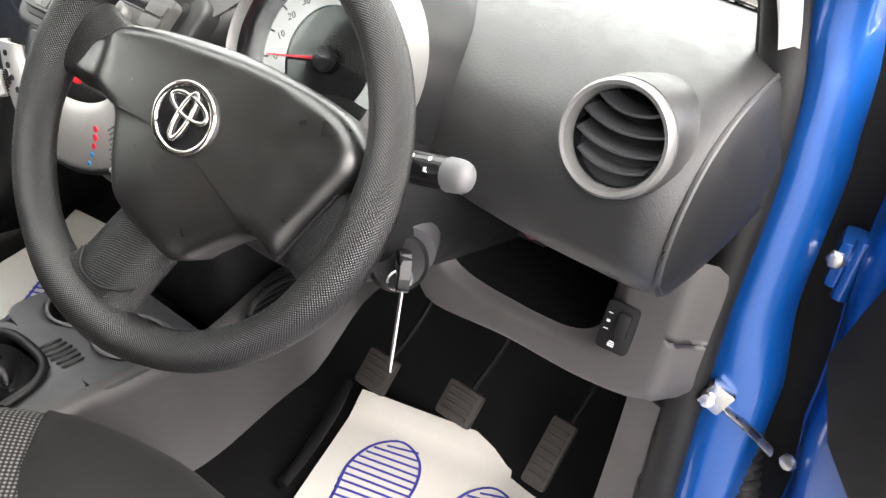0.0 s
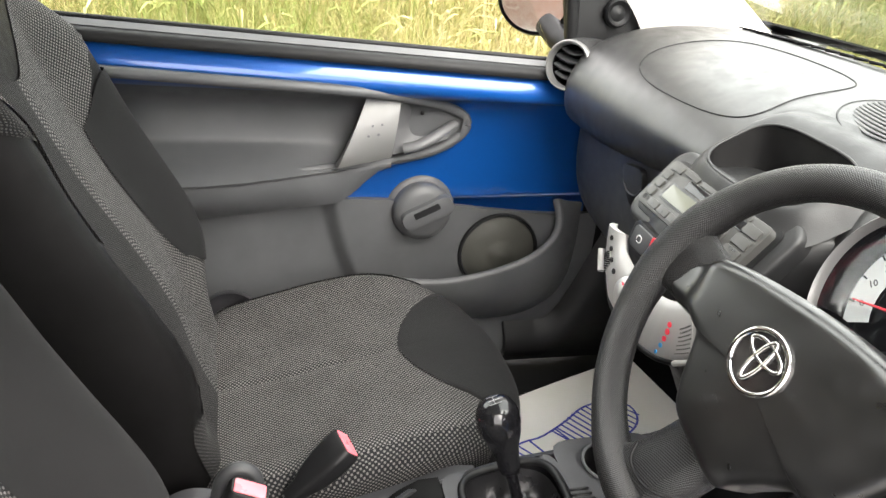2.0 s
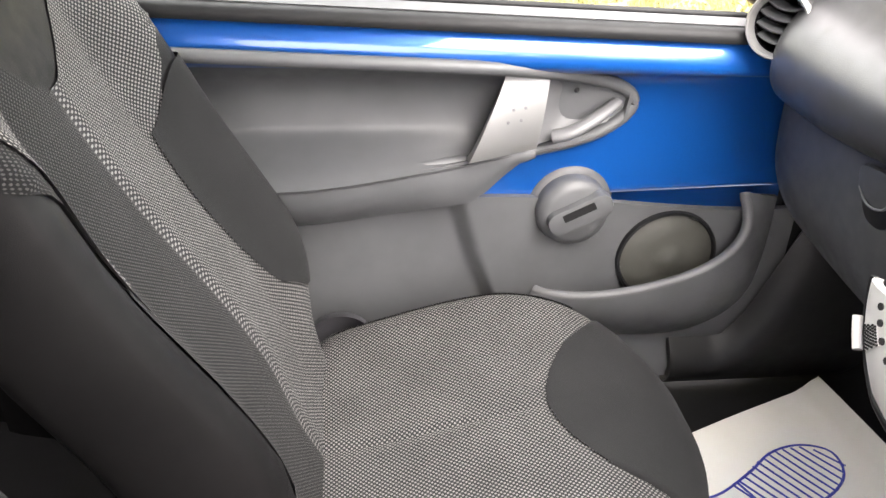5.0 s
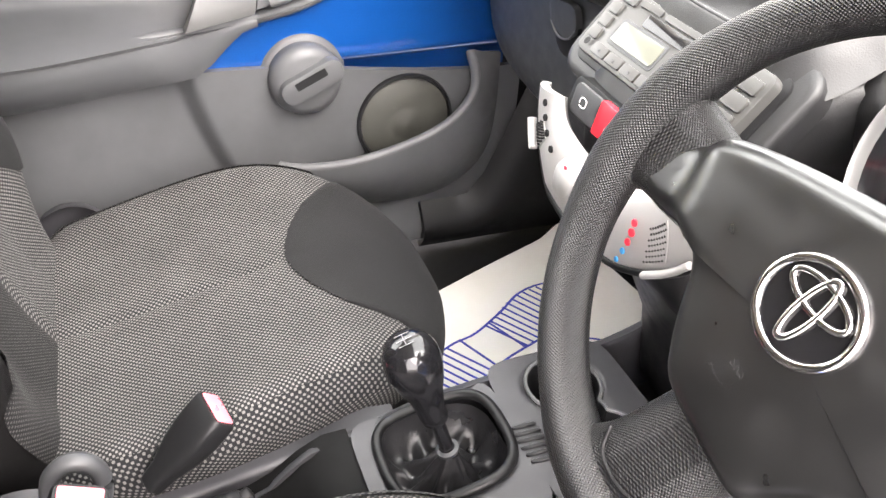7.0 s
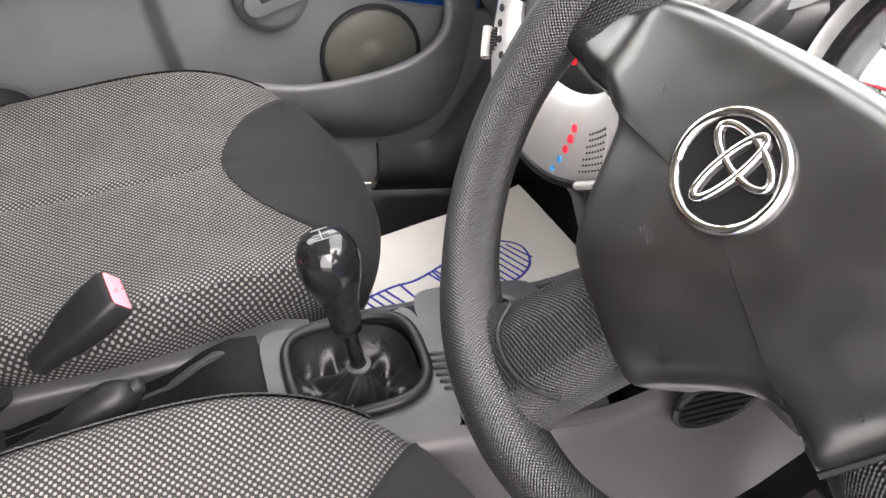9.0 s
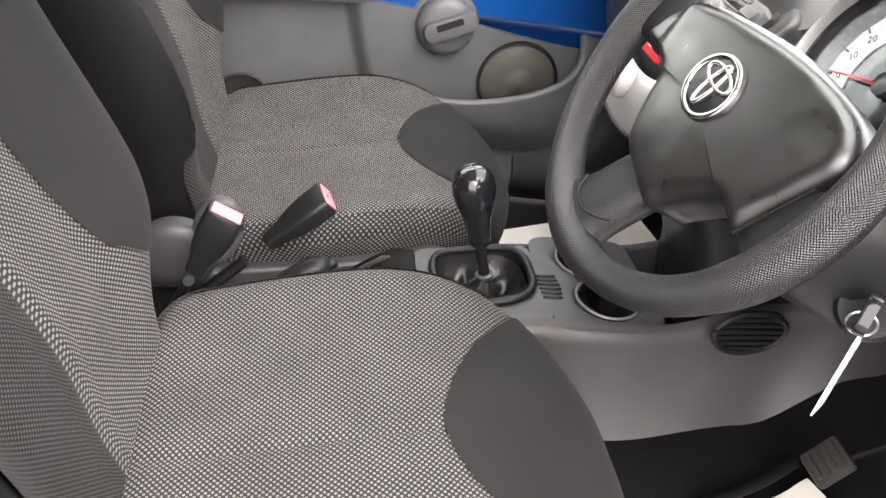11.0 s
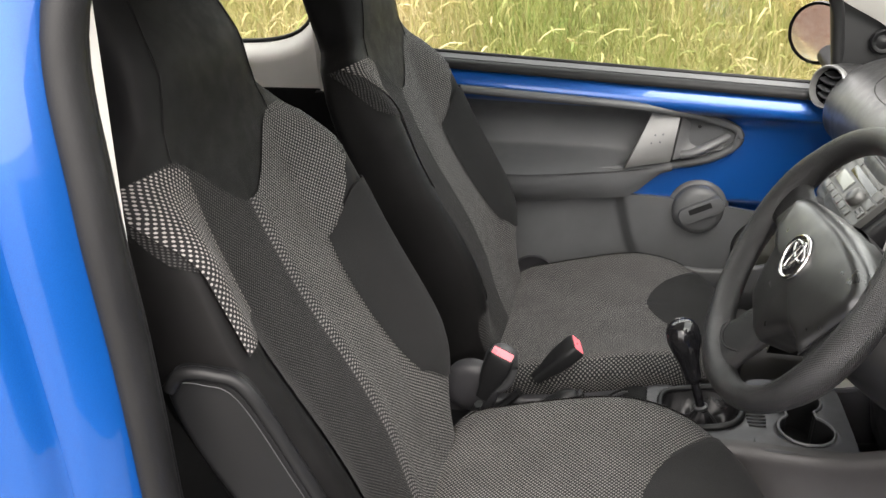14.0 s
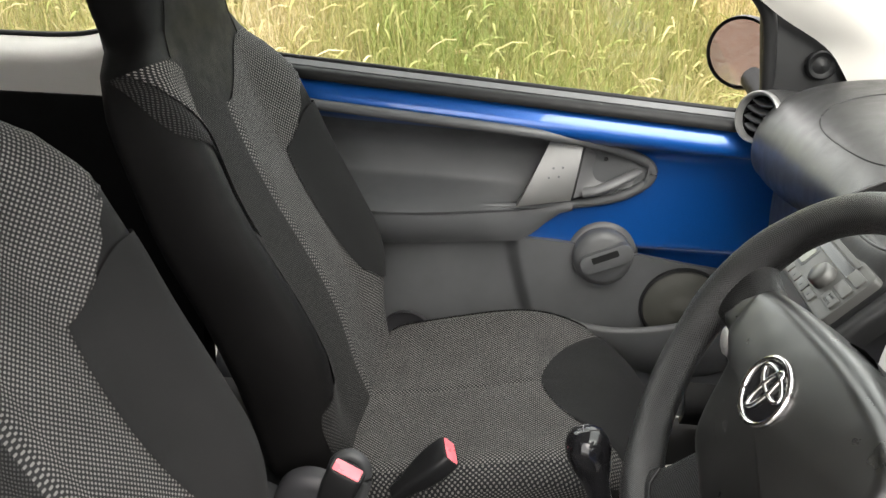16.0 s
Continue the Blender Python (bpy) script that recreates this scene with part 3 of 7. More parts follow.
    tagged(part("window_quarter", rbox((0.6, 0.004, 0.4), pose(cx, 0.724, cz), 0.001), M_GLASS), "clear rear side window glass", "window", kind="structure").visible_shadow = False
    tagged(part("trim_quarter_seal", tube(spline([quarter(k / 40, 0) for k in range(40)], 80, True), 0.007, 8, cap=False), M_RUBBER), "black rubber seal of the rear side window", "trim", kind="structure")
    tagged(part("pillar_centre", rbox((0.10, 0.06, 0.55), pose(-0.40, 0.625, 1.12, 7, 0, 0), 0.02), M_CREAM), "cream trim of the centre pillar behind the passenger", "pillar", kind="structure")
    tagged(part("pillar_centre_lower", rbox((0.11, 0.06, 0.66), pose(-0.41, 0.65, 0.53), 0.02), M_REAR_SHADE), "black lower trim of the centre pillar", "pillar", kind="structure")
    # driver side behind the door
    tagged(part("wall_quarter_driver", rbox((1.0, 0.03, 0.70), pose(-0.86, -0.66, 0.56), 0.01), M_REAR_SHADE), "black lower side trim beside the rear seat", "side trim", kind="structure")
    tagged(part("wall_quarter_driver_upper", rbox((0.14, 0.03, 0.5), pose(-1.25, -0.62, 1.12), 0.01), M_CREAM), "cream rear pillar trim", "side trim", kind="structure")
    tagged(part("window_quarter_driver", rbox((0.7, 0.004, 0.42), pose(-0.83, -0.64, 1.12, -8), 0.001), M_TINT), "tinted rear side window glass", "window", kind="structure").visible_shadow = False


def build_driver_opening():
    """The driver's door opening: centre pillar, front pillar flange, seal, striker."""
    pil = thing("body_side", "metallic blue body side round the driver's door opening", "car body", kind="structure")
    lean = lambda z: 0.034 - 0.014 * smoothstep(0.8, 1.2, z)
    inset = lambda z: 0.055 * smoothstep(1.0, 1.45, z)
    # centre pillar: rounded jamb, a step, then the outer skin
    prof = [(-0.205, -0.630), (-0.215, -0.648), (-0.232, -0.662), (-0.243, -0.664), (-0.252, -0.672), (-0.262, -0.688), (-0.285, -0.695), (-0.310, -0.697), (-0.330, -0.702), (-0.338, -0.722), (-0.36, -0.735), (-0.45, -0.738), (-0.60, -0.735)]
    curve = spline([(x, y, 0) for x, y in prof], 36)
    def skin(u, v):
        z = lerp(0.25, 1.38, v)
        p = curve[round(u * 36)]
        return (p.x + lean(z), p.y + inset(z), z)
    part("pillar_skin", grid(skin, 36, 24, 0.012), M_BLUE, pil, "metallic blue centre pillar with pressed steps")
    # front pillar flange beside the seal
    lip_in = [(0.28, -0.640), (0.50, -0.628), (0.64, -0.616), (0.77, -0.607), (0.87, -0.604), (0.95, -0.598), (1.02, -0.582), (1.15, -0.56)]
    lip_out = [(0.28, -0.690), (0.50, -0.678), (0.64, -0.670), (0.77, -0.648), (0.87, -0.645), (0.95, -0.636), (1.02, -0.624), (1.15, -0.61)]
    setback = lambda z: -0.10 * smoothstep(1.0, 1.2, z)
    def flange(u, v):
        z = lerp(0.26, 1.12, v)
        a, b = table_at(lip_in, z), table_at(lip_out, z)
        if u < 0.7:
            t = u / 0.7
            return (0.806 + setback(z) + 0.012 * t * t - 0.006 * math.sin(math.pi * t), lerp(a, b, t), z)
        t = (u - 0.7) / 0.3
        return (0.818 + setback(z) + 0.045 * t, b - 0.008 * math.sin(math.pi * 0.5 * t), z)
    part("hinge_pillar", grid(flange, 20, 30, 0.01), M_BLUE, pil, "metallic blue hinge pillar flange")
    # flat black sheet: stands in for the deep shade of the hinge gap
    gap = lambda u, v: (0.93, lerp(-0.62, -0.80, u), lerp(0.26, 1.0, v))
    part("hinge_gap_shade", grid(gap, 2, 2, 0.01), M_RUBBER, pil, "black sheet standing in for the shade behind the hinges")
    for z in (0.80, 0.42):
        hb = part("door_hinge", rbox((0.05, 0.024, 0.05), pose(0.892, -0.676, z, 0, 0, 8), 0.008, 2), M_BLUE, pil, "blue painted door hinge")
        part("hinge_pin", tube([(0.870, -0.686, z - 0.03), (0.870, -0.686, z + 0.032)], 0.008, 12), M_BLUE, hb)
        part("bolt", revolve([(0.009, 0.0), (0.009, 0.006), (0.006, 0.008), (0.0, 0.008)], (0.868, -0.670, z + 0.006), (-1, -0.15, 0), 6), M_STEEL, hb)
    fpath = spline([(0.74, -0.620, 1.11), (0.62, -0.625, 1.19), (0.45, -0.61, 1.27), (0.2, -0.575, 1.37), (-0.25, -0.57, 1.40), (-0.6, -0.57, 1.39)], 26)
    part("roof_flange", tube(fpath, 0.028, 10), M_BLUE, pil)
    sill = lambda u, v: (lerp(-0.25, 0.86, u), lerp(-0.62, -0.76, v), 0.262 + 0.035 * math.sin(math.pi * v) - 0.06 * smoothstep(0.7, 1, v))
    part("sill", grid(sill, 20, 8, 0.02), M_BLUE, pil)
    back = [(-0.188 + lean(z), -0.624 + inset(z) * 0.9, z) for z in (0.33, 0.5, 0.7, 0.9, 1.05, 1.2)]
    loop = back + [(-0.11, -0.55, 1.32), (0.03, -0.545, 1.355), (0.2, -0.55, 1.34), (0.42, -0.565, 1.25), (0.60, -0.562, 1.175), (0.74, -0.556, 1.09), (0.798, -0.568, 1.01), (0.800, -0.585, 0.94),
                   (0.800, -0.593, 0.85), (0.80, -0.595, 0.75), (0.80, -0.602, 0.65), (0.80, -0.614, 0.50), (0.79, -0.630, 0.36), (0.74, -0.63, 0.275), (0.3, -0.64, 0.268), (-0.06, -0.635, 0.27)]
    seal = spline(loop, 150, True)
    sl = part("door_seal", tube(seal, 0.0165, 10, 1.2, (0, 1, 0), cap=False), M_SEAL, pil, "black rubber door seal")
    inner = [p + Vector((0.006 if p.x > 0.3 else 0.004, 0.017 if p.x > 0.3 else 0.013, 0.002)) for p in seal]
    part("seal_lip", tube(inner + inner[:1], 0.009, 8, 1.0, (0, 1, 0), cap=False), M_RUBBER, sl, "inner lip of the seal")
    outer = [p + Vector((0.002, -0.014, 0.0)) for p in seal]
    part("seal_edge", tube(outer + outer[:1], 0.0035, 6, 1.0, (0, 1, 0), cap=False), M_DGREY, sl, "greyer outer edge of the seal")
    # striker and stop on the centre pillar
    st = thing("door_striker", "zinc-plated door striker bolted to the blue centre pillar", "striker")
    part("plate", slab(round_rect(0.05, 0.075, 0.012), frame_of((-0.206, -0.664, 0.703), (0.45, -1, 0)), 0.006), M_STEEL, st)
    part("loop", tube(spline([(-0.204, -0.667, 0.725), (-0.164, -0.690, 0.725), (-0.151, -0.694, 0.708), (-0.164, -0.690, 0.691), (-0.204, -0.667, 0.689)], 14), 0.0055, 8), M_STEEL, st)
    for dz in (-0.026, 0.026):
        part("screw", revolve([(0.007, 0.0), (0.006, 0.004), (0.003, 0.003), (0.0, 0.003)], (-0.214, -0.670, 0.703 + dz), (0.45, -1, 0), 12), M_STEEL, st)
    bp = thing("stop_buffer", "steel stop on a blue raised pad of the centre pillar", "buffer")
    part("pad", slab(round_rect(0.045, 0.06, 0.012), frame_of((-0.186, -0.650, 0.629), (0.5, -1, 0)), 0.008), M_BLUE, bp)
    part("buffer", revolve([(0.0, 0.012), (0.008, 0.012), (0.012, 0.009), (0.013, 0)], (-0.182, -0.657, 0.631), (0.5, -1, 0), 18), M_STEEL, bp)
    lab = thing("pillar_sticker", "small white paper data sticker on the blue pillar", "sticker")
    part("paper", slab(round_rect(0.012, 0.045, 0.001), frame_of((-0.214, -0.668, 0.806), (0.5, -1, 0)), 0.0008, 0), M_PRINTW, lab)
    # inner trim of the centre pillar and the belt
    tagged(part("pillar_centre_driver", rbox((0.10, 0.05, 0.46), pose(-0.216, -0.592, 1.13, -4, 0, 0), 0.014), M_CREAM), "cream trim of the centre pillar behind the driver", "pillar", kind="structure")
    tagged(part("pillar_centre_driver_lower", rbox((0.12, 0.05, 0.66), pose(-0.222, -0.604, 0.58, 0, -2, 0), 0.02), M_BLACK), "dark lower trim of the centre pillar", "pillar", kind="structure")
    belt = thing("seat_belt", "black webbing seat belt hanging along the centre pillar", "seat belt")
    w = lambda u, v: (lerp(-0.262, -0.222, u) + 0.05 * (1 - v) ** 2, -0.560 - 0.004 * math.sin(2 * u) + 0.05 * smoothstep(0.6, 1, v), lerp(0.24, 1.22, v))
    part("webbing", grid(w, 6, 20, 0.0015), M_BELT, belt)
    part("belt_anchor", rbox((0.04, 0.012, 0.05), pose(-0.190, -0.563, 0.262), 0.005), M_BLACK, belt)


def build_side_front():
    for s in (-1, 1):
        tagged(part("wall_side_front", rbox((0.42 if s > 0 else 0.30, 0.02, 0.66), pose(0.99 if s > 0 else 1.08, 0.705 if s > 0 else -0.640, 0.57), 0.004), M_CARPET), "black side wall ahead of the doors", "side wall", kind="structure")


build_ground()
build_grass()
build_house()
build_fence()
for k, (sx, sy, sr, sh) in enumerate(((5.0, 2.6, 1.1, 1.7), (5.4, 0.9, 1.2, 2.0), (5.2, -0.9, 1.0, 1.6), (5.6, 4.3, 1.3, 2.1), (5.3, -2.6, 1.1, 1.8))):
    build_shrub(sx, sy, sr, sh, 11 + k)
build_side_front()
build_shell()
build_driver_opening()


# ---- passenger door ----
DOOR_Y = 0.69


def belt_in(z):
    """How far the door skin leans in towards the window line."""
    nose = 0.866
    return 0.078 * smoothstep(0.775, nose, z) ** 1.3 - (13.0 * (z - nose) ** 2 if z > nose else 0.0)


def belt_rise(x):
    """The window line climbs towards the rear."""
    return -0.072 * (x - 0.08)


def build_passenger_door():
    d = thing("passenger_door", "closed passenger door, metallic blue steel with grey plastic trim", "car door")
    def skin(u, v):
        x, z = lerp(-0.36, 0.80, u), lerp(0.50, 0.908, v)
        hidden = 0.05 * max(smoothstep(0.40, 0.30, x) * smoothstep(0.845, 0.81, z) * smoothstep(0.692, 0.715, z), smoothstep(0.612, 0.59, z), smoothstep(0.255, 0.20, x) * smoothstep(0.845, 0.81, z))
        return (x, DOOR_Y + 0.004 + hidden - belt_in(z), z + belt_rise(x) * smoothstep(0.79, 0.87, z))
    part("painted_panel", grid(skin, 90, 60, 0.006), M_BLUE, d, "exposed metallic blue steel of the door")
    # window line: rubber strip with a raised lip
    def strip(u, v):
        x, k = lerp(-0.36, 0.70, u), round(v * 5)
        return (x, 0.626 + (0.0, -0.010, -0.013, -0.008, 0.004, 0.022)[k], belt_rise(x) + (0.901, 0.902, 0.910, 0.919, 0.922, 0.921)[k])
    part("belt_seal", grid(strip, 20, 5, 0.004), M_RUBBER, d, "black rubber strip along the window line")
    def lip(u, v):
        x = lerp(-0.36, 0.69, u)
        return (x, 0.630 + 0.012 * v, belt_rise(x) + 0.9235 + 0.0075 * v)
    part("glass_wiper", grid(lip, 10, 2, 0.003), M_GREY, d, "grey upper edge of the window strip")
    part("glass_bead", tube([(x, 0.650, belt_rise(x) + 0.932) for x in (-0.36, 0.0, 0.35, 0.69)], 0.0048, 8), M_RUBBER, d, "thin black bead against the glass")
    pane = lambda u, v: (lerp(-0.36, lerp(0.66, 0.35, v), u), lerp(0.658, 0.56, v), lerp(0.87, 1.36, v))
    g = part("window_pane", grid(pane, 6, 6, 0.004), M_GLASS, d, "clear wound-up door glass")
    g.visible_shadow = False
    # window frame: upright behind the tweeter corner, sloping top rail, rear upright
    frame_path = spline([(0.676, 0.642, 0.872), (0.661, 0.633, 0.98), (0.645, 0.624, 1.055), (0.612, 0.613, 1.097), (0.572, 0.603, 1.124), (0.40, 0.572, 1.235), (0.2, 0.552, 1.325), (0.0, 0.545, 1.36), (-0.25, 0.545, 1.365)], 40)
    part("window_frame", tube(frame_path, 0.010, 10, 1.3), M_RUBBER, d, "black window frame")
    part("window_frame_rear", tube([(-0.345, 0.62, 0.9), (-0.355, 0.59, 1.1), (-0.36, 0.55, 1.36)], 0.022, 10), M_RUBBER, d)
    # corner panel with the tweeter
    tri = [(-0.070, -0.092), (0.075, -0.092), (0.062, 0.020), (0.036, 0.060), (-0.030, 0.094), (-0.098, 0.112)]
    part("corner_panel", slab(tri, frame_of((0.735, 0.645, 0.955), (0, -1, 0.12)), 0.014, 0.005), M_BLACK, d, "black corner panel")
    tw = part("tweeter", revolve([(0.024, 0.0), (0.024, 0.008), (0.021, 0.011), (0.018, 0.008), (0.014, 0.006), (0.008, 0.010), (0.0, 0.012)], (0.741, 0.628, 0.980), (0, -1, 0.12), 28), M_BLACK, d, "round black tweeter")
    build_upper_trim(d)
    build_lower_trim(d)


def oval_edge():
    """Outline of the upper trim in x, z: a long teardrop that points forward."""
    top = [(-0.36, 0.892), (-0.12, 0.877), (0.15, 0.856), (0.30, 0.839), (0.39, 0.821), (0.455, 0.800), (0.492, 0.782)]
    low = [(0.502, 0.762), (0.486, 0.738), (0.44, 0.713), (0.36, 0.695), (0.275, 0.686), (0.15, 0.683), (0.0, 0.682), (-0.36, 0.682)]
    return top, low


def build_upper_trim(d):
    top, low = oval_edge()
    rim = spline([(x, 0, z) for x, z in top + low], 90)
    # raised rim round the teardrop, standing on the door skin
    path = []
    for p in rim:
        sag = smoothstep(0.36, -0.05, p.x) * smoothstep(0.76, 0.70, p.z)
        path.append((p.x, DOOR_Y - 0.012 - belt_in(p.z) - 0.05 * sag, p.z))
    part("trim_rim", tube(path, 0.0095, 10, 1.0), M_DOORTRIM, d, "raised rim")

    # upper and lower edge as functions of x
    up_x, up_z = zip(*[(p.x, p.z) for p in spline([(x, 0, z) for x, z in top + low[:1]], 60)])
    lo_x, lo_z = zip(*[(p.x, p.z) for p in spline([(x, 0, z) for x, z in reversed(top[-1:] + low)], 60)])

    def z_range(x):
        return float(np.interp(x, lo_x, lo_z)), float(np.interp(x, up_x, up_z))

    cache = {}

    def dish(u, v):
        x = lerp(-0.36, 0.502, 1 - (1 - u) ** 1.3)
        k = round(x, 4)
        if k not in cache:
            cache[k] = z_range(x)
        zl, zt = cache[k]
        z = lerp(zl, zt, v)
        deep = 0.032 * smoothstep(0.40, 0.30, x) * math.sin(math.pi * min(1, max(0, v))) ** 0.5
        back = DOOR_Y - 0.01 + deep - belt_in(z) * 0.8
        shelf = smoothstep(0.36, 0.0, x)
        # armrest shelf: the lower fifth comes out towards the seat
        out = 0.072 * shelf * (1 - smoothstep(0.02, 0.26, v))
        roll = 0.022 * shelf * (1 - smoothstep(0.0, 0.06, v))
        return (x, back - out - 0.012 * (1 - smoothstep(0, 0.1, v)) - 0.012 * smoothstep(0.92, 1, v) + roll * 0.3, z)

    part("upper_trim", grid(dish, 70, 36, 0.006), M_DOORTRIM, d, "dark grey dished door trim with an armrest shelf")
    # armrest face under the shelf
    def face(u, v):
        x = lerp(-0.36, 0.362, u)
        k = smoothstep(0.36, 0.0, x)
        zt = 0.684 + 0.010 * smoothstep(0.15, 0.36, x)
        low_z = 0.606 + 0.012 * smoothstep(0.0, 0.25, x) + 0.070 * smoothstep(0.255, 0.36, x)
        return (x, DOOR_Y - 0.014 - 0.058 * k * (1 - 0.65 * v * v) - 0.004 * math.sin(math.pi * v), lerp(zt, low_z, v))
    part("armrest_face", grid(face, 30, 8, 0.006), M_DOORTRIM, d)
    # silver pull plate, bridging the dish
    quad = [Vector((0.316, 0.662, 0.829)), Vector((0.372, 0.655, 0.826)), Vector((0.356, 0.642, 0.713)), Vector((0.259, 0.634, 0.698))]
    def plate(u, v):
        a, b = quad[0].lerp(quad[1], u), quad[3].lerp(quad[2], u)
        p = b.lerp(a, v)
        return p + Vector((0, -0.010 * math.sin(math.pi * v) ** 0.6, 0))
    pl = part("pull_plate", grid(plate, 10, 14, 0.012), M_SILVER, d, "silver painted pull plate with four dimples")
    for k, (u, v) in enumerate(((0.40, 0.56), (0.62, 0.57), (0.38, 0.42), (0.60, 0.43))):
        p = Vector(plate(u, v))
        part("dimple", revolve([(0.0, 0.0006), (0.0022, 0.0006), (0.003, -0.002)], p, (0, -1, 0.25), 12), M_DOORTRIM, pl)
    # latch bezel and lever in front of the plate
    bez = [Vector((0.378, 0.670, 0.820)), Vector((0.488, 0.682, 0.778)), Vector((0.466, 0.674, 0.736)), Vector((0.362, 0.656, 0.714))]
    bz = lambda u, v: bez[3].lerp(bez[2], u).lerp(bez[0].lerp(bez[1], u), v) + Vector((0, 0.022 * math.sin(math.pi * u) * math.sin(math.pi * v), 0))
    part("latch_bezel", grid(bz, 14, 12, 0.004), M_GREY, d)
    lever = spline([(0.380, 0.644, 0.730), (0.402, 0.638, 0.737), (0.432, 0.644, 0.750), (0.464, 0.660, 0.764), (0.476, 0.670, 0.768)], 14)
    part("latch_lever", tube(lever, lambda t: 0.0135 - 0.004 * t, 12, 0.7), M_GREY, d, "grey door latch lever")
    part("lock_dot", revolve([(0.0, 0.003), (0.003, 0.002), (0.004, 0)], (0.415, 0.668, 0.788), (0, -1, 0), 12), M_BLACK, d)


def build_lower_trim(d):
    top_z = lambda x: 0.630 - 0.012 * smoothstep(0.1, 0.3, x) - 0.046 * smoothstep(0.27, 0.76, x)
    def low(u, v):
        x = lerp(-0.36, 0.80, u)
        z = lerp(0.26, top_z(x), v)
        # flat hollow behind a slanting ridge
        xr = 0.262 + 0.085 * max(0.0, (0.62 - z) / 0.26) ** 1.35
        hollow = 0.020 * min(1.0, max(0.0, (xr - x) / 0.024)) * smoothstep(0.28, 0.34, z)
        return (x, DOOR_Y - 0.008 + hollow - 0.02 * smoothstep(0.34, 0.26, z), z)
    part("lower_trim", grid(low, 210, 36, 0.012), M_DOORTRIM, d, "dark grey lower door trim")
    # window winder
    c = Vector((0.428, DOOR_Y + 0.010, 0.592))
    base = part("winder_base", revolve([(0.070, -0.012), (0.070, -0.004), (0.066, 0.006), (0.058, 0.012), (0.0, 0.014)], c, (0, -1, 0), 36), M_DOORTRIM, d)
    kn = part("window_winder", revolve([(0.056, 0.008), (0.057, 0.026), (0.053, 0.036), (0.040, 0.042), (0.0, 0.044)], c, (0, -1, 0), 36), M_DOORTRIM, d, "dark grey round window winder")
    m = frame_of(c + Vector((0.006, -0.038, 0.006)), (0, -1, 0), (-0.42, 0, 0.9))
    part("grip", slab(round_rect(0.104, 0.040, 0.018), m, 0.017, 0.006), M_DOORTRIM, kn)
    part("slot", slab(round_rect(0.052, 0.013, 0.002), frame_of(c + Vector((0.003, -0.0542, 0.012)), (0, -1, 0), (-0.42, 0, 0.9)), 0.001, 0), M_RUBBER, kn, "dark slot in the winder")
    # speaker
    sc = Vector((0.592, DOOR_Y - 0.010, 0.497))
    part("speaker_ring", revolve([(0.083, 0.0), (0.082, 0.007), (0.078, 0.008), (0.075, 0.0)], sc, (0, -1, 0), 44), M_BLACK, d)
    part("speaker_grille", revolve([(0.076, 0.002), (0.06, 0.010), (0.035, 0.014), (0.026, 0.0135), (0.022, 0.016), (0.0, 0.019)], sc, (0, -1, 0), 44), M_SPEAKER, d, "round olive-grey speaker mesh")
    # map pocket: a bowl along the bottom front corner
    rim = spline([(0.38, 0, 0.445), (0.48, 0, 0.452), (0.585, 0, 0.478), (0.66, 0, 0.512), (0.70, 0, 0.555), (0.705, 0, 0.605)], 40)
    foot = spline([(0.36, 0, 0.415), (0.46, 0, 0.370), (0.57, 0, 0.350), (0.67, 0, 0.362), (0.74, 0, 0.43), (0.755, 0, 0.60)], 40)
    def bowl(u, v):
        k = min(40, round(u * 40))
        r, f = rim[k], foot[k]
        p = r.lerp(f, v)
        swell = math.sin(math.pi * min(1, u * 1.02)) ** 0.55
        out = 0.050 * swell * (1 - v ** 2.4)
        return (p.x, DOOR_Y - 0.010 - out, p.z)
    part("map_pocket", grid(bowl, 40, 14, 0.008), M_DOORTRIM, d, "dark grey map pocket")
    lip = [Vector(bowl(k / 40, 0)) for k in range(41)]
    part("pocket_lip", tube(lip, 0.0085, 10), M_GREY, d, "lighter grey pocket lip")


def build_kick_trim():
    k = lambda u, v: (lerp(0.62, 1.1, u), 0.672 - 0.03 * math.sin(math.pi * v) - 0.02 * u, lerp(0.235, 0.335 + 0.27 * smoothstep(0.70, 0.86, lerp(0.62, 1.1, u)), v))
    tagged(part("trim_kick", grid(k, 16, 12, 0.015), M_DASHEND), "black kick panel beside the passenger footwell", "trim", kind="structure")
    k2 = lambda u, v: (0.800 - 0.012 * u + 0.01 * math.sin(math.pi * v), lerp(-0.550, -0.612, u), lerp(0.24, 0.615, v))
    tagged(part("trim_kick_driver", grid(k2, 12, 12, 0.012), M_WARMGREY), "warm grey kick panel beside the pedals", "trim", kind="structure")


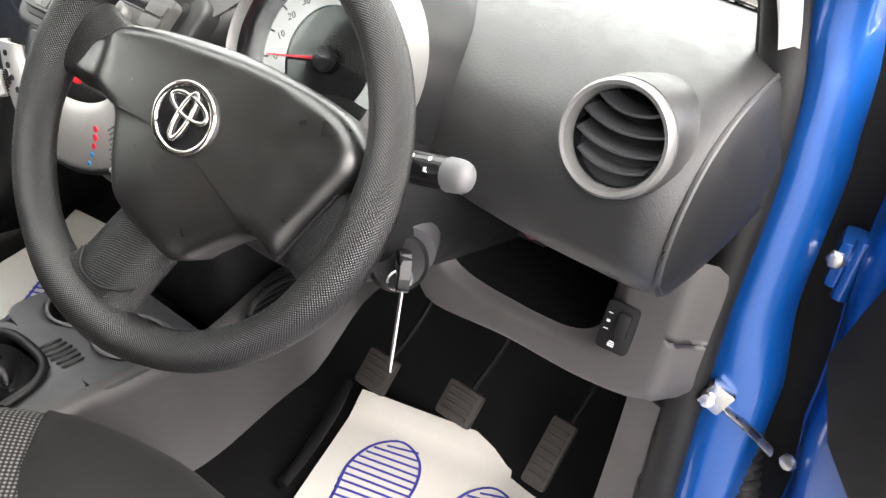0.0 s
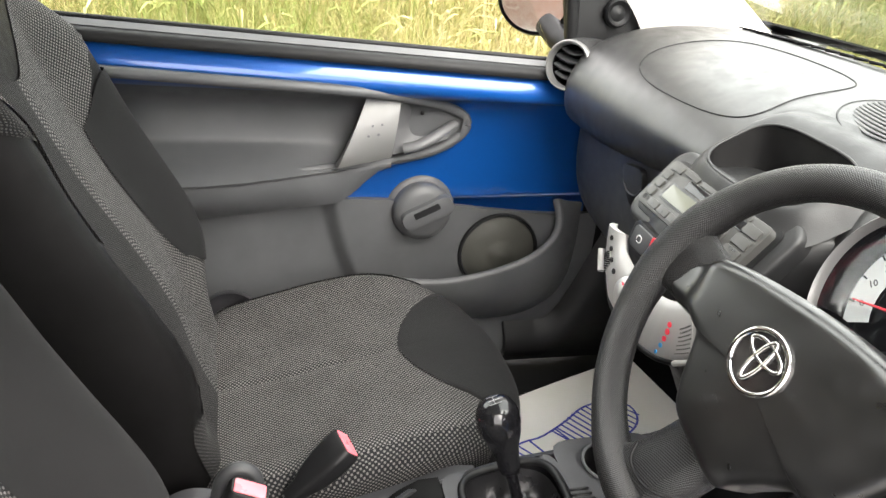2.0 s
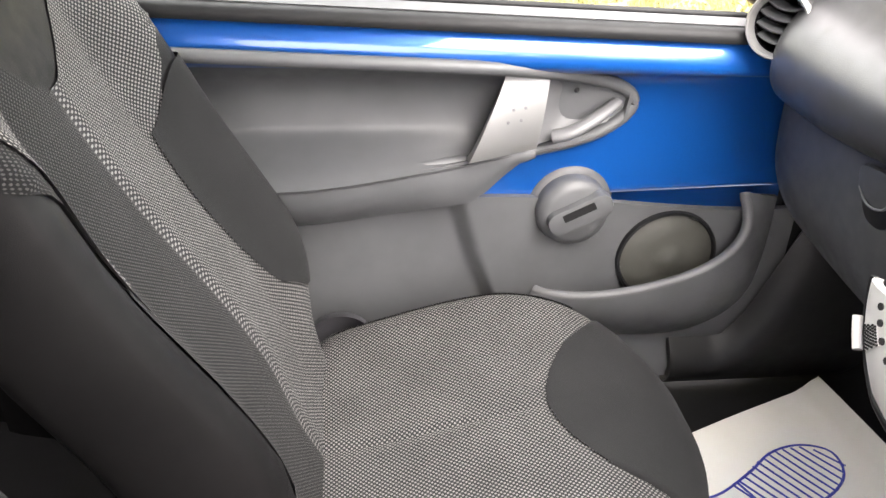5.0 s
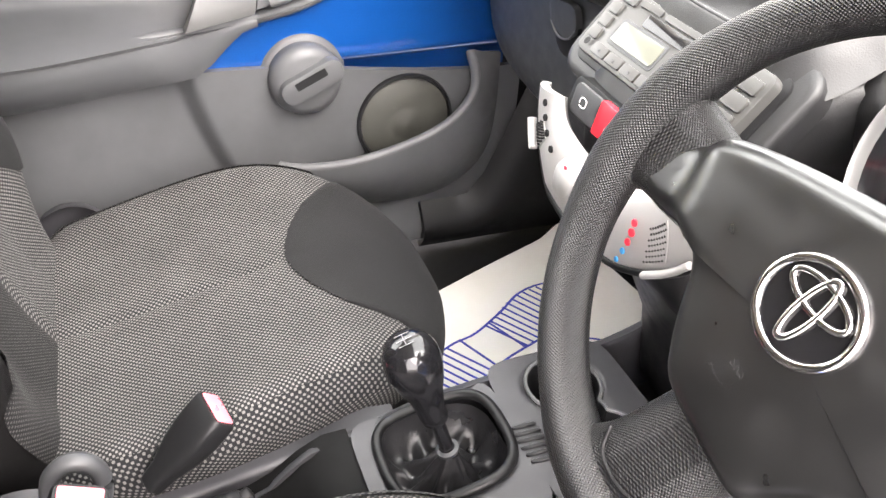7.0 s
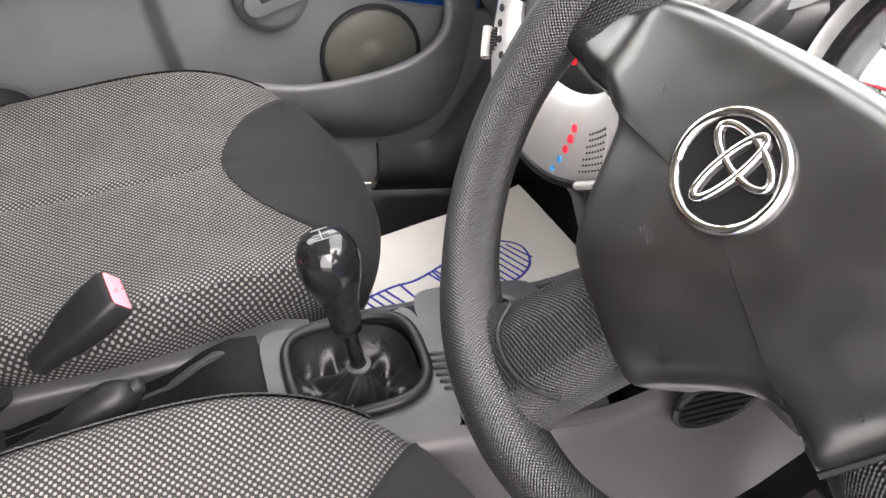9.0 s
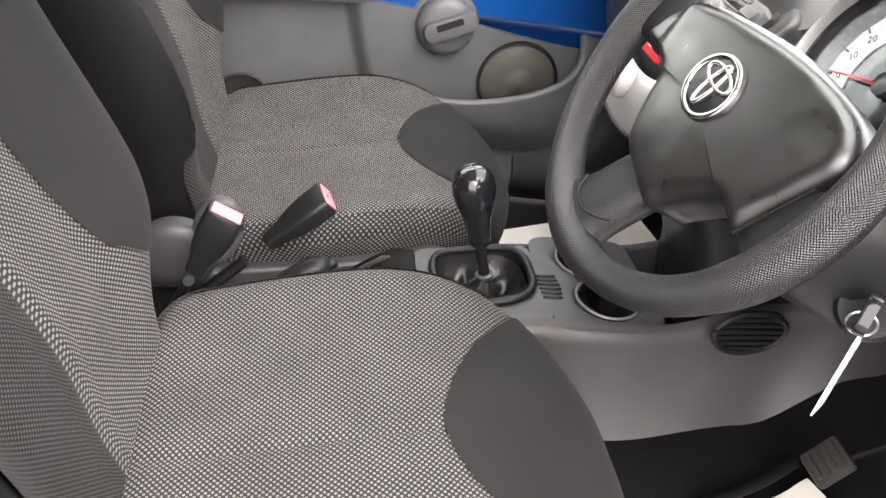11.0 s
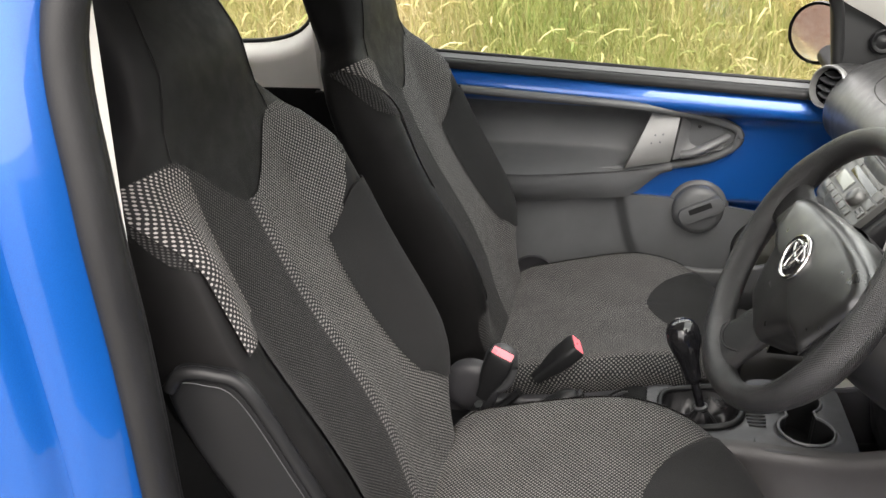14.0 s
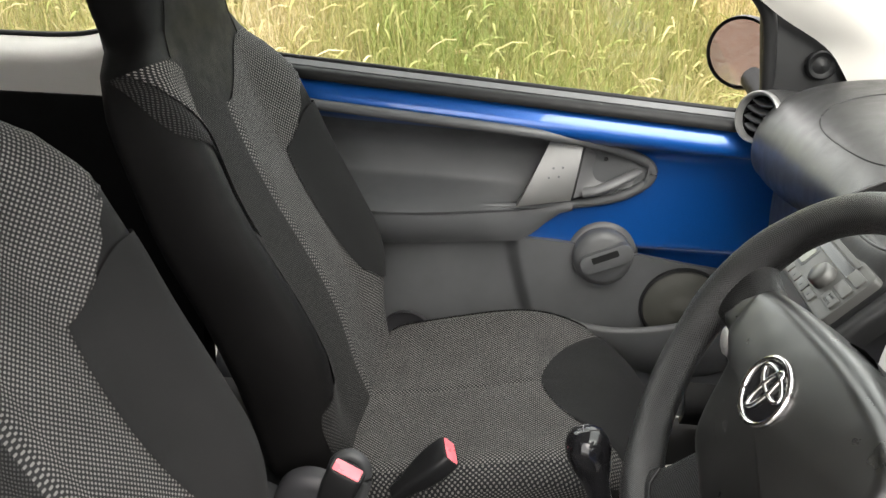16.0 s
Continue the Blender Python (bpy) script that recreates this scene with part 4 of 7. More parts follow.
def build_mirror():
    m = thing("wing_mirror", "black wing mirror outside the passenger window", "wing mirror")
    c, n = Vector((0.660, 0.82, 0.967)), Vector((-0.84, -0.54, 0.07)).normalized()
    _, a, b = axes_of(n)
    def shell(u, v):
        t = 2 * math.pi * u
        r = [0.0, 0.55, 0.85, 1.0, 1.04, 1.0][round(v * 5)]
        back = [-0.075, -0.07, -0.05, -0.02, 0.0, 0.008][round(v * 5)]
        return c + n * back + (a * math.cos(t) * 0.085 + b * math.sin(t) * 0.066) * r
    part("housing", grid(shell, 36, 5, 0.0, True), M_BLACK, m)
    face = lambda u, v: c + n * 0.004 + (a * math.cos(2 * math.pi * u) * 0.079 + b * math.sin(2 * math.pi * u) * 0.060) * v
    part("mirror_glass", grid(face, 36, 2, 0.0, True), M_MIRROR, m, "oval mirror glass")
    part("stalk", tube([c + Vector((0.02, -0.03, -0.04)), c + Vector((0.03, -0.08, -0.06)), (0.71, 0.68, 0.90)], 0.024, 12), M_BLACK, m)


build_passenger_door()
build_kick_trim()
build_mirror()


# ---- front seats ----
def ring_outline(points, n=180):
    """Radius of a closed plan outline as a function of the angle about its centre."""
    pts = spline([(x, y, 0) for x, y in points], 240, True)
    table = sorted((math.atan2(p.y, p.x) % (2 * math.pi), math.hypot(p.x, p.y)) for p in pts)
    angs, rads = np.array([a for a, _ in table]), np.array([r for _, r in table])

    def radius(t):
        return float(np.interp(t % (2 * math.pi), angs, rads, period=2 * math.pi))
    return radius


CUSHION = [(0.252, 0.0), (0.246, 0.08), (0.208, 0.165), (0.125, 0.222), (0.0, 0.245), (-0.15, 0.243), (-0.22, 0.215), (-0.24, 0.1),
           (-0.24, -0.1), (-0.22, -0.215), (-0.15, -0.243), (0.0, -0.245), (0.125, -0.222), (0.208, -0.165), (0.246, -0.08)]
cushion_r = ring_outline(CUSHION)


def cushion_point(t, s):
    """Seat cushion about its plan centre: s 0 centre, 1 upper edge, 2 foot of the wall."""
    r = cushion_r(t)
    if s <= 0.8:
        rho, drop = s / 0.8 * 0.84, 0.0
    elif s <= 1.2:
        a = (s - 0.8) / 0.4 * math.pi / 2
        rho, drop = 0.84 + 0.16 * math.sin(a), 0.045 * (1 - math.cos(a))
    else:
        k = (s - 1.2) / 0.8
        rho, drop = 1.0 - 0.035 * k * k, 0.045 + 0.058 * k
    x, y = rho * r * math.cos(t), rho * r * math.sin(t)
    side = min(1.0, abs(y) / 0.245)
    crown = 0.040 * side ** 2.4 * smoothstep(0.30, 0.02, x) + 0.012 * (1 - side ** 2)
    rise = 0.055 * smoothstep(-0.22, 0.12, x) - 0.028 * smoothstep(0.13, 0.26, x) - 0.004
    groove = 0.003 * math.exp(-(y / 0.006) ** 2) * smoothstep(0.10, 0.02, x) if s < 1 else 0
    return Vector((x, y, 0.455 + rise + crown - drop - groove))


def cushion_uv(t, s):
    p = cushion_point(t, s)
    r = cushion_r(t)
    extra = max(0.0, s - 1.0) * 0.1
    return (p.x + math.cos(t) * extra, p.y + math.sin(t) * extra)


BACK_W = [(-0.08, 0.200), (0.0, 0.205), (0.08, 0.222), (0.25, 0.238), (0.42, 0.243), (0.52, 0.232), (0.575, 0.222), (0.615, 0.192), (0.645, 0.150), (0.68, 0.136), (0.75, 0.126), (0.80, 0.104), (0.83, 0.06), (0.842, 0.012)]
BACK_T = [(0.0, 0.055), (0.2, 0.062), (0.5, 0.052), (0.62, 0.045), (0.7, 0.045), (0.8, 0.036), (0.842, 0.008)]
SPINE, FACE = Vector((-0.375, 0, 0.927)), Vector((0.927, 0, 0.375))


def back_point(a, h):
    """Backrest: a turns from -pi to pi, 0 the middle of the front; h runs up the spine."""
    w, t = table_at(BACK_W, h), table_at(BACK_T, h)
    sx, cx = math.sin(a), math.cos(a)
    e = 0.62
    y = w * math.copysign(abs(sx) ** e, sx)
    d = t * math.copysign(abs(cx) ** e, cx)
    side = abs(y) / max(w, 1e-4)
    bol = 0.064 * (0.30 + 0.70 * smoothstep(0.0, 0.22, h)) * (1 - smoothstep(0.50, 0.64, h))
    if cx > 0:
        d += bol * (smoothstep(0.45, 0.95, side) - 0.28) * (0.4 + 0.6 * min(1, cx * 3))
        d += 0.028 * smoothstep(0.60, 0.72, h) - 0.004 * math.exp(-(y / 0.005) ** 2) * (1 - smoothstep(0.5, 0.56, h))
    else:
        d -= 0.02 * smoothstep(0.3, 0.0, h)
    d += 0.014 * smoothstep(0.05, 0.18, h) * (1 - smoothstep(0.2, 0.42, h))
    return SPINE * h + FACE * (d - 0.055) + Vector((0, y, 0))


_arc = {}


def back_arc(h):
    """Angle against distance round the section from the middle of the front."""
    k = round(h, 3)
    if k not in _arc:
        angs = np.linspace(0, math.pi * 0.8, 70)
        pts = [back_point(a, h) for a in angs]
        dist = np.concatenate([[0], np.cumsum([(q - p).length for p, q in zip(pts, pts[1:])])])
        _arc[k] = (angs, dist)
    return _arc[k]


def back_at(arc, h, off=0.0):
    angs, dist = back_arc(h)
    a = math.copysign(float(np.interp(abs(arc), dist, angs)), arc)
    p = back_point(a, h)
    if off:
        da = back_point(a + 0.02, h) - back_point(a - 0.02, h)
        dh = back_point(a, h + 0.004) - back_point(a, h - 0.004)
        n = da.cross(dh)
        if n.length > 1e-9:
            n.normalize()
            p = p + n * off
    return p


def build_seat(name, label, at, driver):
    s = thing(name, label, "car seat", "front seats")
    A = 96
    srows = [0.0, 0.15, 0.3, 0.45, 0.6, 0.72, 0.82, 0.9, 0.98, 1.06, 1.13, 1.2, 1.35, 1.5, 1.65, 1.8, 2.0]
    n = len(srows) - 1
    cen = Vector((0.285, 0.008, 0.020)) if driver else Vector((0.25, 0, 0))
    wide = 1.05 if driver else 1.0
    stretch = lambda p: Vector((p.x, p.y * wide, p.z))
    cush = grid(lambda u, v: stretch(cushion_point(2 * math.pi * u, srows[round(v * n)])) + cen, A, n, 0, True, lambda u, v: cushion_uv(2 * math.pi * u, srows[round(v * n)]))
    c = part("cushion", cush, M_WEAVE, s, "check-woven seat cushion")
    # coarse side strips of the cushion
    for sg in (-1, 1):
        t0, t1 = radians(53), radians(150)
        def strip(u, v, sg=sg):
            t = sg * lerp(t0, t1, u)
            return stretch(cushion_point(t, lerp(0.96, 2.0, v))) + cen + Vector((0, 0, 0.0018)) + Vector((math.cos(t), math.sin(t), 0)) * 0.0016
        part("side_strip", grid(strip, 50, 18, 0, False, lambda u, v, sg=sg: cushion_uv(sg * lerp(t0, t1, u), lerp(0.96, 2.0, v))), M_WEAVEC, c, "coarser check side strip")
    # black band laid on the cushion for the shadow gap above the side cover
    if not driver:
        def gap_shade(u, v):
            t = -lerp(radians(30), radians(160), u)
            k = lerp(1.60, 2.0, v)
            return stretch(cushion_point(t, k)) + cen + Vector((math.cos(t), math.sin(t), 0)) * 0.0034
        part("gap_shade", grid(gap_shade, 50, 8), M_BACKCLOTH, c, "black band painting the shadow gap under the cushion's side")
    # plain insert over the front edge
    tm = radians(52)
    def s_start(t):
        r, f = cushion_r(t), 0.0
        while f < 0.995 and f * r * math.cos(t) < 0.064 + 0.125 * (abs(f * r * math.sin(t)) / 0.19) ** 1.65:
            f += 0.01
        return f / 0.84 * 0.8 if f < 0.84 else min(1.2, 0.8 + 0.4 * math.asin(min(1, (f - 0.84) / 0.16)) / (math.pi / 2))
    def front(u, v):
        t = lerp(-tm, tm, u)
        ss = lerp(s_start(t), 2.0, v)
        return stretch(cushion_point(t, ss)) + cen + Vector((0, 0, 0.0028)) + Vector((math.cos(t), math.sin(t), 0)) * 0.0024
    part("front_insert", grid(front, 48, 20), M_CLOTH, c, "plain charcoal insert at the front edge")

    # backrest body
    hs = [-0.08, -0.04, 0.0, 0.02, 0.05, 0.09, 0.13, 0.18, 0.23, 0.28, 0.33, 0.38, 0.43, 0.47, 0.51, 0.54, 0.57, 0.595, 0.62, 0.645, 0.67, 0.70, 0.73, 0.76, 0.785, 0.805, 0.82, 0.832, 0.842]
    m = len(hs) - 1
    base = Vector((0.078, 0, 0.460)) if driver else Vector((0.050, 0, 0.456))
    body = grid(lambda u, v: back_point(-math.pi + 2 * math.pi * u, hs[round(v * m)]) + base, 160, m, 0, True)
    b = part("backrest", body, M_BACKCLOTH, s, "black cloth backrest with a fixed headrest")
    # check panel over the front, wrapping the shoulders
    neck = lambda arc: 0.525 + 0.085 * smoothstep(0.0, 0.15, abs(arc))
    half = lambda h: table_at([(0.0, 0.20), (0.11, 0.225), (0.15, 0.17), (0.43, 0.17), (0.48, 0.20), (0.53, 0.245), (0.61, 0.23)], h)
    def check(u, v):
        q = lerp(-0.04, 1.0, u)
        h = lerp(0.0, neck(q * 0.26), v)
        return back_at(q * half(h), h, 0.0018) + base
    def check_uv(u, v):
        q = lerp(-0.04, 1.0, u)
        h = lerp(0.0, neck(q * 0.26), v)
        return (q * half(h), h)
    ck = part("centre_panel", grid(check, 40, 44, 0, False, check_uv), M_WEAVE, b, "check-woven front of the backrest")
    for sg in (-1, 1):
        if sg < 0:
            def patch_at(u, v):
                arc = lerp(lerp(0.120, 0.112, v), lerp(0.234, 0.226, v) if driver else lerp(0.190, 0.205, v), u)
                return arc, lerp((0.425 if driver else 0.372) - 0.012 * u, neck(arc) - 0.002, v)
            def patch(u, v):
                arc, h = patch_at(u, v)
                return back_at(-arc, h, 0.0052) + base
            def band(u, v):
                q = lerp(0.004, 1.0, u)
                h = lerp(0.0, neck(q * 0.26), v)
                return back_at(-q * half(h), h, 0.0026) + base
            def band_uv(u, v):
                q = lerp(0.004, 1.0, u)
                h = lerp(0.0, neck(q * 0.26), v)
                return (q * half(h), h)
            part("door_side_panel", grid(band, 36, 44, 0, False, band_uv), M_WEAVED, b, "darker fine-woven panel beside the centre seam")
            part("shoulder_patch", grid(patch, 20, 20, 0, False, patch_at), M_WEAVES, b, "coarse check shoulder patch")
        def kidney(u, v, sg=sg):
            hi = lerp(0.150, 0.415, v)
            inner = lerp(0.125, 0.112, math.sin(math.pi * v)) + 0.02 * (1 - v) ** 3
            outer = 0.275
            arc = lerp(inner, outer, u)
            top = 0.045 * smoothstep(0.0, 0.6, u)
            low = 0.02 * (1 - smoothstep(0.0, 0.35, u)) - 0.05 * u
            h = hi + top * v ** 2 + low * (1 - v) ** 2
            return back_at(sg * arc, h, 0.0046) + base
        if sg > 0:
            part("side_insert", grid(kidney, 26, 26), M_CLOTH, b, "plain charcoal bolster insert")
    # seam lines of the headrest
    for sg in (-1, 1):
        seam = [back_at(sg * table_at([(0.60, 0.125), (0.70, 0.10), (0.80, 0.08)], h), h, 0.0012) + base for h in (0.60 + 0.2 * k / 16 for k in range(17))]
        part("seam", tube(seam, 0.0010, 6), M_BACKCLOTH, b)
    # plastic valance and recliner on the outer side, plain rails below
    out = -1
    cover_m, lever_m = (M_LEVER, M_LEVER) if driver else (M_CONSOLE, M_DGREY)
    tone = "light grey" if driver else "dark grey"
    y = 0.235 * out
    val = [(-0.03, -0.20), (-0.034, -0.03), (-0.036, 0.02), (-0.030, 0.062), (-0.005, 0.084), (0.05, 0.088), (0.078, 0.062), (0.098, 0.014), (0.13, -0.010), (0.36, -0.014), (0.40, -0.03), (0.385, -0.085), (0.34, -0.20)][::-1]
    if not driver:
        val = [(-0.10, -0.045), (-0.06, 0.04), (0.0, 0.015), (0.05, 0.008), (0.20, 0.03), (0.35, 0.058), (0.376, 0.054), (0.368, -0.04), (0.33, -0.07), (-0.05, -0.10)]
    side_up = Vector((0.014, 0, 0.048)) if driver else Vector((0, 0, 0))
    vm = frame_of(Vector((0.0, y, 0.42)) + side_up, (0, out, 0))
    pts = [((-p[0]) if out > 0 else p[0], p[1]) for p in val]
    part("side_valance", slab(pts if out < 0 else pts[::-1], vm, 0.028, 0.008, 3), cover_m, s, tone + " plastic seat side cover")
    rc = part("recliner_hub", revolve([(0.047, 0.0), (0.047, 0.006), (0.043, 0.012), (0.031, 0.014), (0.029, 0.024), (0.0, 0.026)] if driver else [(0.050, 0.0), (0.050, 0.016), (0.044, 0.024), (0.03, 0.026), (0.0, 0.028)], Vector((0.015, y + 0.026 * out, 0.462)) + side_up, (0, out, 0), 32), cover_m, s, "round " + tone + " recliner hub")
    loop = spline([Vector((x, y + 0.040 * out, z)) + side_up for x, z in ((0.038, 0.462), (0.042, 0.50), (0.050, 0.533), (0.068, 0.546), (0.086, 0.535), (0.089, 0.505), (0.076, 0.472), (0.050, 0.455))], 36)
    part("recline_lever", tube(loop, 0.0095, 10, 0.9), lever_m, s, "looped grey recline lever")
    hub2 = part("inner_hub", revolve([(0.05, 0.0), (0.05, 0.012), (0.042, 0.02), (0.0, 0.022)], (-0.02 if driver else 0.066, -y, 0.445), (0, -out, 0), 28), M_CONSOLE, s, "dark round hinge cover beside the cushion")
    part("inner_valance", rbox((0.42, 0.02, 0.10), pose(0.21, -y * 0.96, 0.375), 0.008), M_DGREY, s, "dark grey inner side cover")
    part("seat_pan", rbox((0.36, 0.40, 0.05), pose(0.22, 0, 0.345), 0.015), M_BACKCLOTH, s)
    for sg in (-1, 1):
        part("rail", rbox((0.52, 0.035, 0.10), pose(0.18, 0.19 * sg, 0.28), 0.006), M_RUBBER, s)
    if driver:
        # moulded cover on the side of the backrest
        cm = frame_of((-0.050, -0.226, 0.756), (0.22, -1, 0.06))
        shape = spline([(-0.078, 0.070, 0), (-0.066, 0.095, 0), (-0.030, 0.094, 0), (0.000, 0.078, 0), (0.045, -0.015, 0), (0.076, -0.085, 0), (0.060, -0.104, 0), (0.012, -0.100, 0), (-0.010, -0.082, 0), (-0.055, 0.0, 0)], 60, True)
        cv = part("side_airbag_cover", slab([(p.x, p.y) for p in shape], cm, 0.026, 0.008, 3), M_BLACK, s, "black moulded airbag cover on the backrest side")
        top = spline([(-0.074, 0.078, 0.028), (-0.060, 0.094, 0.028), (-0.030, 0.092, 0.028), (0.002, 0.074, 0.028), (0.046, -0.016, 0.028), (0.076, -0.085, 0.026)], 44)
        part("cover_lip", tube([cm @ p for p in top], 0.0075, 8), M_BLACK, cv, "rounded raised lip of the cover")
        part("cover_line", tube([cm @ (p + Vector((-0.010, -0.010, 0.001))) for p in top[8:40]], 0.0006, 6), M_DGREY, cv, "thin silver line")
        marks = [rbox((0.0032, 0.0034, 0.001), cm @ pose(0.022 + 0.0048 * k, -0.082, 0.0264), 0) for k in range(6)]
        part("cover_mark", join(*marks), M_DGREY, cv)
    s.location = at
    return s


build_seat("driver_seat", "driver's seat in black and grey check-woven cloth with charcoal inserts", (-0.048, -0.30, 0.0), True)
build_seat("passenger_seat", "passenger's seat in black and grey check-woven cloth with charcoal inserts", (0.0, 0.335, 0.0), False)


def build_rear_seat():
    s = thing("rear_seat", "black cloth rear bench seat with shade put into its colour", "car seat")
    part("cushion", rbox((0.42, 1.16, 0.2), pose(-0.88, 0, 0.45), 0.05, 3), M_REAR_SHADE, s)
    part("backrest", rbox((0.14, 1.16, 0.52), pose(-1.16, 0, 0.74, 0, -14, 0), 0.05, 3), M_REAR_SHADE, s)


build_rear_seat()


# ---- dashboard ----
DASH_PROFILE = [(1.12, 0.945), (1.0, 0.968), (0.88, 0.977), (0.78, 0.972), (0.71, 0.955), (0.665, 0.925), (0.640, 0.885), (0.636, 0.845), (0.648, 0.815), (0.68, 0.80), (0.74, 0.80)]
dash_curve = spline([(x, 0, z) for x, z in DASH_PROFILE], 48)


def dash_point(y, v):
    p = dash_curve[min(48, max(0, round(v * 48)))]
    low = smoothstep(0.93, 0.82, p.z) * smoothstep(0.80, 0.70, p.x)
    mid = 1 - smoothstep(0.10, 0.5, abs(y))
    end = smoothstep(0.535, 0.655, y) if y > 0 else 0.35 * smoothstep(0.570, 0.584, -y)
    x = p.x + 0.09 * end * end + 0.012 * mid * low
    z = p.z + 0.035 * mid * low - 0.02 * end * smoothstep(0.9, 1.0, p.z) + 0.006 * (1 - smoothstep(0, 0.6, abs(y))) * smoothstep(0.9, 0.97, p.z)
    return Vector((x, y, z))


def dash_top_z(x, y):
    """Height of the dashboard's top at a place of the plan."""
    pts = [dash_point(y, k / 48) for k in range(30, -1, -1)]
    return float(np.interp(x, [p.x for p in pts], [p.z for p in pts]))


def round_vent(c, name_label, ax=(-1, 0, 0.2)):
    v = thing("air_vent", name_label, "air vent", "dashboard air vents")
    ax = Vector(ax).normalized()
    c = Vector(c)
    part("housing", revolve([(0.0485, -0.10), (0.0475, -0.03), (0.0445, -0.006), (0.040, -0.004)], c, ax, 44), M_DASH, v)
    part("ring", revolve([(0.0430, -0.010), (0.0440, -0.002), (0.0434, 0.004), (0.0413, 0.0065), (0.0384, 0.0055), (0.0366, -0.002), (0.0356, -0.02)], c, ax, 48), M_SILVER, v, "satin silver ring")
    part("duct", revolve([(0.0355, -0.006), (0.0355, -0.06), (0.0, -0.062)], c, ax, 40), M_GLOSSBLACK, v)
    d, a, b = axes_of(ax)
    for k, hgt in enumerate((0.023, 0.009, -0.006, -0.020)):
        half = math.sqrt(max(1e-6, 0.0346 ** 2 - hgt ** 2)) * 0.97
        def slat(u, w, hgt=hgt, half=half):
            q = 2 * u - 1
            sag = -0.007 * (1 - q * q) + 0.004
            return c + a * (q * half) + b * (hgt + sag + 0.006 * w) + d * (-0.004 - 0.020 * w - 0.002 * q * q)
        part("slat", grid(slat, 16, 4, 0.0022), M_DGREY, v)
    return v


def build_dash():
    d = thing("dashboard", "black grained plastic dashboard with grey lower panels", "dashboard")
    def moulding(u, v):
        p = Vector(dash_point(lerp(-0.584, 0.655, u ** 0.9), v))
        well = smoothstep(0.105, 0.080, abs(p.y - 0.002)) * (1 - smoothstep(0.69, 0.735, p.x))
        return p + Vector((0.055, 0, -0.055)) * well
    part("top_moulding", grid(moulding, 96, 48, 0.012), M_DASH, d, "black grained upper moulding")
    # end pieces beside the doors
    def driver_cap(u, v):
        p = dash_point(-0.582, round(lerp(6, 48, u)) / 48)
        q = p.lerp(Vector((0.80, 0, 0.875)), 0.80 * v)
        return (q.x, -0.582 - 0.026 * v ** 0.7, q.z)
    part("end_cap", grid(driver_cap, 30, 10, 0.006), M_DASHEND, d, "smooth black end cap beside the open door")
    part("end_edge", tube([dash_point(-0.581, k / 48) + Vector((-0.001, 0, 0)) for k in range(4, 46)], 0.0016, 6), M_DASH, d)
    for s in (1,):
        def cap(u, v, s=s):
            p = dash_curve[round(lerp(8, 46, u))]
            q = Vector((0.80, 0, 0.89))
            r = q.lerp(p, 0.25 + 0.75 * v)
            return (r.x + 0.085 * (1 - v * 0.1), s * (0.654 + 0.006 * (1 - v * v)), r.z)
        part("end_cap", grid(cap, 24, 6, 0.008), M_BLACK, d)
    # passenger airbag lid: thin outline on the top
    lid = spline([(0.685, 0.41, 0), (0.76, 0.44, 0), (0.87, 0.42, 0), (0.90, 0.30, 0), (0.87, 0.17, 0), (0.76, 0.135, 0), (0.69, 0.14, 0), (0.672, 0.28, 0)], 90, True)
    part("airbag_lid_seam", tube([(p.x, p.y, dash_top_z(p.x, p.y) + 0.0005) for p in lid], 0.0010, 6, cap=False), M_RUBBER, d)
    # ribbed oval grille in the middle of the top
    for k in range(19):
        x0 = 0.750 + 0.0083 * k
        half = 0.096 * math.sqrt(max(0.03, 1 - ((k - 9) / 9.6) ** 2))
        bar = [(x0 + 0.012 * (j / 5 - 1) ** 2, -0.008 + half * (j / 5 - 1), dash_top_z(x0, 0) + 0.0015) for j in range(11)]
        part("grille_rib", tube(bar, 0.0024, 6, 0.6), M_DASH, d)
    edge = [(0.826 + 0.088 * math.cos(t), -0.008 + 0.108 * math.sin(t)) for t in (2 * math.pi * k / 48 for k in range(49))]
    part("grille_edge", tube([(x, y, dash_top_z(x, y)) for x, y in edge], 0.0014, 6), M_BLACK, d)
    # slot of the demister along the screen
    slot = lambda u, v: (1.060 - 0.12 * (lerp(-1, 1, u)) ** 2 + 0.028 * v, lerp(-0.56, 0.56, u), dash_top_z(1.0, 0) + 0.0015 - 0.006 * v)
    part("demister_slot", grid(slot, 30, 2, 0.002), M_RUBBER, d, "dark demister slot")
    for y0 in np.linspace(-0.55, 0.55, 45):
        part("demister_tooth", rbox((0.028, 0.0035, 0.005), pose(1.074 - 0.12 * (float(y0) / 0.56) ** 2, float(y0), dash_top_z(1.0, 0) - 0.001, 0, 8, 0), 0.001, 1), M_BLACK, d)
    build_lower_panels(d)
    return d


def panel_strip(parent, name, label, mat, y0, y1, prof, ny=30, thick=0.012, shape=None):
    curve = spline([(x, 0, z) for x, z in prof], 24)
    def fn(u, v):
        p = curve[round(v * 24)]
        y = lerp(y0, y1, u)
        x, z = p.x, p.z
        if shape:
            x, y, z = shape(x, y, z, u, v)
        return (x, y, z)
    return part(name, grid(fn, ny, 24, thick), mat, parent, label)


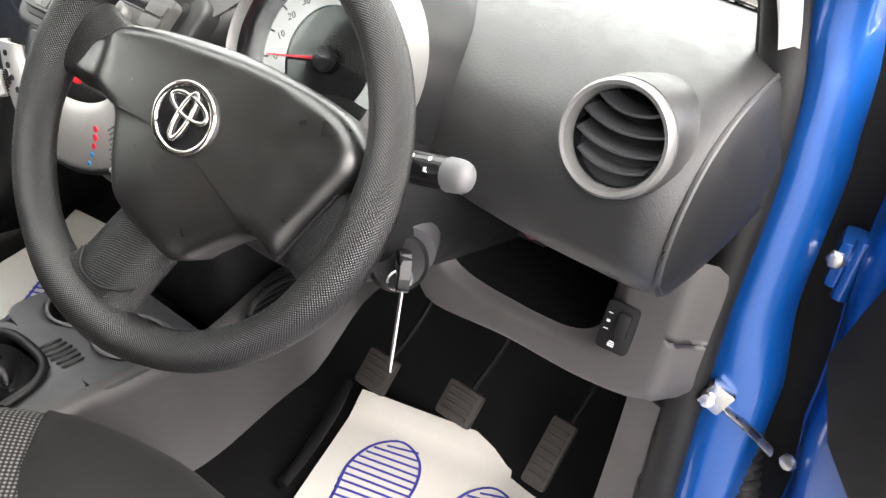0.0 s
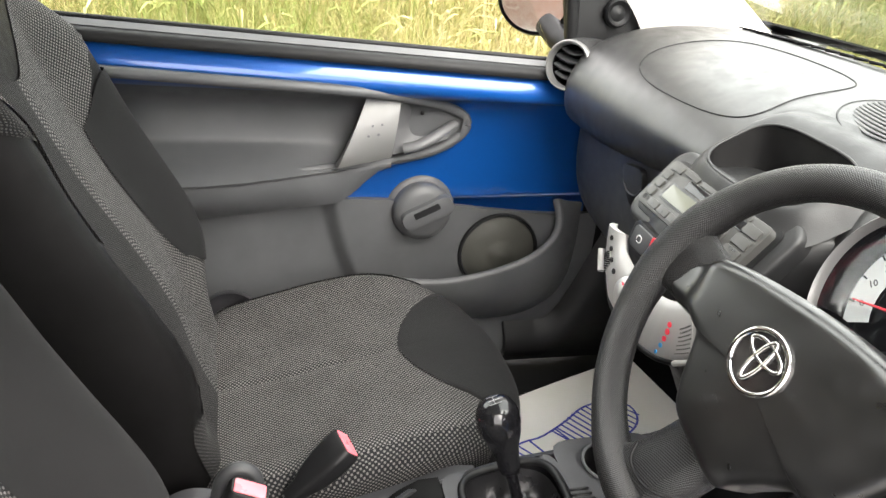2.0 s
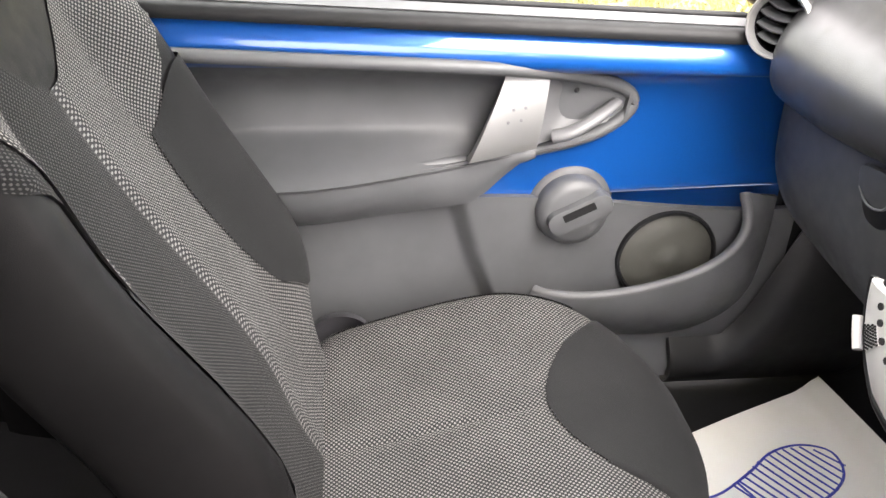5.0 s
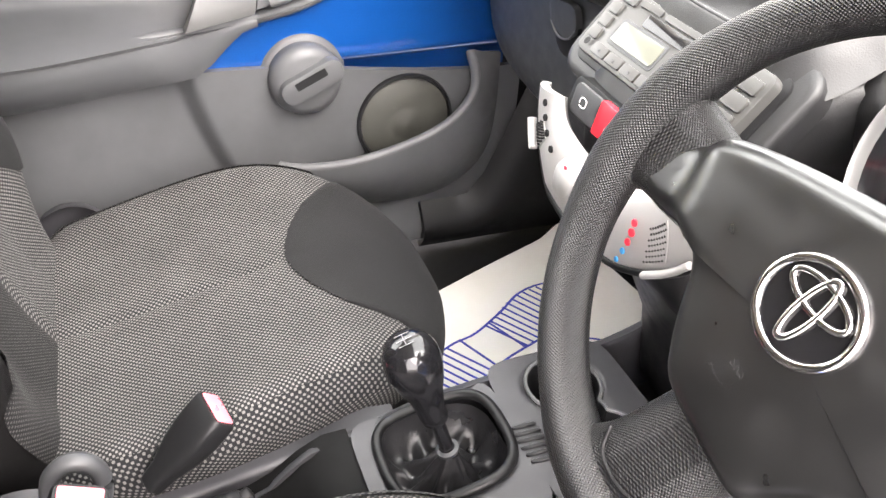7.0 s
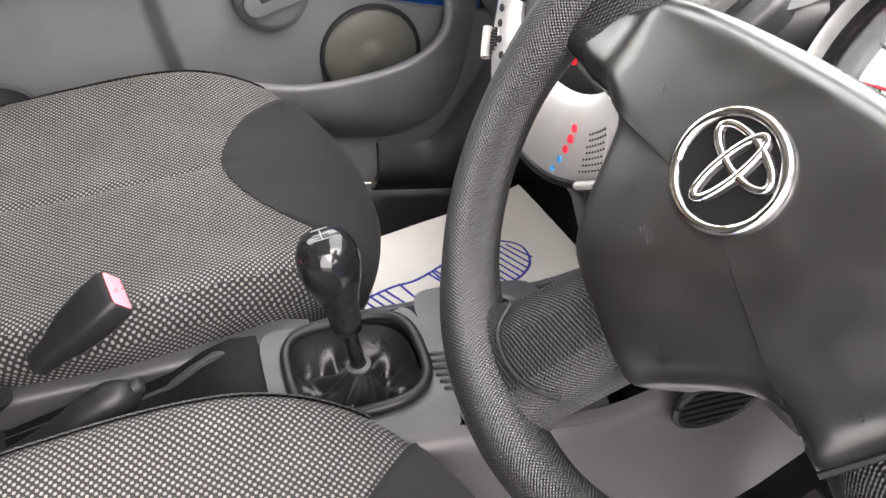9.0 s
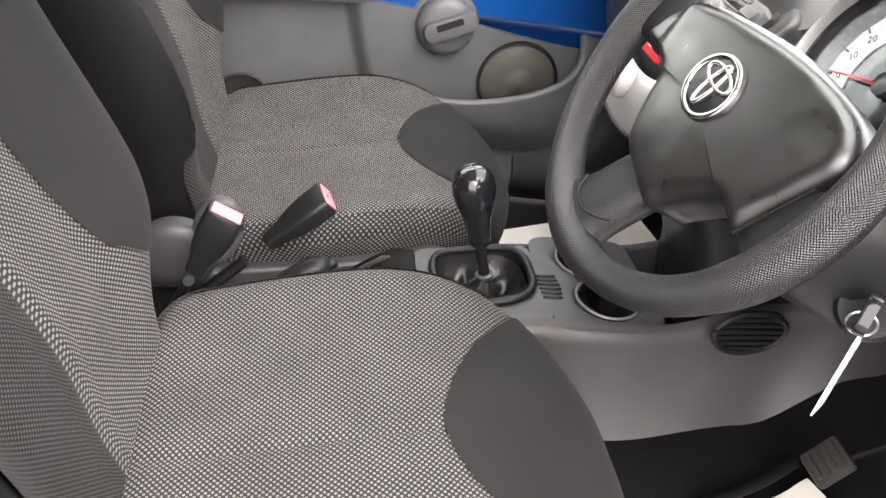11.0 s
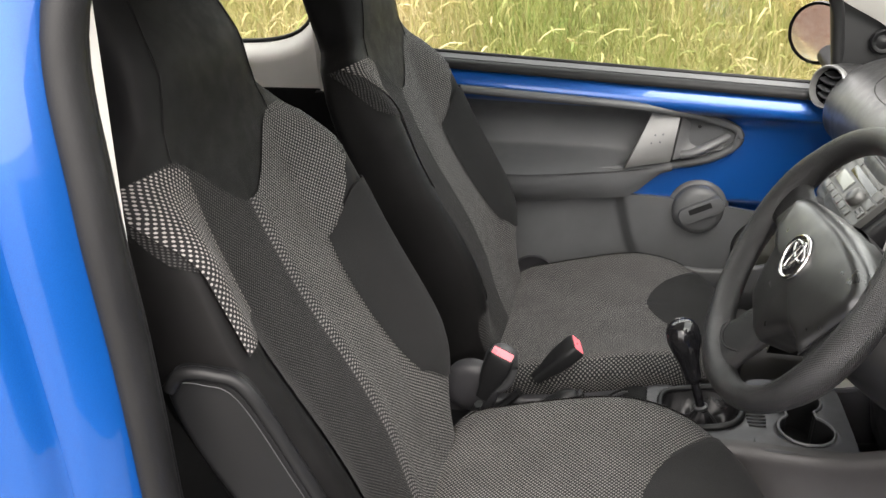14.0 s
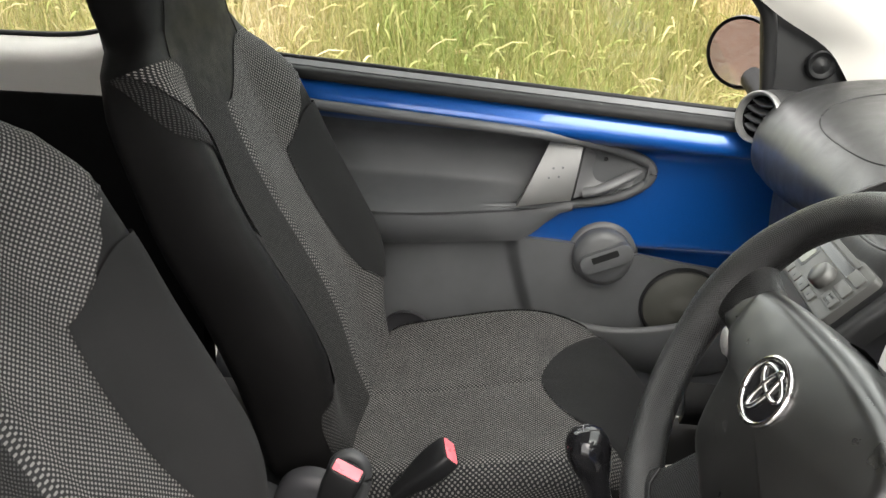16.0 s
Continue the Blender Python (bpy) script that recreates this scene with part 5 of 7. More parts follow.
def build_lower_panels(d):
    # glovebox front
    def gshape(x, y, z, u, v):
        e = abs(2 * u - 1) ** 6
        return x + 0.03 * e, y, z + 0.05 * smoothstep(0.35, 0.65, y) * v * v * 0.6
    panel_strip(d, "glovebox_lid", "dark grey glovebox lid", M_DGREY, 0.11, 0.655, [(0.70, 0.83), (0.690, 0.76), (0.700, 0.66), (0.745, 0.585), (0.84, 0.55)], 30, 0.012, gshape)
    gm = frame_of((0.688, 0.362, 0.764), (-1, 0, -0.1), (0, 0.16, 1))
    cup = spline([(-0.030, 0.012, 0), (-0.028, -0.016, 0), (-0.016, -0.032, 0), (0.004, -0.036, 0), (0.022, -0.030, 0), (0.031, -0.014, 0), (0.031, 0.012, 0), (0.0, 0.014, 0)], 40, True)
    part("handle_recess", slab([(p.x, p.y) for p in cup], gm @ pose(0, 0, -0.004), 0.0055, 0.001), M_BLACK, d, "dark finger recess")
    flap = spline([(-0.031, 0.030, 0), (0.0, 0.034, 0), (0.031, 0.030, 0), (0.033, 0.004, 0), (0.018, -0.008, 0), (0.0, -0.011, 0), (-0.018, -0.006, 0), (-0.032, 0.006, 0)], 40, True)
    gh = part("glovebox_handle", slab([(p.x, p.y) for p in flap], gm @ pose(0, 0, -0.004), 0.009, 0.003), M_DGREY, d, "dark grey glovebox handle flap")
    part("handle_edge", tube(spline([gm @ Vector(p) for p in ((-0.031, 0.005, 0.004), (-0.017, -0.007, 0.006), (0.0, -0.011, 0.007), (0.018, -0.008, 0.006), (0.032, 0.004, 0.004))], 20), 0.0016, 6), M_GREY, gh)
    # driver's lower panel with an open pocket
    def drv(u, v):
        a = 2 * math.pi * u
        c, s = math.cos(a), math.sin(a)
        k = (abs(c) ** 3.5 + abs(s) ** 3.5) ** (-1 / 3.5)
        iy, iz = -0.425 + 0.098 * c * k, 0.745 + 0.066 * s * k
        k2 = (abs(c) ** 9 + abs(s) ** 9) ** (-1 / 9)
        oy, oz = -0.458 + 0.155 * c * k2, 0.725 + 0.095 * s * k2
        oz += -0.02 * smoothstep(-0.45, -0.30, oy) * (1 if s < 0 else 0) + 0.012 * smoothstep(-0.5, -0.63, oy) * (1 if s < 0 else 0)
        y, z = lerp(iy, oy, v), lerp(iz, oz, v)
        roll = 0.03 * smoothstep(0.75, 1.0, v) * smoothstep(0.70, 0.63, z)
        x = 0.728 + 0.22 * (0.74 - z) * (0.2 if z > 0.74 else 0.35) + roll + 0.014 * (1 - smoothstep(0.0, 0.18, v)) + 0.03 * smoothstep(-0.585, -0.615, y)
        return (x, y, z)
    part("lower_panel", grid(drv, 72, 14, 0.0, True), M_WARMGREY, d, "warm grey lower panel with an open pocket")
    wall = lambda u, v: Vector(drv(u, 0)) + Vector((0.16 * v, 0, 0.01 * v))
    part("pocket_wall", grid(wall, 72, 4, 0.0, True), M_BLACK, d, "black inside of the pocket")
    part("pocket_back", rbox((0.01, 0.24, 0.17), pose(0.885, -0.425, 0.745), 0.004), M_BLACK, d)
    part("pocket_ledge", rbox((0.03, 0.20, 0.018), pose(0.745, -0.42, 0.795), 0.006), M_WARMGREY, d)
    rb = part("red_switch_plate", slab(round_rect(0.032, 0.026, 0.004), frame_of((0.728, -0.437, 0.778), (-1, -0.1, 0.1)), 0.006, 0.002), M_BLACK, d)
    part("red_switch", revolve([(0.0, 0.004), (0.007, 0.004), (0.009, 0.001), (0.0095, -0.001)], (0.7215, -0.4365, 0.778), (-1, -0.1, 0.1), 20), plastic("dull_red", (0.25, 0.02, 0.03), 0.4, 600, 0), rb)
    sw = part("headlamp_level_switch", slab(round_rect(0.031, 0.049, 0.005), frame_of((0.727, -0.541, 0.724), (-1, -0.12, 0.18)), 0.007, 0.002), M_BLACK, d, "black headlamp levelling switch")
    fm = frame_of((0.7192, -0.5425, 0.726), (-1, -0.12, 0.18))
    part("thumb_wheel", rbox((0.012, 0.026, 0.008), fm @ pose(0.004, 0.004, 0.001), 0.003), M_RUBBER, sw)
    for k, (x, y, w, h) in enumerate(((-0.010, 0.012, 0.004, 0.0009), (-0.010, 0.004, 0.003, 0.0025), (-0.010, -0.004, 0.004, 0.0009), (-0.001, -0.0185, 0.006, 0.0008), (-0.001, -0.0165, 0.006, 0.0008), (-0.001, -0.0145, 0.005, 0.0008))):
        part("mark", rbox((w, h, 0.0006), fm @ pose(x, y, 0.0008), 0), M_PRINTW, sw)
    # dark underside
    part("underside", rbox((0.36, 1.17, 0.012), pose(0.95, 0.03, 0.80), 0.004), M_BLACK, d)


def build_centre_stack():
    s = thing("centre_stack", "dark grey centre console pod with radio and heater controls", "centre console")
    seat_at = Vector((0.011, 0.006, 0.004))
    prof = [(0.700, 0.545, 0.070), (0.74, 0.532, 0.088), (0.78, 0.527, 0.100), (0.82, 0.528, 0.110), (0.843, 0.534, 0.116), (0.87, 0.556, 0.122), (0.895, 0.580, 0.126), (0.903, 0.60, 0.122)]
    rings = []
    for z, x, hw in prof:
        ring = []
        for k in range(48):
            a = 2 * math.pi * k / 48
            c, sn = math.cos(a), math.sin(a)
            kk = (abs(c) ** 3.4 + abs(sn) ** 3.4) ** (-1 / 3.4)
            depth = 0.12
            px = x + depth - depth * c * kk
            ring.append(Vector((px, 0.0 + hw * sn * kk, z)))
        rings.append(ring)
    part("pod", loft(rings), M_POD, s, "dark grey moulded pod")
    # storage tray above the radio: an open bowl in the top of the pod
    tray_c, slope = Vector((0.636, -0.004, 0.938)), Vector((0.0485, 0, 0.0225))
    def tray_edge(t):
        cs, sn = math.cos(t), math.sin(t)
        k = (abs(cs) ** 3.4 + abs(sn) ** 3.4) ** (-1 / 3.4)
        return tray_c + slope * (-cs * k) + Vector((0, 0.086 * sn * k * (1 - 0.03 * cs), 0))
    def bowl(u, v):
        e = tray_edge(2 * math.pi * u)
        floor_z = 0.893
        if v < 0.55:
            t = v / 0.55
            p = e.lerp(tray_c + (e - tray_c) * 0.80, t ** 1.6)
            return (p.x, p.y, lerp(e.z, floor_z + 0.004 * (1 - t), smoothstep(0, 1, t) ** 0.8))
        t = (v - 0.55) / 0.45
        p = (tray_c + (e - tray_c) * 0.80).lerp(tray_c, t)
        return (p.x, p.y, floor_z)
    part("tray", grid(bowl, 64, 20, 0, True), M_BACKCLOTH, s, "dark open storage tray")
    def pod_top(u, v):
        t = 2 * math.pi * u
        e = tray_edge(t)
        ahead = smoothstep(-0.7, 0.7, -math.cos(t))
        wide = tray_c + (e - tray_c) * 1.34
        front = Vector((min(wide.x, 0.590 + 0.05 * ahead), wide.y, 0.889))
        back = Vector((wide.x + 0.050, wide.y * 1.05, 0))
        back.z = dash_top_z(back.x, back.y) - 0.002
        q = front.lerp(back, ahead)
        p = e.lerp(q, v)
        return (p.x, p.y, p.z + 0.008 * math.sin(math.pi * min(1, v * 1.3)) * (1 - v))
    part("pod_top", grid(pod_top, 64, 12, 0, True), M_POD, s, "dark grey rounded top of the pod")
    part("tray_lip", tube([tray_edge(2 * math.pi * k / 72) for k in range(73)], 0.0020, 8, cap=False), M_POD, s, "rounded lip of the open tray")
    # radio
    r = thing("car_radio", "silver single-slot car radio with a grey-green display", "car radio")
    rn, ru = Vector((-0.75, 0, 0.66)).normalized(), Vector((0.66, 0, 0.75)).normalized()
    rm = frame_of((0.566, 0.004, 0.872), rn, ru)
    part("bezel", slab(round_rect(0.244, 0.108, 0.024), rm @ pose(0, 0.002, -0.024), 0.022, 0.008, 3), M_POD, s, "dark grey surround of the radio")
    part("surround", slab(round_rect(0.212, 0.078, 0.012), rm @ pose(0, 0, -0.014), 0.0145, 0.002), M_BLACK, r)
    f = part("fascia", slab(round_rect(0.200, 0.066, 0.008), rm @ pose(0, 0, -0.010), 0.020, 0.003), M_RADIO, r, "worn silver fascia")
    def onr(name, x, y, w, h, z, mat, t=0.003, rad=0.002, parent=None, label=""):
        return part(name, slab(round_rect(w, h, rad), rm @ pose(-x, y, z), t, min(0.0012, t * 0.4)), mat, parent or f, label)
    onr("disc_slot", -0.012, 0.0165, 0.118, 0.011, 0.0102, M_GLOSSBLACK, 0.0010)
    onr("display", 0.036, -0.003, 0.060, 0.019, 0.0102, M_DISPLAY, 0.0012, 0.003, None, "grey-green display")
    onr("display_frame", 0.036, -0.003, 0.066, 0.025, 0.0098, M_DGREY, 0.0008, 0.004)
    onr("top_key", 0.080, 0.025, 0.022, 0.010, 0.0102, M_RADIO, 0.002)
    onr("eject_key", 0.05, 0.0268, 0.03, 0.006, 0.0102, M_RADIO, 0.0016)
    onr("long_key", -0.02, 0.0268, 0.10, 0.006, 0.0102, M_RADIO, 0.0016)
    for k in range(3):
        onr("side_key", 0.087, 0.012 - 0.013 * k, 0.014, 0.011, 0.0102, M_RADIO, 0.0022)
        onr("right_key", -0.082, 0.018 - 0.015 * k, 0.026, 0.012, 0.0102, M_RADIO, 0.0022)
    tk = rm @ pose(0.082, -0.012, 0.0126)
    part("lettering", words("TUNE", 0.0048, tk @ pose(0, 0.003, 0), 0.0002), M_DGREY, f)
    part("lettering", words("TRACK", 0.0048, tk @ pose(0, -0.003, 0), 0.0002), M_DGREY, f)
    for k in range(6):
        onr("preset_key", 0.066 - 0.0235 * k, -0.0245, 0.0215, 0.010, 0.0102, M_RADIO, 0.002)
        part("key_mark", rbox((0.003, 0.003, 0.0004), rm @ pose(-0.066 + 0.0235 * k, -0.0255, 0.0124), 0), M_DGREY, f)
    part("volume_knob", revolve([(0.013, 0.0), (0.0125, 0.010), (0.010, 0.012), (0.0, 0.012)], rm @ Vector((0.045, -0.004, 0.010)), rn, 26), M_RADIO, f)
    part("jack_hole", revolve([(0.0035, 0.0006), (0.002, 0.0008), (0.0, 0.0004)], rm @ Vector((-0.086, -0.024, 0.0122)), rn, 14), M_RUBBER, f)
    # switch row
    hn = Vector((-1, 0, 0.25)).normalized()
    hm = frame_of((0.524, 0.0, 0.824), hn, (0.25, 0, 1))
    row = thing("switch_row", "black switch row with a red hazard light button", "switch panel")
    part("bezel", slab(round_rect(0.150, 0.034, 0.009), hm @ pose(0, 0, -0.010), 0.012, 0.003), M_BLACK, row)
    part("demister_button", slab(round_rect(0.042, 0.027, 0.006), hm @ pose(-0.045, 0, -0.004), 0.009, 0.002), M_DGREY, row)
    part("hazard_button", slab(round_rect(0.052, 0.030, 0.003), hm @ pose(0.002, 0, -0.004), 0.011, 0.002), M_REDBTN, row, "red hazard light button")
    part("blank_button", slab(round_rect(0.042, 0.027, 0.006), hm @ pose(0.050, 0, -0.004), 0.009, 0.002), M_DGREY, row)
    part("recirculation_mark", tube(spline([hm @ Vector((0.050 + 0.006 * math.cos(t), 0.006 * math.sin(t), 0.0055)) for t in (0.6 + 0.55 * k for k in range(9))], 20), 0.0009, 6), M_PRINTW, row)
    tri = []
    for k in range(3):
        a, b2 = radians(90 + 120 * k), radians(210 + 120 * k)
        p0, p1 = Vector((0.009 * math.cos(a), 0.009 * math.sin(a), 0.0075)), Vector((0.009 * math.cos(b2), 0.009 * math.sin(b2), 0.0075))
        tri.append(tube([hm @ (p0 + Vector((0.002, 0, 0))), hm @ (p1 + Vector((0.002, 0, 0)))], 0.0011, 6))
    part("warning_triangle", join(*tri), M_PRINTW, row)
    part("screen_mark", tube(spline([hm @ Vector((-0.048 + dx, dy, 0.0055)) for dx, dy in ((-0.004, -0.003), (0.004, -0.003), (0.004, 0.0035), (-0.004, 0.0035))], 16, True), 0.0005, 6, cap=False), M_PRINTW, row)
    h = build_heater()
    for ob in (s, r, row, h):
        ob.location = seat_at


def build_heater():
    h = thing("heater_controls", "white horseshoe heater panel with perforated sliders and red and blue dots", "heater panel")
    n = Vector((-1, 0, 0.12)).normalized()
    up = Vector((0.12, 0, 1)).normalized()
    side = Vector((0, 1, 0))
    c = Vector((0.517, 0.003, 0.822))

    def on(k, a, out=0.0):
        """A point of the shallow horseshoe: k 0 inner to 1 outer edge, angle a from straight down, plus towards the passenger."""
        A, B = lerp(0.078, 0.140, k), lerp(0.030, 0.098, k)
        q = A * math.sin(a)
        return c + side * q - up * (B * math.cos(a)) + n * (out - 0.22 * max(0, abs(q) - 0.06))
    A0 = radians(80)
    band = lambda u, v: on(v, lerp(-A0, A0, u), 0.010 * math.sin(math.pi * v) ** 0.5)
    part("band", grid(band, 60, 12, 0.008), M_WHITE, h, "white curved heater band")
    part("band_edge", tube([on(1.03, lerp(-A0, A0, k / 40), -0.001) for k in range(41)], 0.004, 8), M_BLACK, h)
    kc = Vector((0.506, 0.009, 0.774))
    part("fan_knob", revolve([(0.021, 0.0), (0.0205, 0.014), (0.018, 0.019), (0.010, 0.021), (0.0, 0.021)], kc, n, 32), M_WHITE, h, "white round knob")
    part("knob_cap", revolve([(0.013, 0.0), (0.012, 0.0015), (0.0, 0.002)], kc + n * 0.0205, n, 24), M_WHITE, h)
    part("knob_pointer", rbox((0.003, 0.012, 0.001), frame_of(kc + n * 0.0212 + up * 0.009, n), 0), M_NEEDLE, h)
    def pad_at(s, u, v, out):
        a = lerp(lerp(56, 70, u), lerp(41, 53, u), v) if s < 0 else lerp(44, 58, u)
        k = lerp(0.46, 0.90, v)
        return on(k, s * radians(a), out + 0.010 * math.sin(math.pi * k) ** 0.5)
    for s in (1, -1):
        def mesh_pad(u, v, s=s):
            return pad_at(s, u, v, 0.0008)
        pad = part("perforated_slide", grid(mesh_pad, 16, 6, 0.001), M_WHITE, h)
        for i in range(7):
            for j in range(7):
                p = pad_at(s, 0.06 + 0.13 * i + 0.065 * (j % 2), 0.06 + 0.145 * j, 0.0016)
                part("hole", revolve([(0.0, 0.0004), (0.0010, 0.0004), (0.0012, -0.0006)], p, n, 8), M_RUBBER, pad)
        tip = [on(1.03 if s < 0 else 0.985, s * radians(a), 0.010) for a in ((42, 50, 58, 65) if s < 0 else (46, 52, 57, 61))]
        part("slide_tab", tube(tip, 0.0045, 10, 0.7), M_WHITE, h, "white slide tab")
    for k in range(5):
        p = on(lerp(0.40, 0.88, k / 4), -radians(lerp(46, 31, k / 4)), 0.0115)
        part("temperature_dot", revolve([(0.0, 0.0006), (0.0034 - 0.0004 * abs(k - 1), 0.0006), (0.0036 - 0.0004 * abs(k - 1), -0.0006)], p, n, 14), M_BLUEDOT if k > 2 else M_NEEDLE, h)
    for k in range(4):
        p = on(0.36, radians(34 + 12 * k), 0.0115)
        part("airflow_mark", revolve([(0.0, 0.0006), (0.0032, 0.0006), (0.0034, -0.0006)], p, n, 10), M_RUBBER, h)
    return h


def build_cluster():
    k = thing("instrument_cluster", "round speedometer pod with a white dial and red needle", "speedometer")
    c, ax = Vector((0.609, -0.264, 0.905)), Vector((-0.90, 0.0, 0.36)).normalized()
    d, a, b = axes_of(ax)
    part("pod", revolve([(0.02, -0.25), (0.075, -0.22), (0.108, -0.17), (0.117, -0.13), (0.117, -0.09), (0.112, -0.06), (0.104, -0.035), (0.096, -0.015), (0.088, 0.004)], c, ax, 60), M_BLACK, k, "black rounded pod")
    part("bezel", revolve([(0.096, -0.010), (0.095, -0.002), (0.091, 0.018), (0.088, 0.030), (0.0855, 0.033), (0.0835, 0.030), (0.0825, 0.018)], c, ax, 60), M_SILVER, k, "silver bezel")
    part("dish", revolve([(0.0832, 0.024), (0.078, 0.0), (0.073, -0.004)], c, ax, 60), M_GLOSSBLACK, k)
    part("dial_face", revolve([(0.0755, -0.003), (0.0, -0.003)], c, ax, 60), M_GLOSSBLACK, k)
    right, upv = Vector((0, -1, 0)), Vector((0.36, 0, 0.90)).normalized()
    pol = lambda r, t, o: c + ax * o + (right * math.sin(t) + upv * math.cos(t)) * r
    band = lambda u, v: pol(lerp(0.047, 0.073, v), radians(lerp(-122, 122, u)), -0.0015)
    part("number_band", grid(band, 48, 2), M_PRINTW, k, "white number band")
    fm = frame_of(c, ax, upv)
    for i in range(12):
        t = radians(-105 + 19 * i)
        part("tick", tube([pol(0.067, t, -0.0008), pol(0.0725, t, -0.0008)], 0.0010, 5), M_RUBBER, k)
        p = pol(0.0585, t, -0.0010)
        m = frame_of(p, ax, upv)
        part("number", words(str(10 * i), 0.0092, m @ pose(0, 0, 0, 0, 0, -math.degrees(t) * 0.55), 0.0002), M_RUBBER, k)
    part("needle", tube([pol(0.010, radians(-104), 0.004), pol(0.066, radians(-104), 0.003)], lambda q: 0.0016 - 0.0009 * q, 6), M_NEEDLE, k, "red needle at rest")
    part("needle_hub", revolve([(0.011, 0.0), (0.010, 0.006), (0.0, 0.008)], c + ax * 0.001, ax, 24), M_RUBBER, k)
    lens = part("glass", revolve([(0.0795, 0.020), (0.0, 0.024)], c, ax, 48), M_GLASS, k)
    lens.visible_shadow = False
    # silver shoulder between the pod and the radio
    def wing(u, v):
        t = radians(lerp(-118, -62, u))
        p = pol(0.098, t, 0.0)
        q = Vector((0.668 + 0.06 * u, -0.150 - 0.05 * u, lerp(0.865, 0.950, u)))
        return p.lerp(q, v) + ax * (0.012 * math.sin(math.pi * v))
    part("shoulder", grid(wing, 24, 12, 0.006), M_LEVER, k, "grey shoulder panel beside the pod")
    # column cover
    col = thing("column_cover", "grey plastic steering column cover", "steering column")
    path = spline([(0.490, -0.300, 0.842), (0.54, -0.302, 0.822), (0.62, -0.302, 0.796), (0.72, -0.30, 0.775), (0.86, -0.30, 0.75)], 20)
    part("cover", tube(path, lambda t: 0.052 + 0.042 * smoothstep(0, 0.5, t), 28, 0.9), M_BLACK, col)
    rings = []
    for z, x0, hw in ((0.704, 0.690, 0.070), (0.716, 0.664, 0.096), (0.745, 0.648, 0.113), (0.79, 0.640, 0.120), (0.84, 0.640, 0.118), (0.885, 0.648, 0.110), (0.92, 0.672, 0.100), (0.935, 0.70, 0.075)):
        ring = []
        for k in range(44):
            a = 2 * math.pi * k / 44
            kk = (abs(math.cos(a)) ** 3.6 + abs(math.sin(a)) ** 3.6) ** (-1 / 3.6)
            ring.append(Vector((x0 + 0.10 - 0.10 * math.cos(a) * kk, -0.274 + hw * math.sin(a) * kk, z)))
        rings.append(ring)
    part("shroud", loft(rings), M_BLACK, col, "black housing between column and speedometer")
    part("lock_boss", tube(spline([(0.63, -0.33, 0.785), (0.606, -0.362, 0.780), (0.588, -0.382, 0.775)], 10), lambda t: 0.052 - 0.018 * t, 24), M_CONSOLE, col)
    ka = Vector((-0.62, -0.62, 0.30)).normalized()
    kc = Vector((0.583, -0.388, 0.774))
    part("lock_ring", revolve([(0.027, -0.01), (0.026, 0.004), (0.022, 0.008), (0.014, 0.006), (0.0, 0.005)], kc, ka, 30), M_BLACK, col)
    key = thing("ignition_key", "black-headed key in the ignition with a white paper tag", "key")
    part("blade", rbox((0.003, 0.009, 0.02), frame_of(kc + ka * 0.012, ka), 0.001), M_STEEL, key)
    part("head", slab(round_rect(0.034, 0.030, 0.010), frame_of(kc + ka * 0.018, ka.cross(Vector((0, 0, 1))), ka) @ pose(0, 0.012, -0.005), 0.010, 0.003), M_GLOSSBLACK, key, "black key head")
    rc = kc + ka * 0.027 + Vector((0, 0, -0.010))
    part("split_ring", tube([rc + Vector((0.009 * math.cos(t), -0.006 * math.cos(t), 0.010 * math.sin(t))) for t in (2 * math.pi * i / 24 for i in range(25))], 0.0011, 6), M_STEEL, key)
    tm = frame_of(rc + Vector((0.004, 0.0, -0.047)), (0.62, -0.78, 0.0), (0.05, 0.06, 1))
    tag = part("paper_tag", slab(round_rect(0.030, 0.082, 0.004), tm, 0.0012, 0), M_PRINTW, key, "white paper key tag with faint writing")
    for j in range(6):
        part("writing_bar", rbox((0.016 - 0.003 * (j % 3), 0.0014, 0.0003), tm @ pose(0.002, 0.016 - 0.009 * j, 0.0014), 0), M_LEVER, tag)
    st = thing("wiper_stalk", "black column stalk with a grey tip and white symbols", "stalk")
    sp = spline([(0.560, -0.335, 0.858), (0.556, -0.37, 0.868), (0.551, -0.41, 0.881), (0.5487, -0.447, 0.8902)], 14)
    part("arm", tube(sp, lambda t: 0.0100 + 0.0028 * smoothstep(0.1, 0.6, t), 16), M_GLOSSBLACK, st)
    part("tip", tube(spline([(0.5487, -0.446, 0.890), (0.548, -0.453, 0.892), (0.547, -0.461, 0.894), (0.547, -0.466, 0.895)], 8), lambda t: 0.0128 * math.sqrt(max(0.02, 1 - t ** 3)), 18), M_GREY, st, "grey tip")
    for j in range(8):
        i, turn = 6 + 2 * (j // 2), radians(22 if j % 2 else 62)
        nd = Vector((-math.cos(turn), -0.10, math.sin(turn))).normalized()
        q = sp[i] + nd * 0.0128
        part("symbol", rbox((0.0055 - 0.0012 * (j % 3), 0.0032, 0.0006), frame_of(q, nd), 0), M_PRINTW, st)


build_dash()
round_vent((0.636, -0.523, 0.926), "round silver-ringed air vent at the driver's end of the dashboard")
round_vent((0.644, 0.580, 0.899), "round silver-ringed air vent at the passenger's end of the dashboard", (-0.80, -0.58, 0.15))
build_centre_stack()
build_cluster()


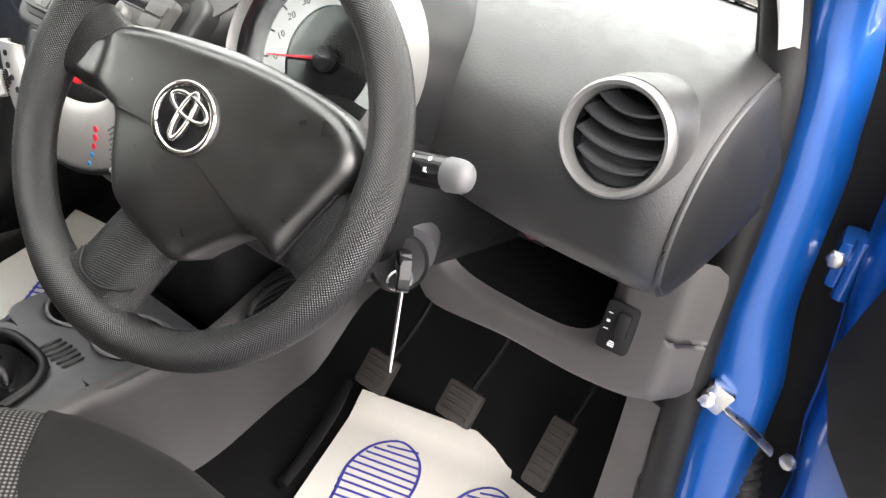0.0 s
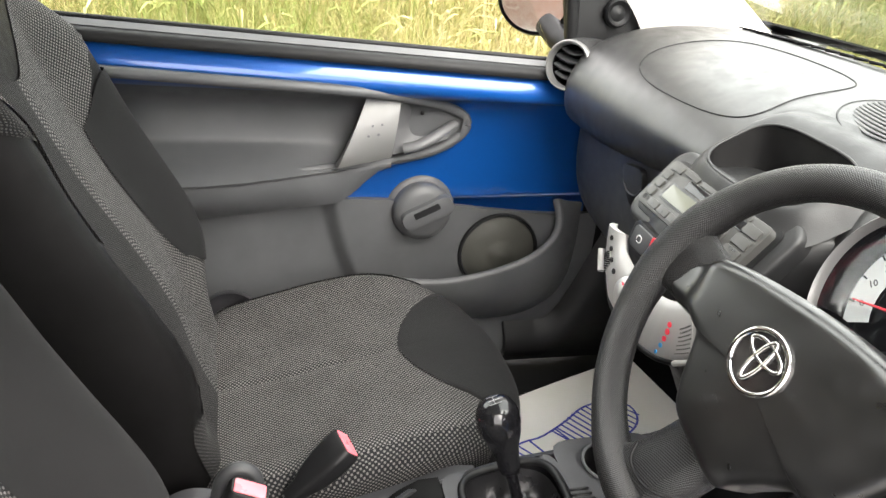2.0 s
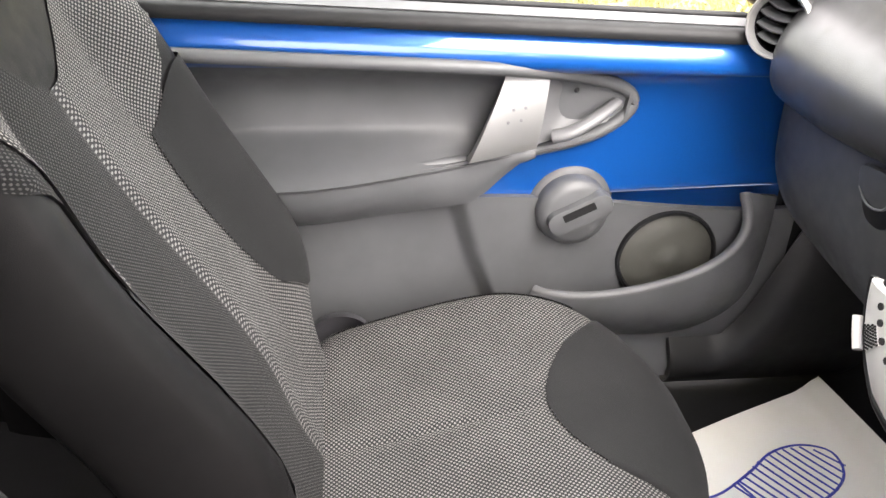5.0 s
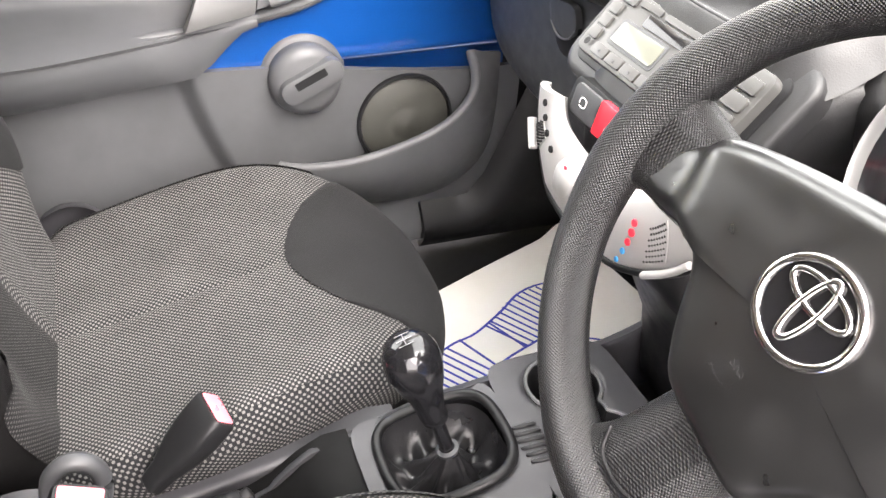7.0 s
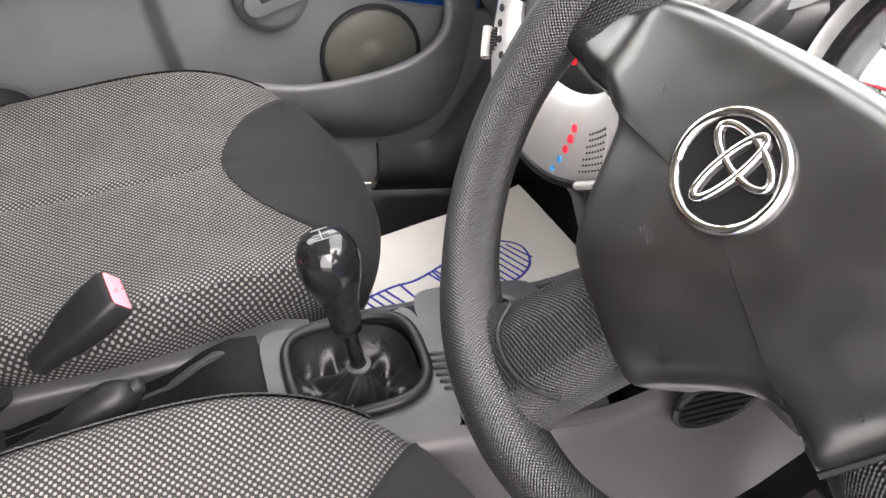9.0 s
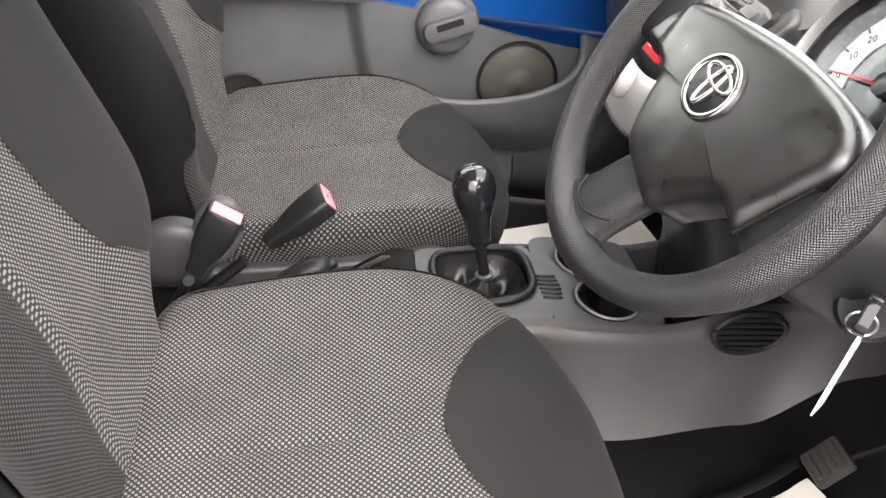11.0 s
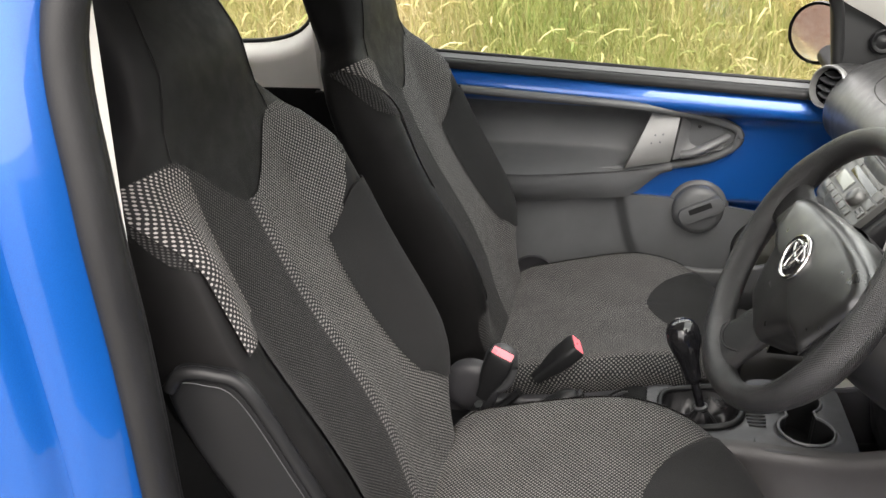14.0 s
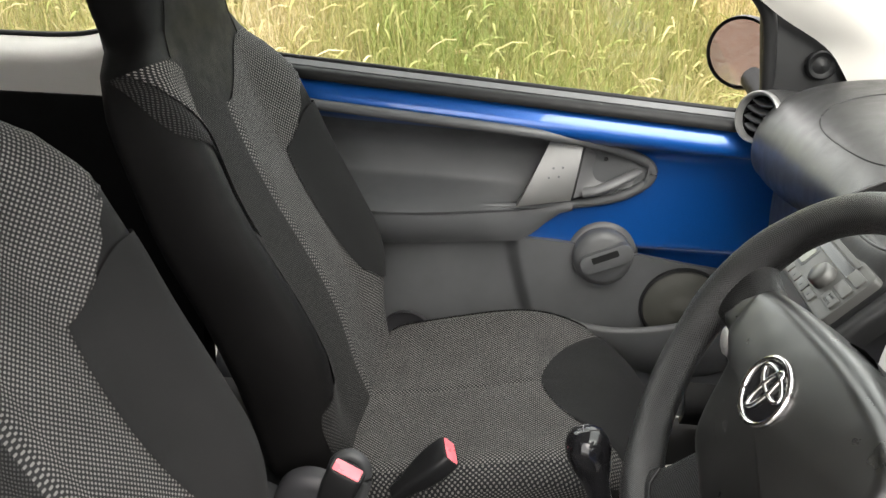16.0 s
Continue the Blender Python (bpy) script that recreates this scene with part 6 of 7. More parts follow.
# ---- steering wheel ----
def build_wheel():
    w = thing("steering_wheel", "black pipped three-spoke steering wheel, turned a little, with a chrome badge", "steering wheel")
    n = Vector((-0.8772, -0.0964, 0.4703)).normalized()
    X = Vector((0.1093, -0.9940, 0.0)).normalized()
    Y = n.cross(X).normalized()
    if Y.z < 0:
        Y = -Y
    c = Vector((0.4575, -0.2846, 0.8824))
    R = 0.1567
    turn = radians(-14)
    P = lambda x, y, z=0.0: c + X * x + Y * y + n * z
    spokes = (radians(166), radians(255.5), radians(-13))

    def thick(t):
        """Radius of the rim's section: fuller where the spokes run in."""
        swell = 0.0
        for a in spokes:
            d = (t - a + math.pi) % (2 * math.pi) - math.pi
            swell += math.exp(-(d / 0.36) ** 4)
        return 0.0150 + 0.0022 * min(1.0, swell)

    def rim(u, v):
        t, a = 2 * math.pi * u, 2 * math.pi * v
        r = thick(t)
        return P((R + r * math.cos(a)) * math.cos(t), (R + r * math.cos(a)) * math.sin(t), r * 1.12 * math.sin(a))
    verts, uvs, faces = [], [], []
    nu, nv = 160, 22
    for i in range(nu + 1):
        for j in range(nv + 1):
            verts.append(rim(i / nu, j / nv))
            uvs.append((i / nu * 2 * math.pi * R, j / nv * 2 * math.pi * 0.016))
    for i in range(nu):
        for j in range(nv):
            q = i * (nv + 1) + j
            faces.append((q, q + nv + 1, q + nv + 2, q + 1))
    part("rim", mesh_from(verts, faces, uvs), M_RIM, w, "black rim with fine raised pips")

    # airbag cover: a low dome that runs out into the upper spoke
    shield = [(-0.143, 0.018), (-0.133, 0.036), (-0.112, 0.048), (-0.086, 0.056), (-0.042, 0.0615), (0.024, 0.064), (0.078, 0.059), (0.112, 0.051), (0.131, 0.038), (0.140, 0.021), (0.132, 0.002), (0.118, -0.026),
              (0.104, -0.055), (0.089, -0.050), (0.072, -0.051), (0.054, -0.062), (0.036, -0.078), (0.020, -0.091), (-0.012, -0.083), (-0.044, -0.071), (-0.057, -0.054), (-0.065, -0.036), (-0.074, -0.012), (-0.088, -0.003), (-0.108, -0.002), (-0.128, -0.001), (-0.140, 0.006)]
    edge = spline([(x, y, 0) for x, y in shield], 162, True)
    rings = (0.0, 0.18, 0.34, 0.46, 0.54, 0.60, 0.66, 0.72, 0.78, 0.83, 0.88, 0.92, 0.955, 0.98, 1.0)
    last = len(rings) - 1
    crease = [(-0.085, -0.060), (-0.040, -0.072), (-0.012, -0.081), (0.012, -0.089), (0.055, -0.093), (0.07, -0.095)]
    hub = Vector((0.004, -0.008, 0))
    def dome(u, v):
        """Height falls with the distance from the outline, so that the waist has no crease."""
        e = edge[round(u * 162) % 162]
        row = round(v * (last + 2))
        if row > last:
            p = hub.lerp(e, 0.99 if row == last + 1 else 0.965)
            return P(p.x, p.y, -0.016 if row == last + 1 else -0.036)
        p = hub.lerp(e, rings[row])
        off = 0.0 if row == last else min((p - q).length for q in edge)
        z = 0.0166 - 0.0055 * rings[row] ** 2.4 - 0.0115 * (1 - min(1.0, off / 0.012)) ** 2.2
        z -= 0.009 * smoothstep(0.0, 0.016, table_at(crease, p.y) - p.x)
        return P(p.x, p.y, z + 0.003 * smoothstep(0.10, 0.15, p.x))
    part("airbag_cover", grid(dome, 162, last + 2, 0, True), M_COVER, w, "smooth black airbag cover running out into the spokes")

    def spoke(a, b, w0, w1, z0, z1, name, lab):
        """A pipped spoke from a to b, in the wheel's plane."""
        a, b = Vector((a[0], a[1], 0)), Vector((b[0], b[1], 0))
        d = (b - a).normalized()
        nn = Vector((-d.y, d.x, 0))
        def fn(u, v):
            t = 2 * math.pi * v
            half = lerp(w0, w1, u) + 0.016 * max(0, u - 0.55) ** 2 / 0.2
            sx = math.copysign(abs(math.cos(t)) ** 0.6, math.cos(t))
            q = a.lerp(b, u) + nn * (half * sx)
            return P(q.x, q.y, lerp(z0, z1, u) + 0.0115 * math.copysign(abs(math.sin(t)) ** 0.7, math.sin(t)))
        return part(name, grid(fn, 16, 32, 0, False, lambda u, v: (u * (b - a).length, v * 0.17)), M_RIM, w, lab)
    on_rim = lambda t: (R * math.cos(t), R * math.sin(t))
    spoke((0.098, -0.022), on_rim(spokes[2]), 0.031, 0.038, -0.012, -0.001, "spoke", "pipped skin over the spoke")
    low = spoke((-0.008, -0.066), on_rim(spokes[1]), 0.031, 0.034, -0.012, -0.001, "lower_spoke", "lower spoke in pipped skin")
    spoke((-0.10, 0.024), on_rim(spokes[0]), 0.028, 0.034, -0.012, -0.001, "spoke", "pipped skin under the upper spoke")
    # skin joints: the cut beside the right-hand spoke and the ridge round the lower panel
    cut = [P(lerp(0.131, 0.104, k / 10), lerp(0.001, -0.056, k / 10), lerp(0.0050, 0.0020, k / 10)) for k in range(11)]
    part("cover_joint", tube(cut, 0.0016, 6), M_RUBBER, w, "dark joint between cover and spoke skin")
    ridge = spline([(-0.056, -0.112, 0.006), (-0.049, -0.126, 0.0085), (-0.030, -0.1315, 0.0095), (-0.010, -0.128, 0.0095), (0.003, -0.121, 0.004)], 24)
    part("skin_ridge", tube([P(p.x, p.y, p.z) for p in ridge], 0.0012, 8), M_RUBBER, low, "raised seam of the spoke skin")
    part("hub", revolve([(0.05, -0.085), (0.06, -0.05), (0.066, -0.028)], c, n, 30), M_BLACK, w)

    # badge: chrome ovals, turned with the wheel
    bx, by, bz = 0.001, 0.0072, 0.0172
    ct, st = math.cos(turn), math.sin(turn)
    B = lambda x, y, z: P(bx + x * ct - y * st, by + x * st + y * ct, bz + z)
    oval = lambda cx, cy, rx, ry, z, m=48: [B(cx + rx * math.cos(t), cy + ry * math.sin(t), z) for t in (2 * math.pi * i / m for i in range(m + 1))]
    part("badge_base", grid(lambda u, v: B(0.0265 * v * math.cos(2 * math.pi * u), 0.0245 * v * math.sin(2 * math.pi * u), 0.0005), 40, 3, 0, True), M_GLOSSBLACK, w)
    part("badge_ring", tube(oval(0, 0, 0.0265, 0.0243, 0.0004), 0.0027, 8), M_CHROME, w, "chrome oval badge")
    part("badge_oval", tube(oval(0, 0.0085, 0.0185, 0.0072, 0.0012), 0.0019, 8), M_CHROME, w)
    part("badge_oval", tube(oval(0, 0.0012, 0.0054, 0.0185, 0.0014), 0.0019, 8), M_CHROME, w)
    lm = Matrix((X * ct + Y * st, Y * ct - X * st, n)).transposed().to_4x4()
    lm.translation = P(-0.012, -0.040, 0.0157)
    part("lettering", words("SRS", 0.0070, lm @ pose(0, 0.005, 0), 0.0004), M_PRINTG, w)
    part("lettering", words("AIRBAG", 0.0070, lm @ pose(0, -0.005, -0.0008), 0.0004), M_PRINTG, w)


build_wheel()


# ---- tunnel console, levers, buckles, floor things ----
def annulus(hole, outer, zf, n=72, steps=6):
    """A sheet between two closed outlines given as functions of the angle; zf(x, y) its height."""
    def fn(u, v):
        t = 2 * math.pi * u
        a, b = Vector(hole(t)), Vector(outer(t))
        p = a.lerp(b, v)
        dip = -0.004 * (1 - min(1.0, v / 0.12)) ** 2 if v < 0.12 else 0
        return (p.x, p.y, zf(p.x, p.y) + dip)
    return grid(fn, n, steps, 0, True)


def sup(cx, cy, rx, ry, p=4.0):
    def f(t):
        c, s = math.cos(t), math.sin(t)
        k = (abs(c) ** p + abs(s) ** p) ** (-1 / p)
        return (cx + rx * c * k, cy + ry * s * k, 0)
    return f


TUN_Z = lambda x, y: 0.492 + 0.022 * smoothstep(0.33, 0.50, x)


def build_console():
    c = thing("tunnel_console", "grey plastic tunnel console with two cup holders", "console")
    # sides: a long body with its top left open under the two plates
    def side(s):
        def fn(u, v):
            x = lerp(-0.32, 0.98, u)
            top = table_at([(-0.32, 0.36), (0.0, 0.38), (0.20, 0.44), (0.27, 0.485), (0.45, TUN_Z(0.45, 0)), (0.58, 0.512), (0.75, 0.55), (0.98, 0.72)], x)
            hw = table_at([(-0.32, 0.085), (0.2, 0.09), (0.42, 0.115), (0.55, 0.125), (0.75, 0.115), (0.98, 0.10)], x) - (table_at([(0.0, 0.02), (0.3, 0.038), (0.45, 0.045), (0.58, 0.045), (0.9, 0.015)], x) if s > 0 else 0)
            flare = table_at([(-0.32, 0.01), (0.3, 0.02), (0.6, 0.05), (0.98, 0.05)], x) * (0.15 if s > 0 else 1)
            zlow = table_at([(-0.32, 0.24), (0.3, 0.30), (0.5, 0.38), (0.72, 0.41), (0.85, 0.49), (0.98, 0.52)], x)
            if v < 0.12:
                t = v / 0.12
                return (x, s * (hw - 0.014 * (1 - t)), top - 0.012 * (1 - math.sqrt(max(0, 1 - (t) ** 2))))
            t = (v - 0.12) / 0.88
            return (x, s * (hw + flare * t ** 1.5), lerp(top - 0.012, zlow, t))
        return fn
    part("side_panel", grid(side(-1), 60, 22, 0.006), M_SIDE, c, "warm grey side panel with shade put into its colour")
    part("side_panel", grid(side(1), 60, 22, 0.006), M_CONSOLE, c)
    part("floor_of_tunnel", rbox((1.2, 0.20, 0.02), pose(0.25, 0, 0.39), 0.006), M_BLACK, c)
    # rear cover
    rear = lambda u, v: (lerp(-0.32, 0.306, u), lerp(-0.088, 0.062, v), table_at([(-0.32, 0.36), (0.0, 0.38), (0.20, 0.44), (0.285, 0.488)], lerp(-0.32, 0.306, u)) - 0.03 * math.exp(-((2 * v - 1) / 0.4) ** 2) * (1 - smoothstep(0.1, 0.285, lerp(-0.32, 0.306, u))))
    part("rear_cover", grid(rear, 24, 16, 0.006), M_REAR_SHADE, c)
    # gear plate and cup plate
    g_hole, g_out = sup(0.388, -0.002, 0.062, 0.058, 3.2), sup(0.383, -0.024, 0.078, 0.086, 8)
    part("gear_plate", annulus(g_hole, g_out, TUN_Z), M_CONSOLE, c)
    part("gear_frame", tube([Vector(g_hole(2 * math.pi * k / 60)) + Vector((0, 0, TUN_Z(g_hole(2 * math.pi * k / 60)[0], 0) + 0.002)) for k in range(61)], 0.0055, 10), M_BLACK, c, "raised frame round the gaiter")
    def cups(t):
        # two joined round wells
        best = 0
        d = Vector((math.cos(t), math.sin(t)))
        for cx, cy, r in ((0.0, 0.041, 0.040), (0.006, -0.041, 0.040), (0.004, 0.0, 0.022)):
            q = Vector((cx, cy))
            pr = q.dot(d)
            disc = pr * pr - (q.dot(q) - r * r)
            if disc >= 0:
                best = max(best, pr + math.sqrt(disc))
        return (0.532 + d.x * best, -0.018 + d.y * best, 0)
    part("cup_plate", annulus(cups, sup(0.532, -0.023, 0.072, 0.100, 8), TUN_Z, 96), M_CONSOLE, c)
    wall = lambda u, v: (lerp(cups(2 * math.pi * u)[0], 0.534, 0.10 * v), lerp(cups(2 * math.pi * u)[1], -0.018, 0.08 * v), TUN_Z(0.53, 0) - 0.003 - 0.075 * v)
    part("cup_well", grid(wall, 96, 6, 0, True), M_BLACK, c, "black cup holder wells")
    part("well_floor", rbox((0.10, 0.17, 0.004), pose(0.533, -0.018, 0.438), 0), M_BLACK, c)
    part("cup_lip", tube([Vector(cups(2 * math.pi * k / 96)) + Vector((0, 0, TUN_Z(0.53, 0) + 0.001)) for k in range(97)], 0.0022, 6), M_GREY, c)
    # anti-slip ribs between frame and wells
    for k in range(6):
        part("rib", rbox((0.030 - 0.002 * abs(k - 2.5), 0.0045, 0.003), pose(0.468, -0.058 + 0.0088 * k, TUN_Z(0.468, 0) + 0.001, 0, -8, -8), 0.0012, 1), M_BLACK, c)
    # round slatted outlet on the driver's side panel
    f = side(-1)
    outlet = lambda x, z: Vector((x, f((x + 0.32) / 1.30, 0.45)[1] - 0.009, z))
    ring = [outlet(0.692 + 0.048 * math.cos(t), 0.538 + 0.034 * math.sin(t) * (1 if math.sin(t) < 0 else 0.8)) for t in (2 * math.pi * k / 40 for k in range(41))]
    part("outlet_ring", tube(ring, 0.004, 6), M_BLACK, c)
    part("outlet_hole", grid(lambda u, v: outlet(0.692 + 0.048 * v * math.cos(2 * math.pi * u), 0.538 + 0.034 * v * math.sin(2 * math.pi * u)) + Vector((0, 0.003, 0)), 30, 2, 0, True), M_RUBBER, c)
    for k in range(7):
        q = (k - 3) / 3.6
        half = 0.046 * math.sqrt(1 - q * q)
        part("outlet_slat", tube([outlet(0.692 + half * (j / 3 - 1), 0.538 + 0.032 * q) for j in range(7)], 0.0026, 6), M_BLACK, c, "dark slat of the side outlet")
    # front foot of the stack
    part("stack_foot", loft([[Vector((x + 0.10 - 0.10 * math.cos(a) * k, hw * math.sin(a) * k, z)) for a, k in ((2 * math.pi * j / 32, (abs(math.cos(2 * math.pi * j / 32)) ** 4 + abs(math.sin(2 * math.pi * j / 32)) ** 4) ** -0.25) for j in range(32))]
                             for z, x, hw in ((0.46, 0.66, 0.10), (0.56, 0.64, 0.095), (0.64, 0.60, 0.09), (0.70, 0.55, 0.085), (0.74, 0.53, 0.08))]), M_BLACK, c)
    c.location = (0.012, 0.008, 0)


def build_levers():
    g = thing("gear_lever", "black gear lever with a worn glossy knob and leather gaiter", "gear lever")
    base, top = Vector((0.405, -0.004, 0.490)), Vector((0.355, 0.003, 0.657))
    d = (top - base).normalized()
    part("stick", tube([base - d * 0.03, base + d * 0.09], 0.0072, 12), M_GLOSSBLACK, g)
    part("collar", revolve([(0.009, 0.0), (0.0115, 0.003), (0.0115, 0.007), (0.008, 0.009)], base + d * 0.012, d, 18), M_DGREY, g)
    kp = [(0.0085, 0.062), (0.0125, 0.066), (0.014, 0.075), (0.0145, 0.088), (0.0175, 0.105), (0.0235, 0.125), (0.0265, 0.142), (0.0255, 0.156), (0.0205, 0.167), (0.011, 0.1725), (0.0, 0.1735)]
    kn = part("knob", revolve(kp, base, d, 30), M_GLOSSBLACK, g, "glossy black worn knob")
    fm = frame_of(base + d * 0.1738, d, (1, 0, 0))
    marks = [rbox((0.0009, 0.014, 0.0003), fm @ pose(0.007 * (k - 1), 0, 0.0), 0) for k in range(3)] + [rbox((0.015, 0.0009, 0.0003), fm, 0)]
    part("shift_pattern", join(*marks), M_LEVER, kn)
    hole = sup(0.400, 0.006, 0.061, 0.057, 3.2)
    def boot(u, v):
        t = 2 * math.pi * u
        e = Vector(hole(t)) + Vector((0, 0, TUN_Z(0.39, 0) - 0.004))
        q = base + d * 0.012 + Vector((math.cos(t), math.sin(t), 0)) * 0.009
        p = e.lerp(q, v)
        sag = -0.040 * math.sin(math.pi * v ** 0.8)
        fold = 0.006 * math.sin(7 * t + 5 * v) * math.sin(math.pi * v) + 0.004 * math.sin(13 * t - 9 * v) * math.sin(math.pi * v)
        return (p.x, p.y, p.z + sag + fold)
    part("gaiter", grid(boot, 72, 16, 0, True), M_LEATHER, g, "creased black leather gaiter")

    h = thing("handbrake", "black handbrake lever lying lowered between the seats", "handbrake")
    hp = spline([(-0.10, -0.018, 0.365), (-0.02, -0.012, 0.39), (0.06, -0.006, 0.418), (0.13, 0.002, 0.447), (0.165, 0.010, 0.468), (0.20, 0.019, 0.488)], 24)
    part("grip", tube(hp, lambda t: (0.011 + 0.008 * smoothstep(0.2, 0.8, t)) * math.sqrt(max(0.25, 1 - max(0.0, (t - 0.88) / 0.12) ** 2.5)), 16, 1.15), M_BLACK, h)
    part("button", revolve([(0.0075, -0.004), (0.0075, 0.006), (0.005, 0.008), (0.0, 0.0085)], (0.200, 0.019, 0.488), (1, 0.25, 0.55), 16), M_RUBBER, h)
    h.location = (0.006, -0.008, 0.010)

    # buckles
    for nm, root, tip, lab, face in (("belt_buckle", (0.0, 0.02, 0.37), (0.080, -0.004, 0.572), "black seat belt buckle with a faded red release, standing up", 0),
                                     ("belt_buckle", (0.02, 0.05, 0.38), (0.198, 0.069, 0.560), "black seat belt buckle with a faded red release, leaning forward", 1)):
        b = thing(nm, lab, "belt buckle", "seat belt buckles")
        root, tip = Vector(root), Vector(tip)
        d = (tip - root).normalized()
        m = frame_of(tip, d, (0, -1, 0.3) if not face else (-0.3, -0.2, 1))
        part("stalk", tube([root, root.lerp(tip, 0.45)], 0.011, 10, 0.6), M_BLACK, b)
        rings = []
        for z, hw, hd in ((0.0, 0.021, 0.013), (-0.004, 0.023, 0.015), (-0.03, 0.023, 0.0155), (-0.055, 0.020, 0.014), (-0.08, 0.013, 0.010), (-0.10, 0.011, 0.009)):
            rings.append([m @ Vector((hw * math.copysign(abs(math.cos(t)) ** 0.45, math.cos(t)), hd * math.copysign(abs(math.sin(t)) ** 0.45, math.sin(t)), z)) for t in (2 * math.pi * (k + 0.5) / 28 for k in range(28))])
        part("body", loft(rings), M_BLACK, b)
        part("release", rbox((0.037, 0.020, 0.010), m @ pose(0, 0.0, -0.003), 0.003, 2), M_PINK, b, "faded red release button")


def foot_outline(n=60):
    """Sole outline along x, heel at -0.14, toe at 0.15."""
    return spline([(-0.145, 0.0, 0), (-0.125, 0.034, 0), (-0.07, 0.037, 0), (-0.03, 0.030, 0), (0.03, 0.036, 0), (0.08, 0.045, 0), (0.125, 0.034, 0), (0.15, 0.004, 0),
                   (0.13, -0.03, 0), (0.08, -0.043, 0), (0.02, -0.036, 0), (-0.04, -0.031, 0), (-0.09, -0.037, 0), (-0.13, -0.03, 0)], n, True)


def build_mat(x0, x1, y0, y1, turn, feet, edge_in=0.0, foot_size=1.0):
    m = thing("paper_floor_mat", "cream paper floor mat printed with blue striped footprints", "floor mat", "paper floor mats")
    cx, cy = (x0 + x1) / 2, (y0 + y1) / 2
    base = pose(cx, cy, 0.236, 0, 0, turn)
    hx, hy = (x1 - x0) / 2, (y1 - y0) / 2
    def lift(x, y):
        return 0.004 * noise.noise((x * 7, y * 7, cx)) + 0.02 * smoothstep(0.75, 1.0, x / hx) ** 2 + 0.006
    def fn(u, v):
        x = lerp(-hx, hx, u)
        y = lerp(-hy, hy - edge_in * (1 - u) ** 1.2, v)
        return base @ Vector((x, y, lift(x, y)))
    sheet = part("sheet", grid(fn, 34, 26, 0.0012), M_PAPER, m)
    for fx, fy, ang in feet:
        fm = pose(fx, fy, 0, 0, 0, ang)
        on = lambda p: base @ (lambda q: Vector((q.x, q.y, lift(q.x, q.y) + 0.0012)))(fm @ Vector((p[0] * foot_size, p[1] * foot_size, 0)))
        edge = foot_outline()
        foot = part("footprint", tube([on((p.x, p.y)) for p in edge + edge[:1]], 0.0022, 4, 0.35, cap=False), M_INK, m, "blue printed shoe sole")
        ln = []
        for k in range(24):
            x = -0.125 + 0.27 * k / 23
            if -0.055 < x < 0.0:
                continue
            ys = [p.y for p in edge if abs(p.x - x) < 0.008]
            if ys:
                ln.append(tube([on((lerp(x, x - 0.012, j / 4), lerp(min(ys), max(ys), j / 4))) for j in range(5)], 0.0021, 4, 0.35))
        for x in (-0.055, 0.0):
            ys = [p.y for p in edge if abs(p.x - x) < 0.012]
            ln.append(tube([on((x, lerp(min(ys), max(ys), j / 4))) for j in range(5)], 0.0022, 4, 0.35))
        for stripe in ln:
            part("stripe", stripe, M_INK, foot)
    for k in range(3):
        part("print_line", rbox((0.05 - 0.012 * k, 0.006, 0.0004), base @ pose(-hx + 0.03 + 0.0, -0.05 + 0.06 * k, lift(-hx + 0.03, 0) + 0.0016, 0, 0, 90), 0), M_INK, m)


def build_pedals():
    for nm, x, y, z, w, h, lab in (("clutch_pedal", 0.865, -0.180, 0.365, 0.054, 0.056, "dusty black rubber clutch pedal"), ("brake_pedal", 0.880, -0.316, 0.385, 0.058, 0.052, "dusty black rubber brake pedal"),
                                   ("accelerator_pedal", 0.915, -0.447, 0.362, 0.038, 0.10, "dusty grey rubber accelerator pedal")):
        p = thing(nm, lab, "pedal", "pedals")
        m = frame_of((x, y, z), (-0.8, 0, 0.6), (0.6, 0, 0.8))
        pad = part("pad", rbox((w, h, 0.014), m, 0.006, 2), M_PEDAL, p)
        nr = 4 if nm != "accelerator_pedal" else 7
        for k in range(nr):
            part("tread", rbox((w * 0.72, h / nr * 0.45, 0.004), m @ pose(0, h * 0.8 * ((k + 0.5) / nr - 0.5), 0.008), 0.001, 1), M_PEDAL, pad)
        part("arm", tube(spline([(x + 0.010, y, z), (x + 0.10, y, z + 0.06), (x + 0.17, y, z + 0.20), (x + 0.19, y, z + 0.40)], 12), 0.0045, 8), M_RUBBER, p)
    r = thing("foot_rest", "black moulded foot rest bar on the carpet", "foot rest")
    part("bar", tube(spline([(0.70, -0.165, 0.245), (0.76, -0.15, 0.250), (0.84, -0.125, 0.26), (0.90, -0.10, 0.275)], 12), 0.009, 10, 0.7), M_RUBBER, r)


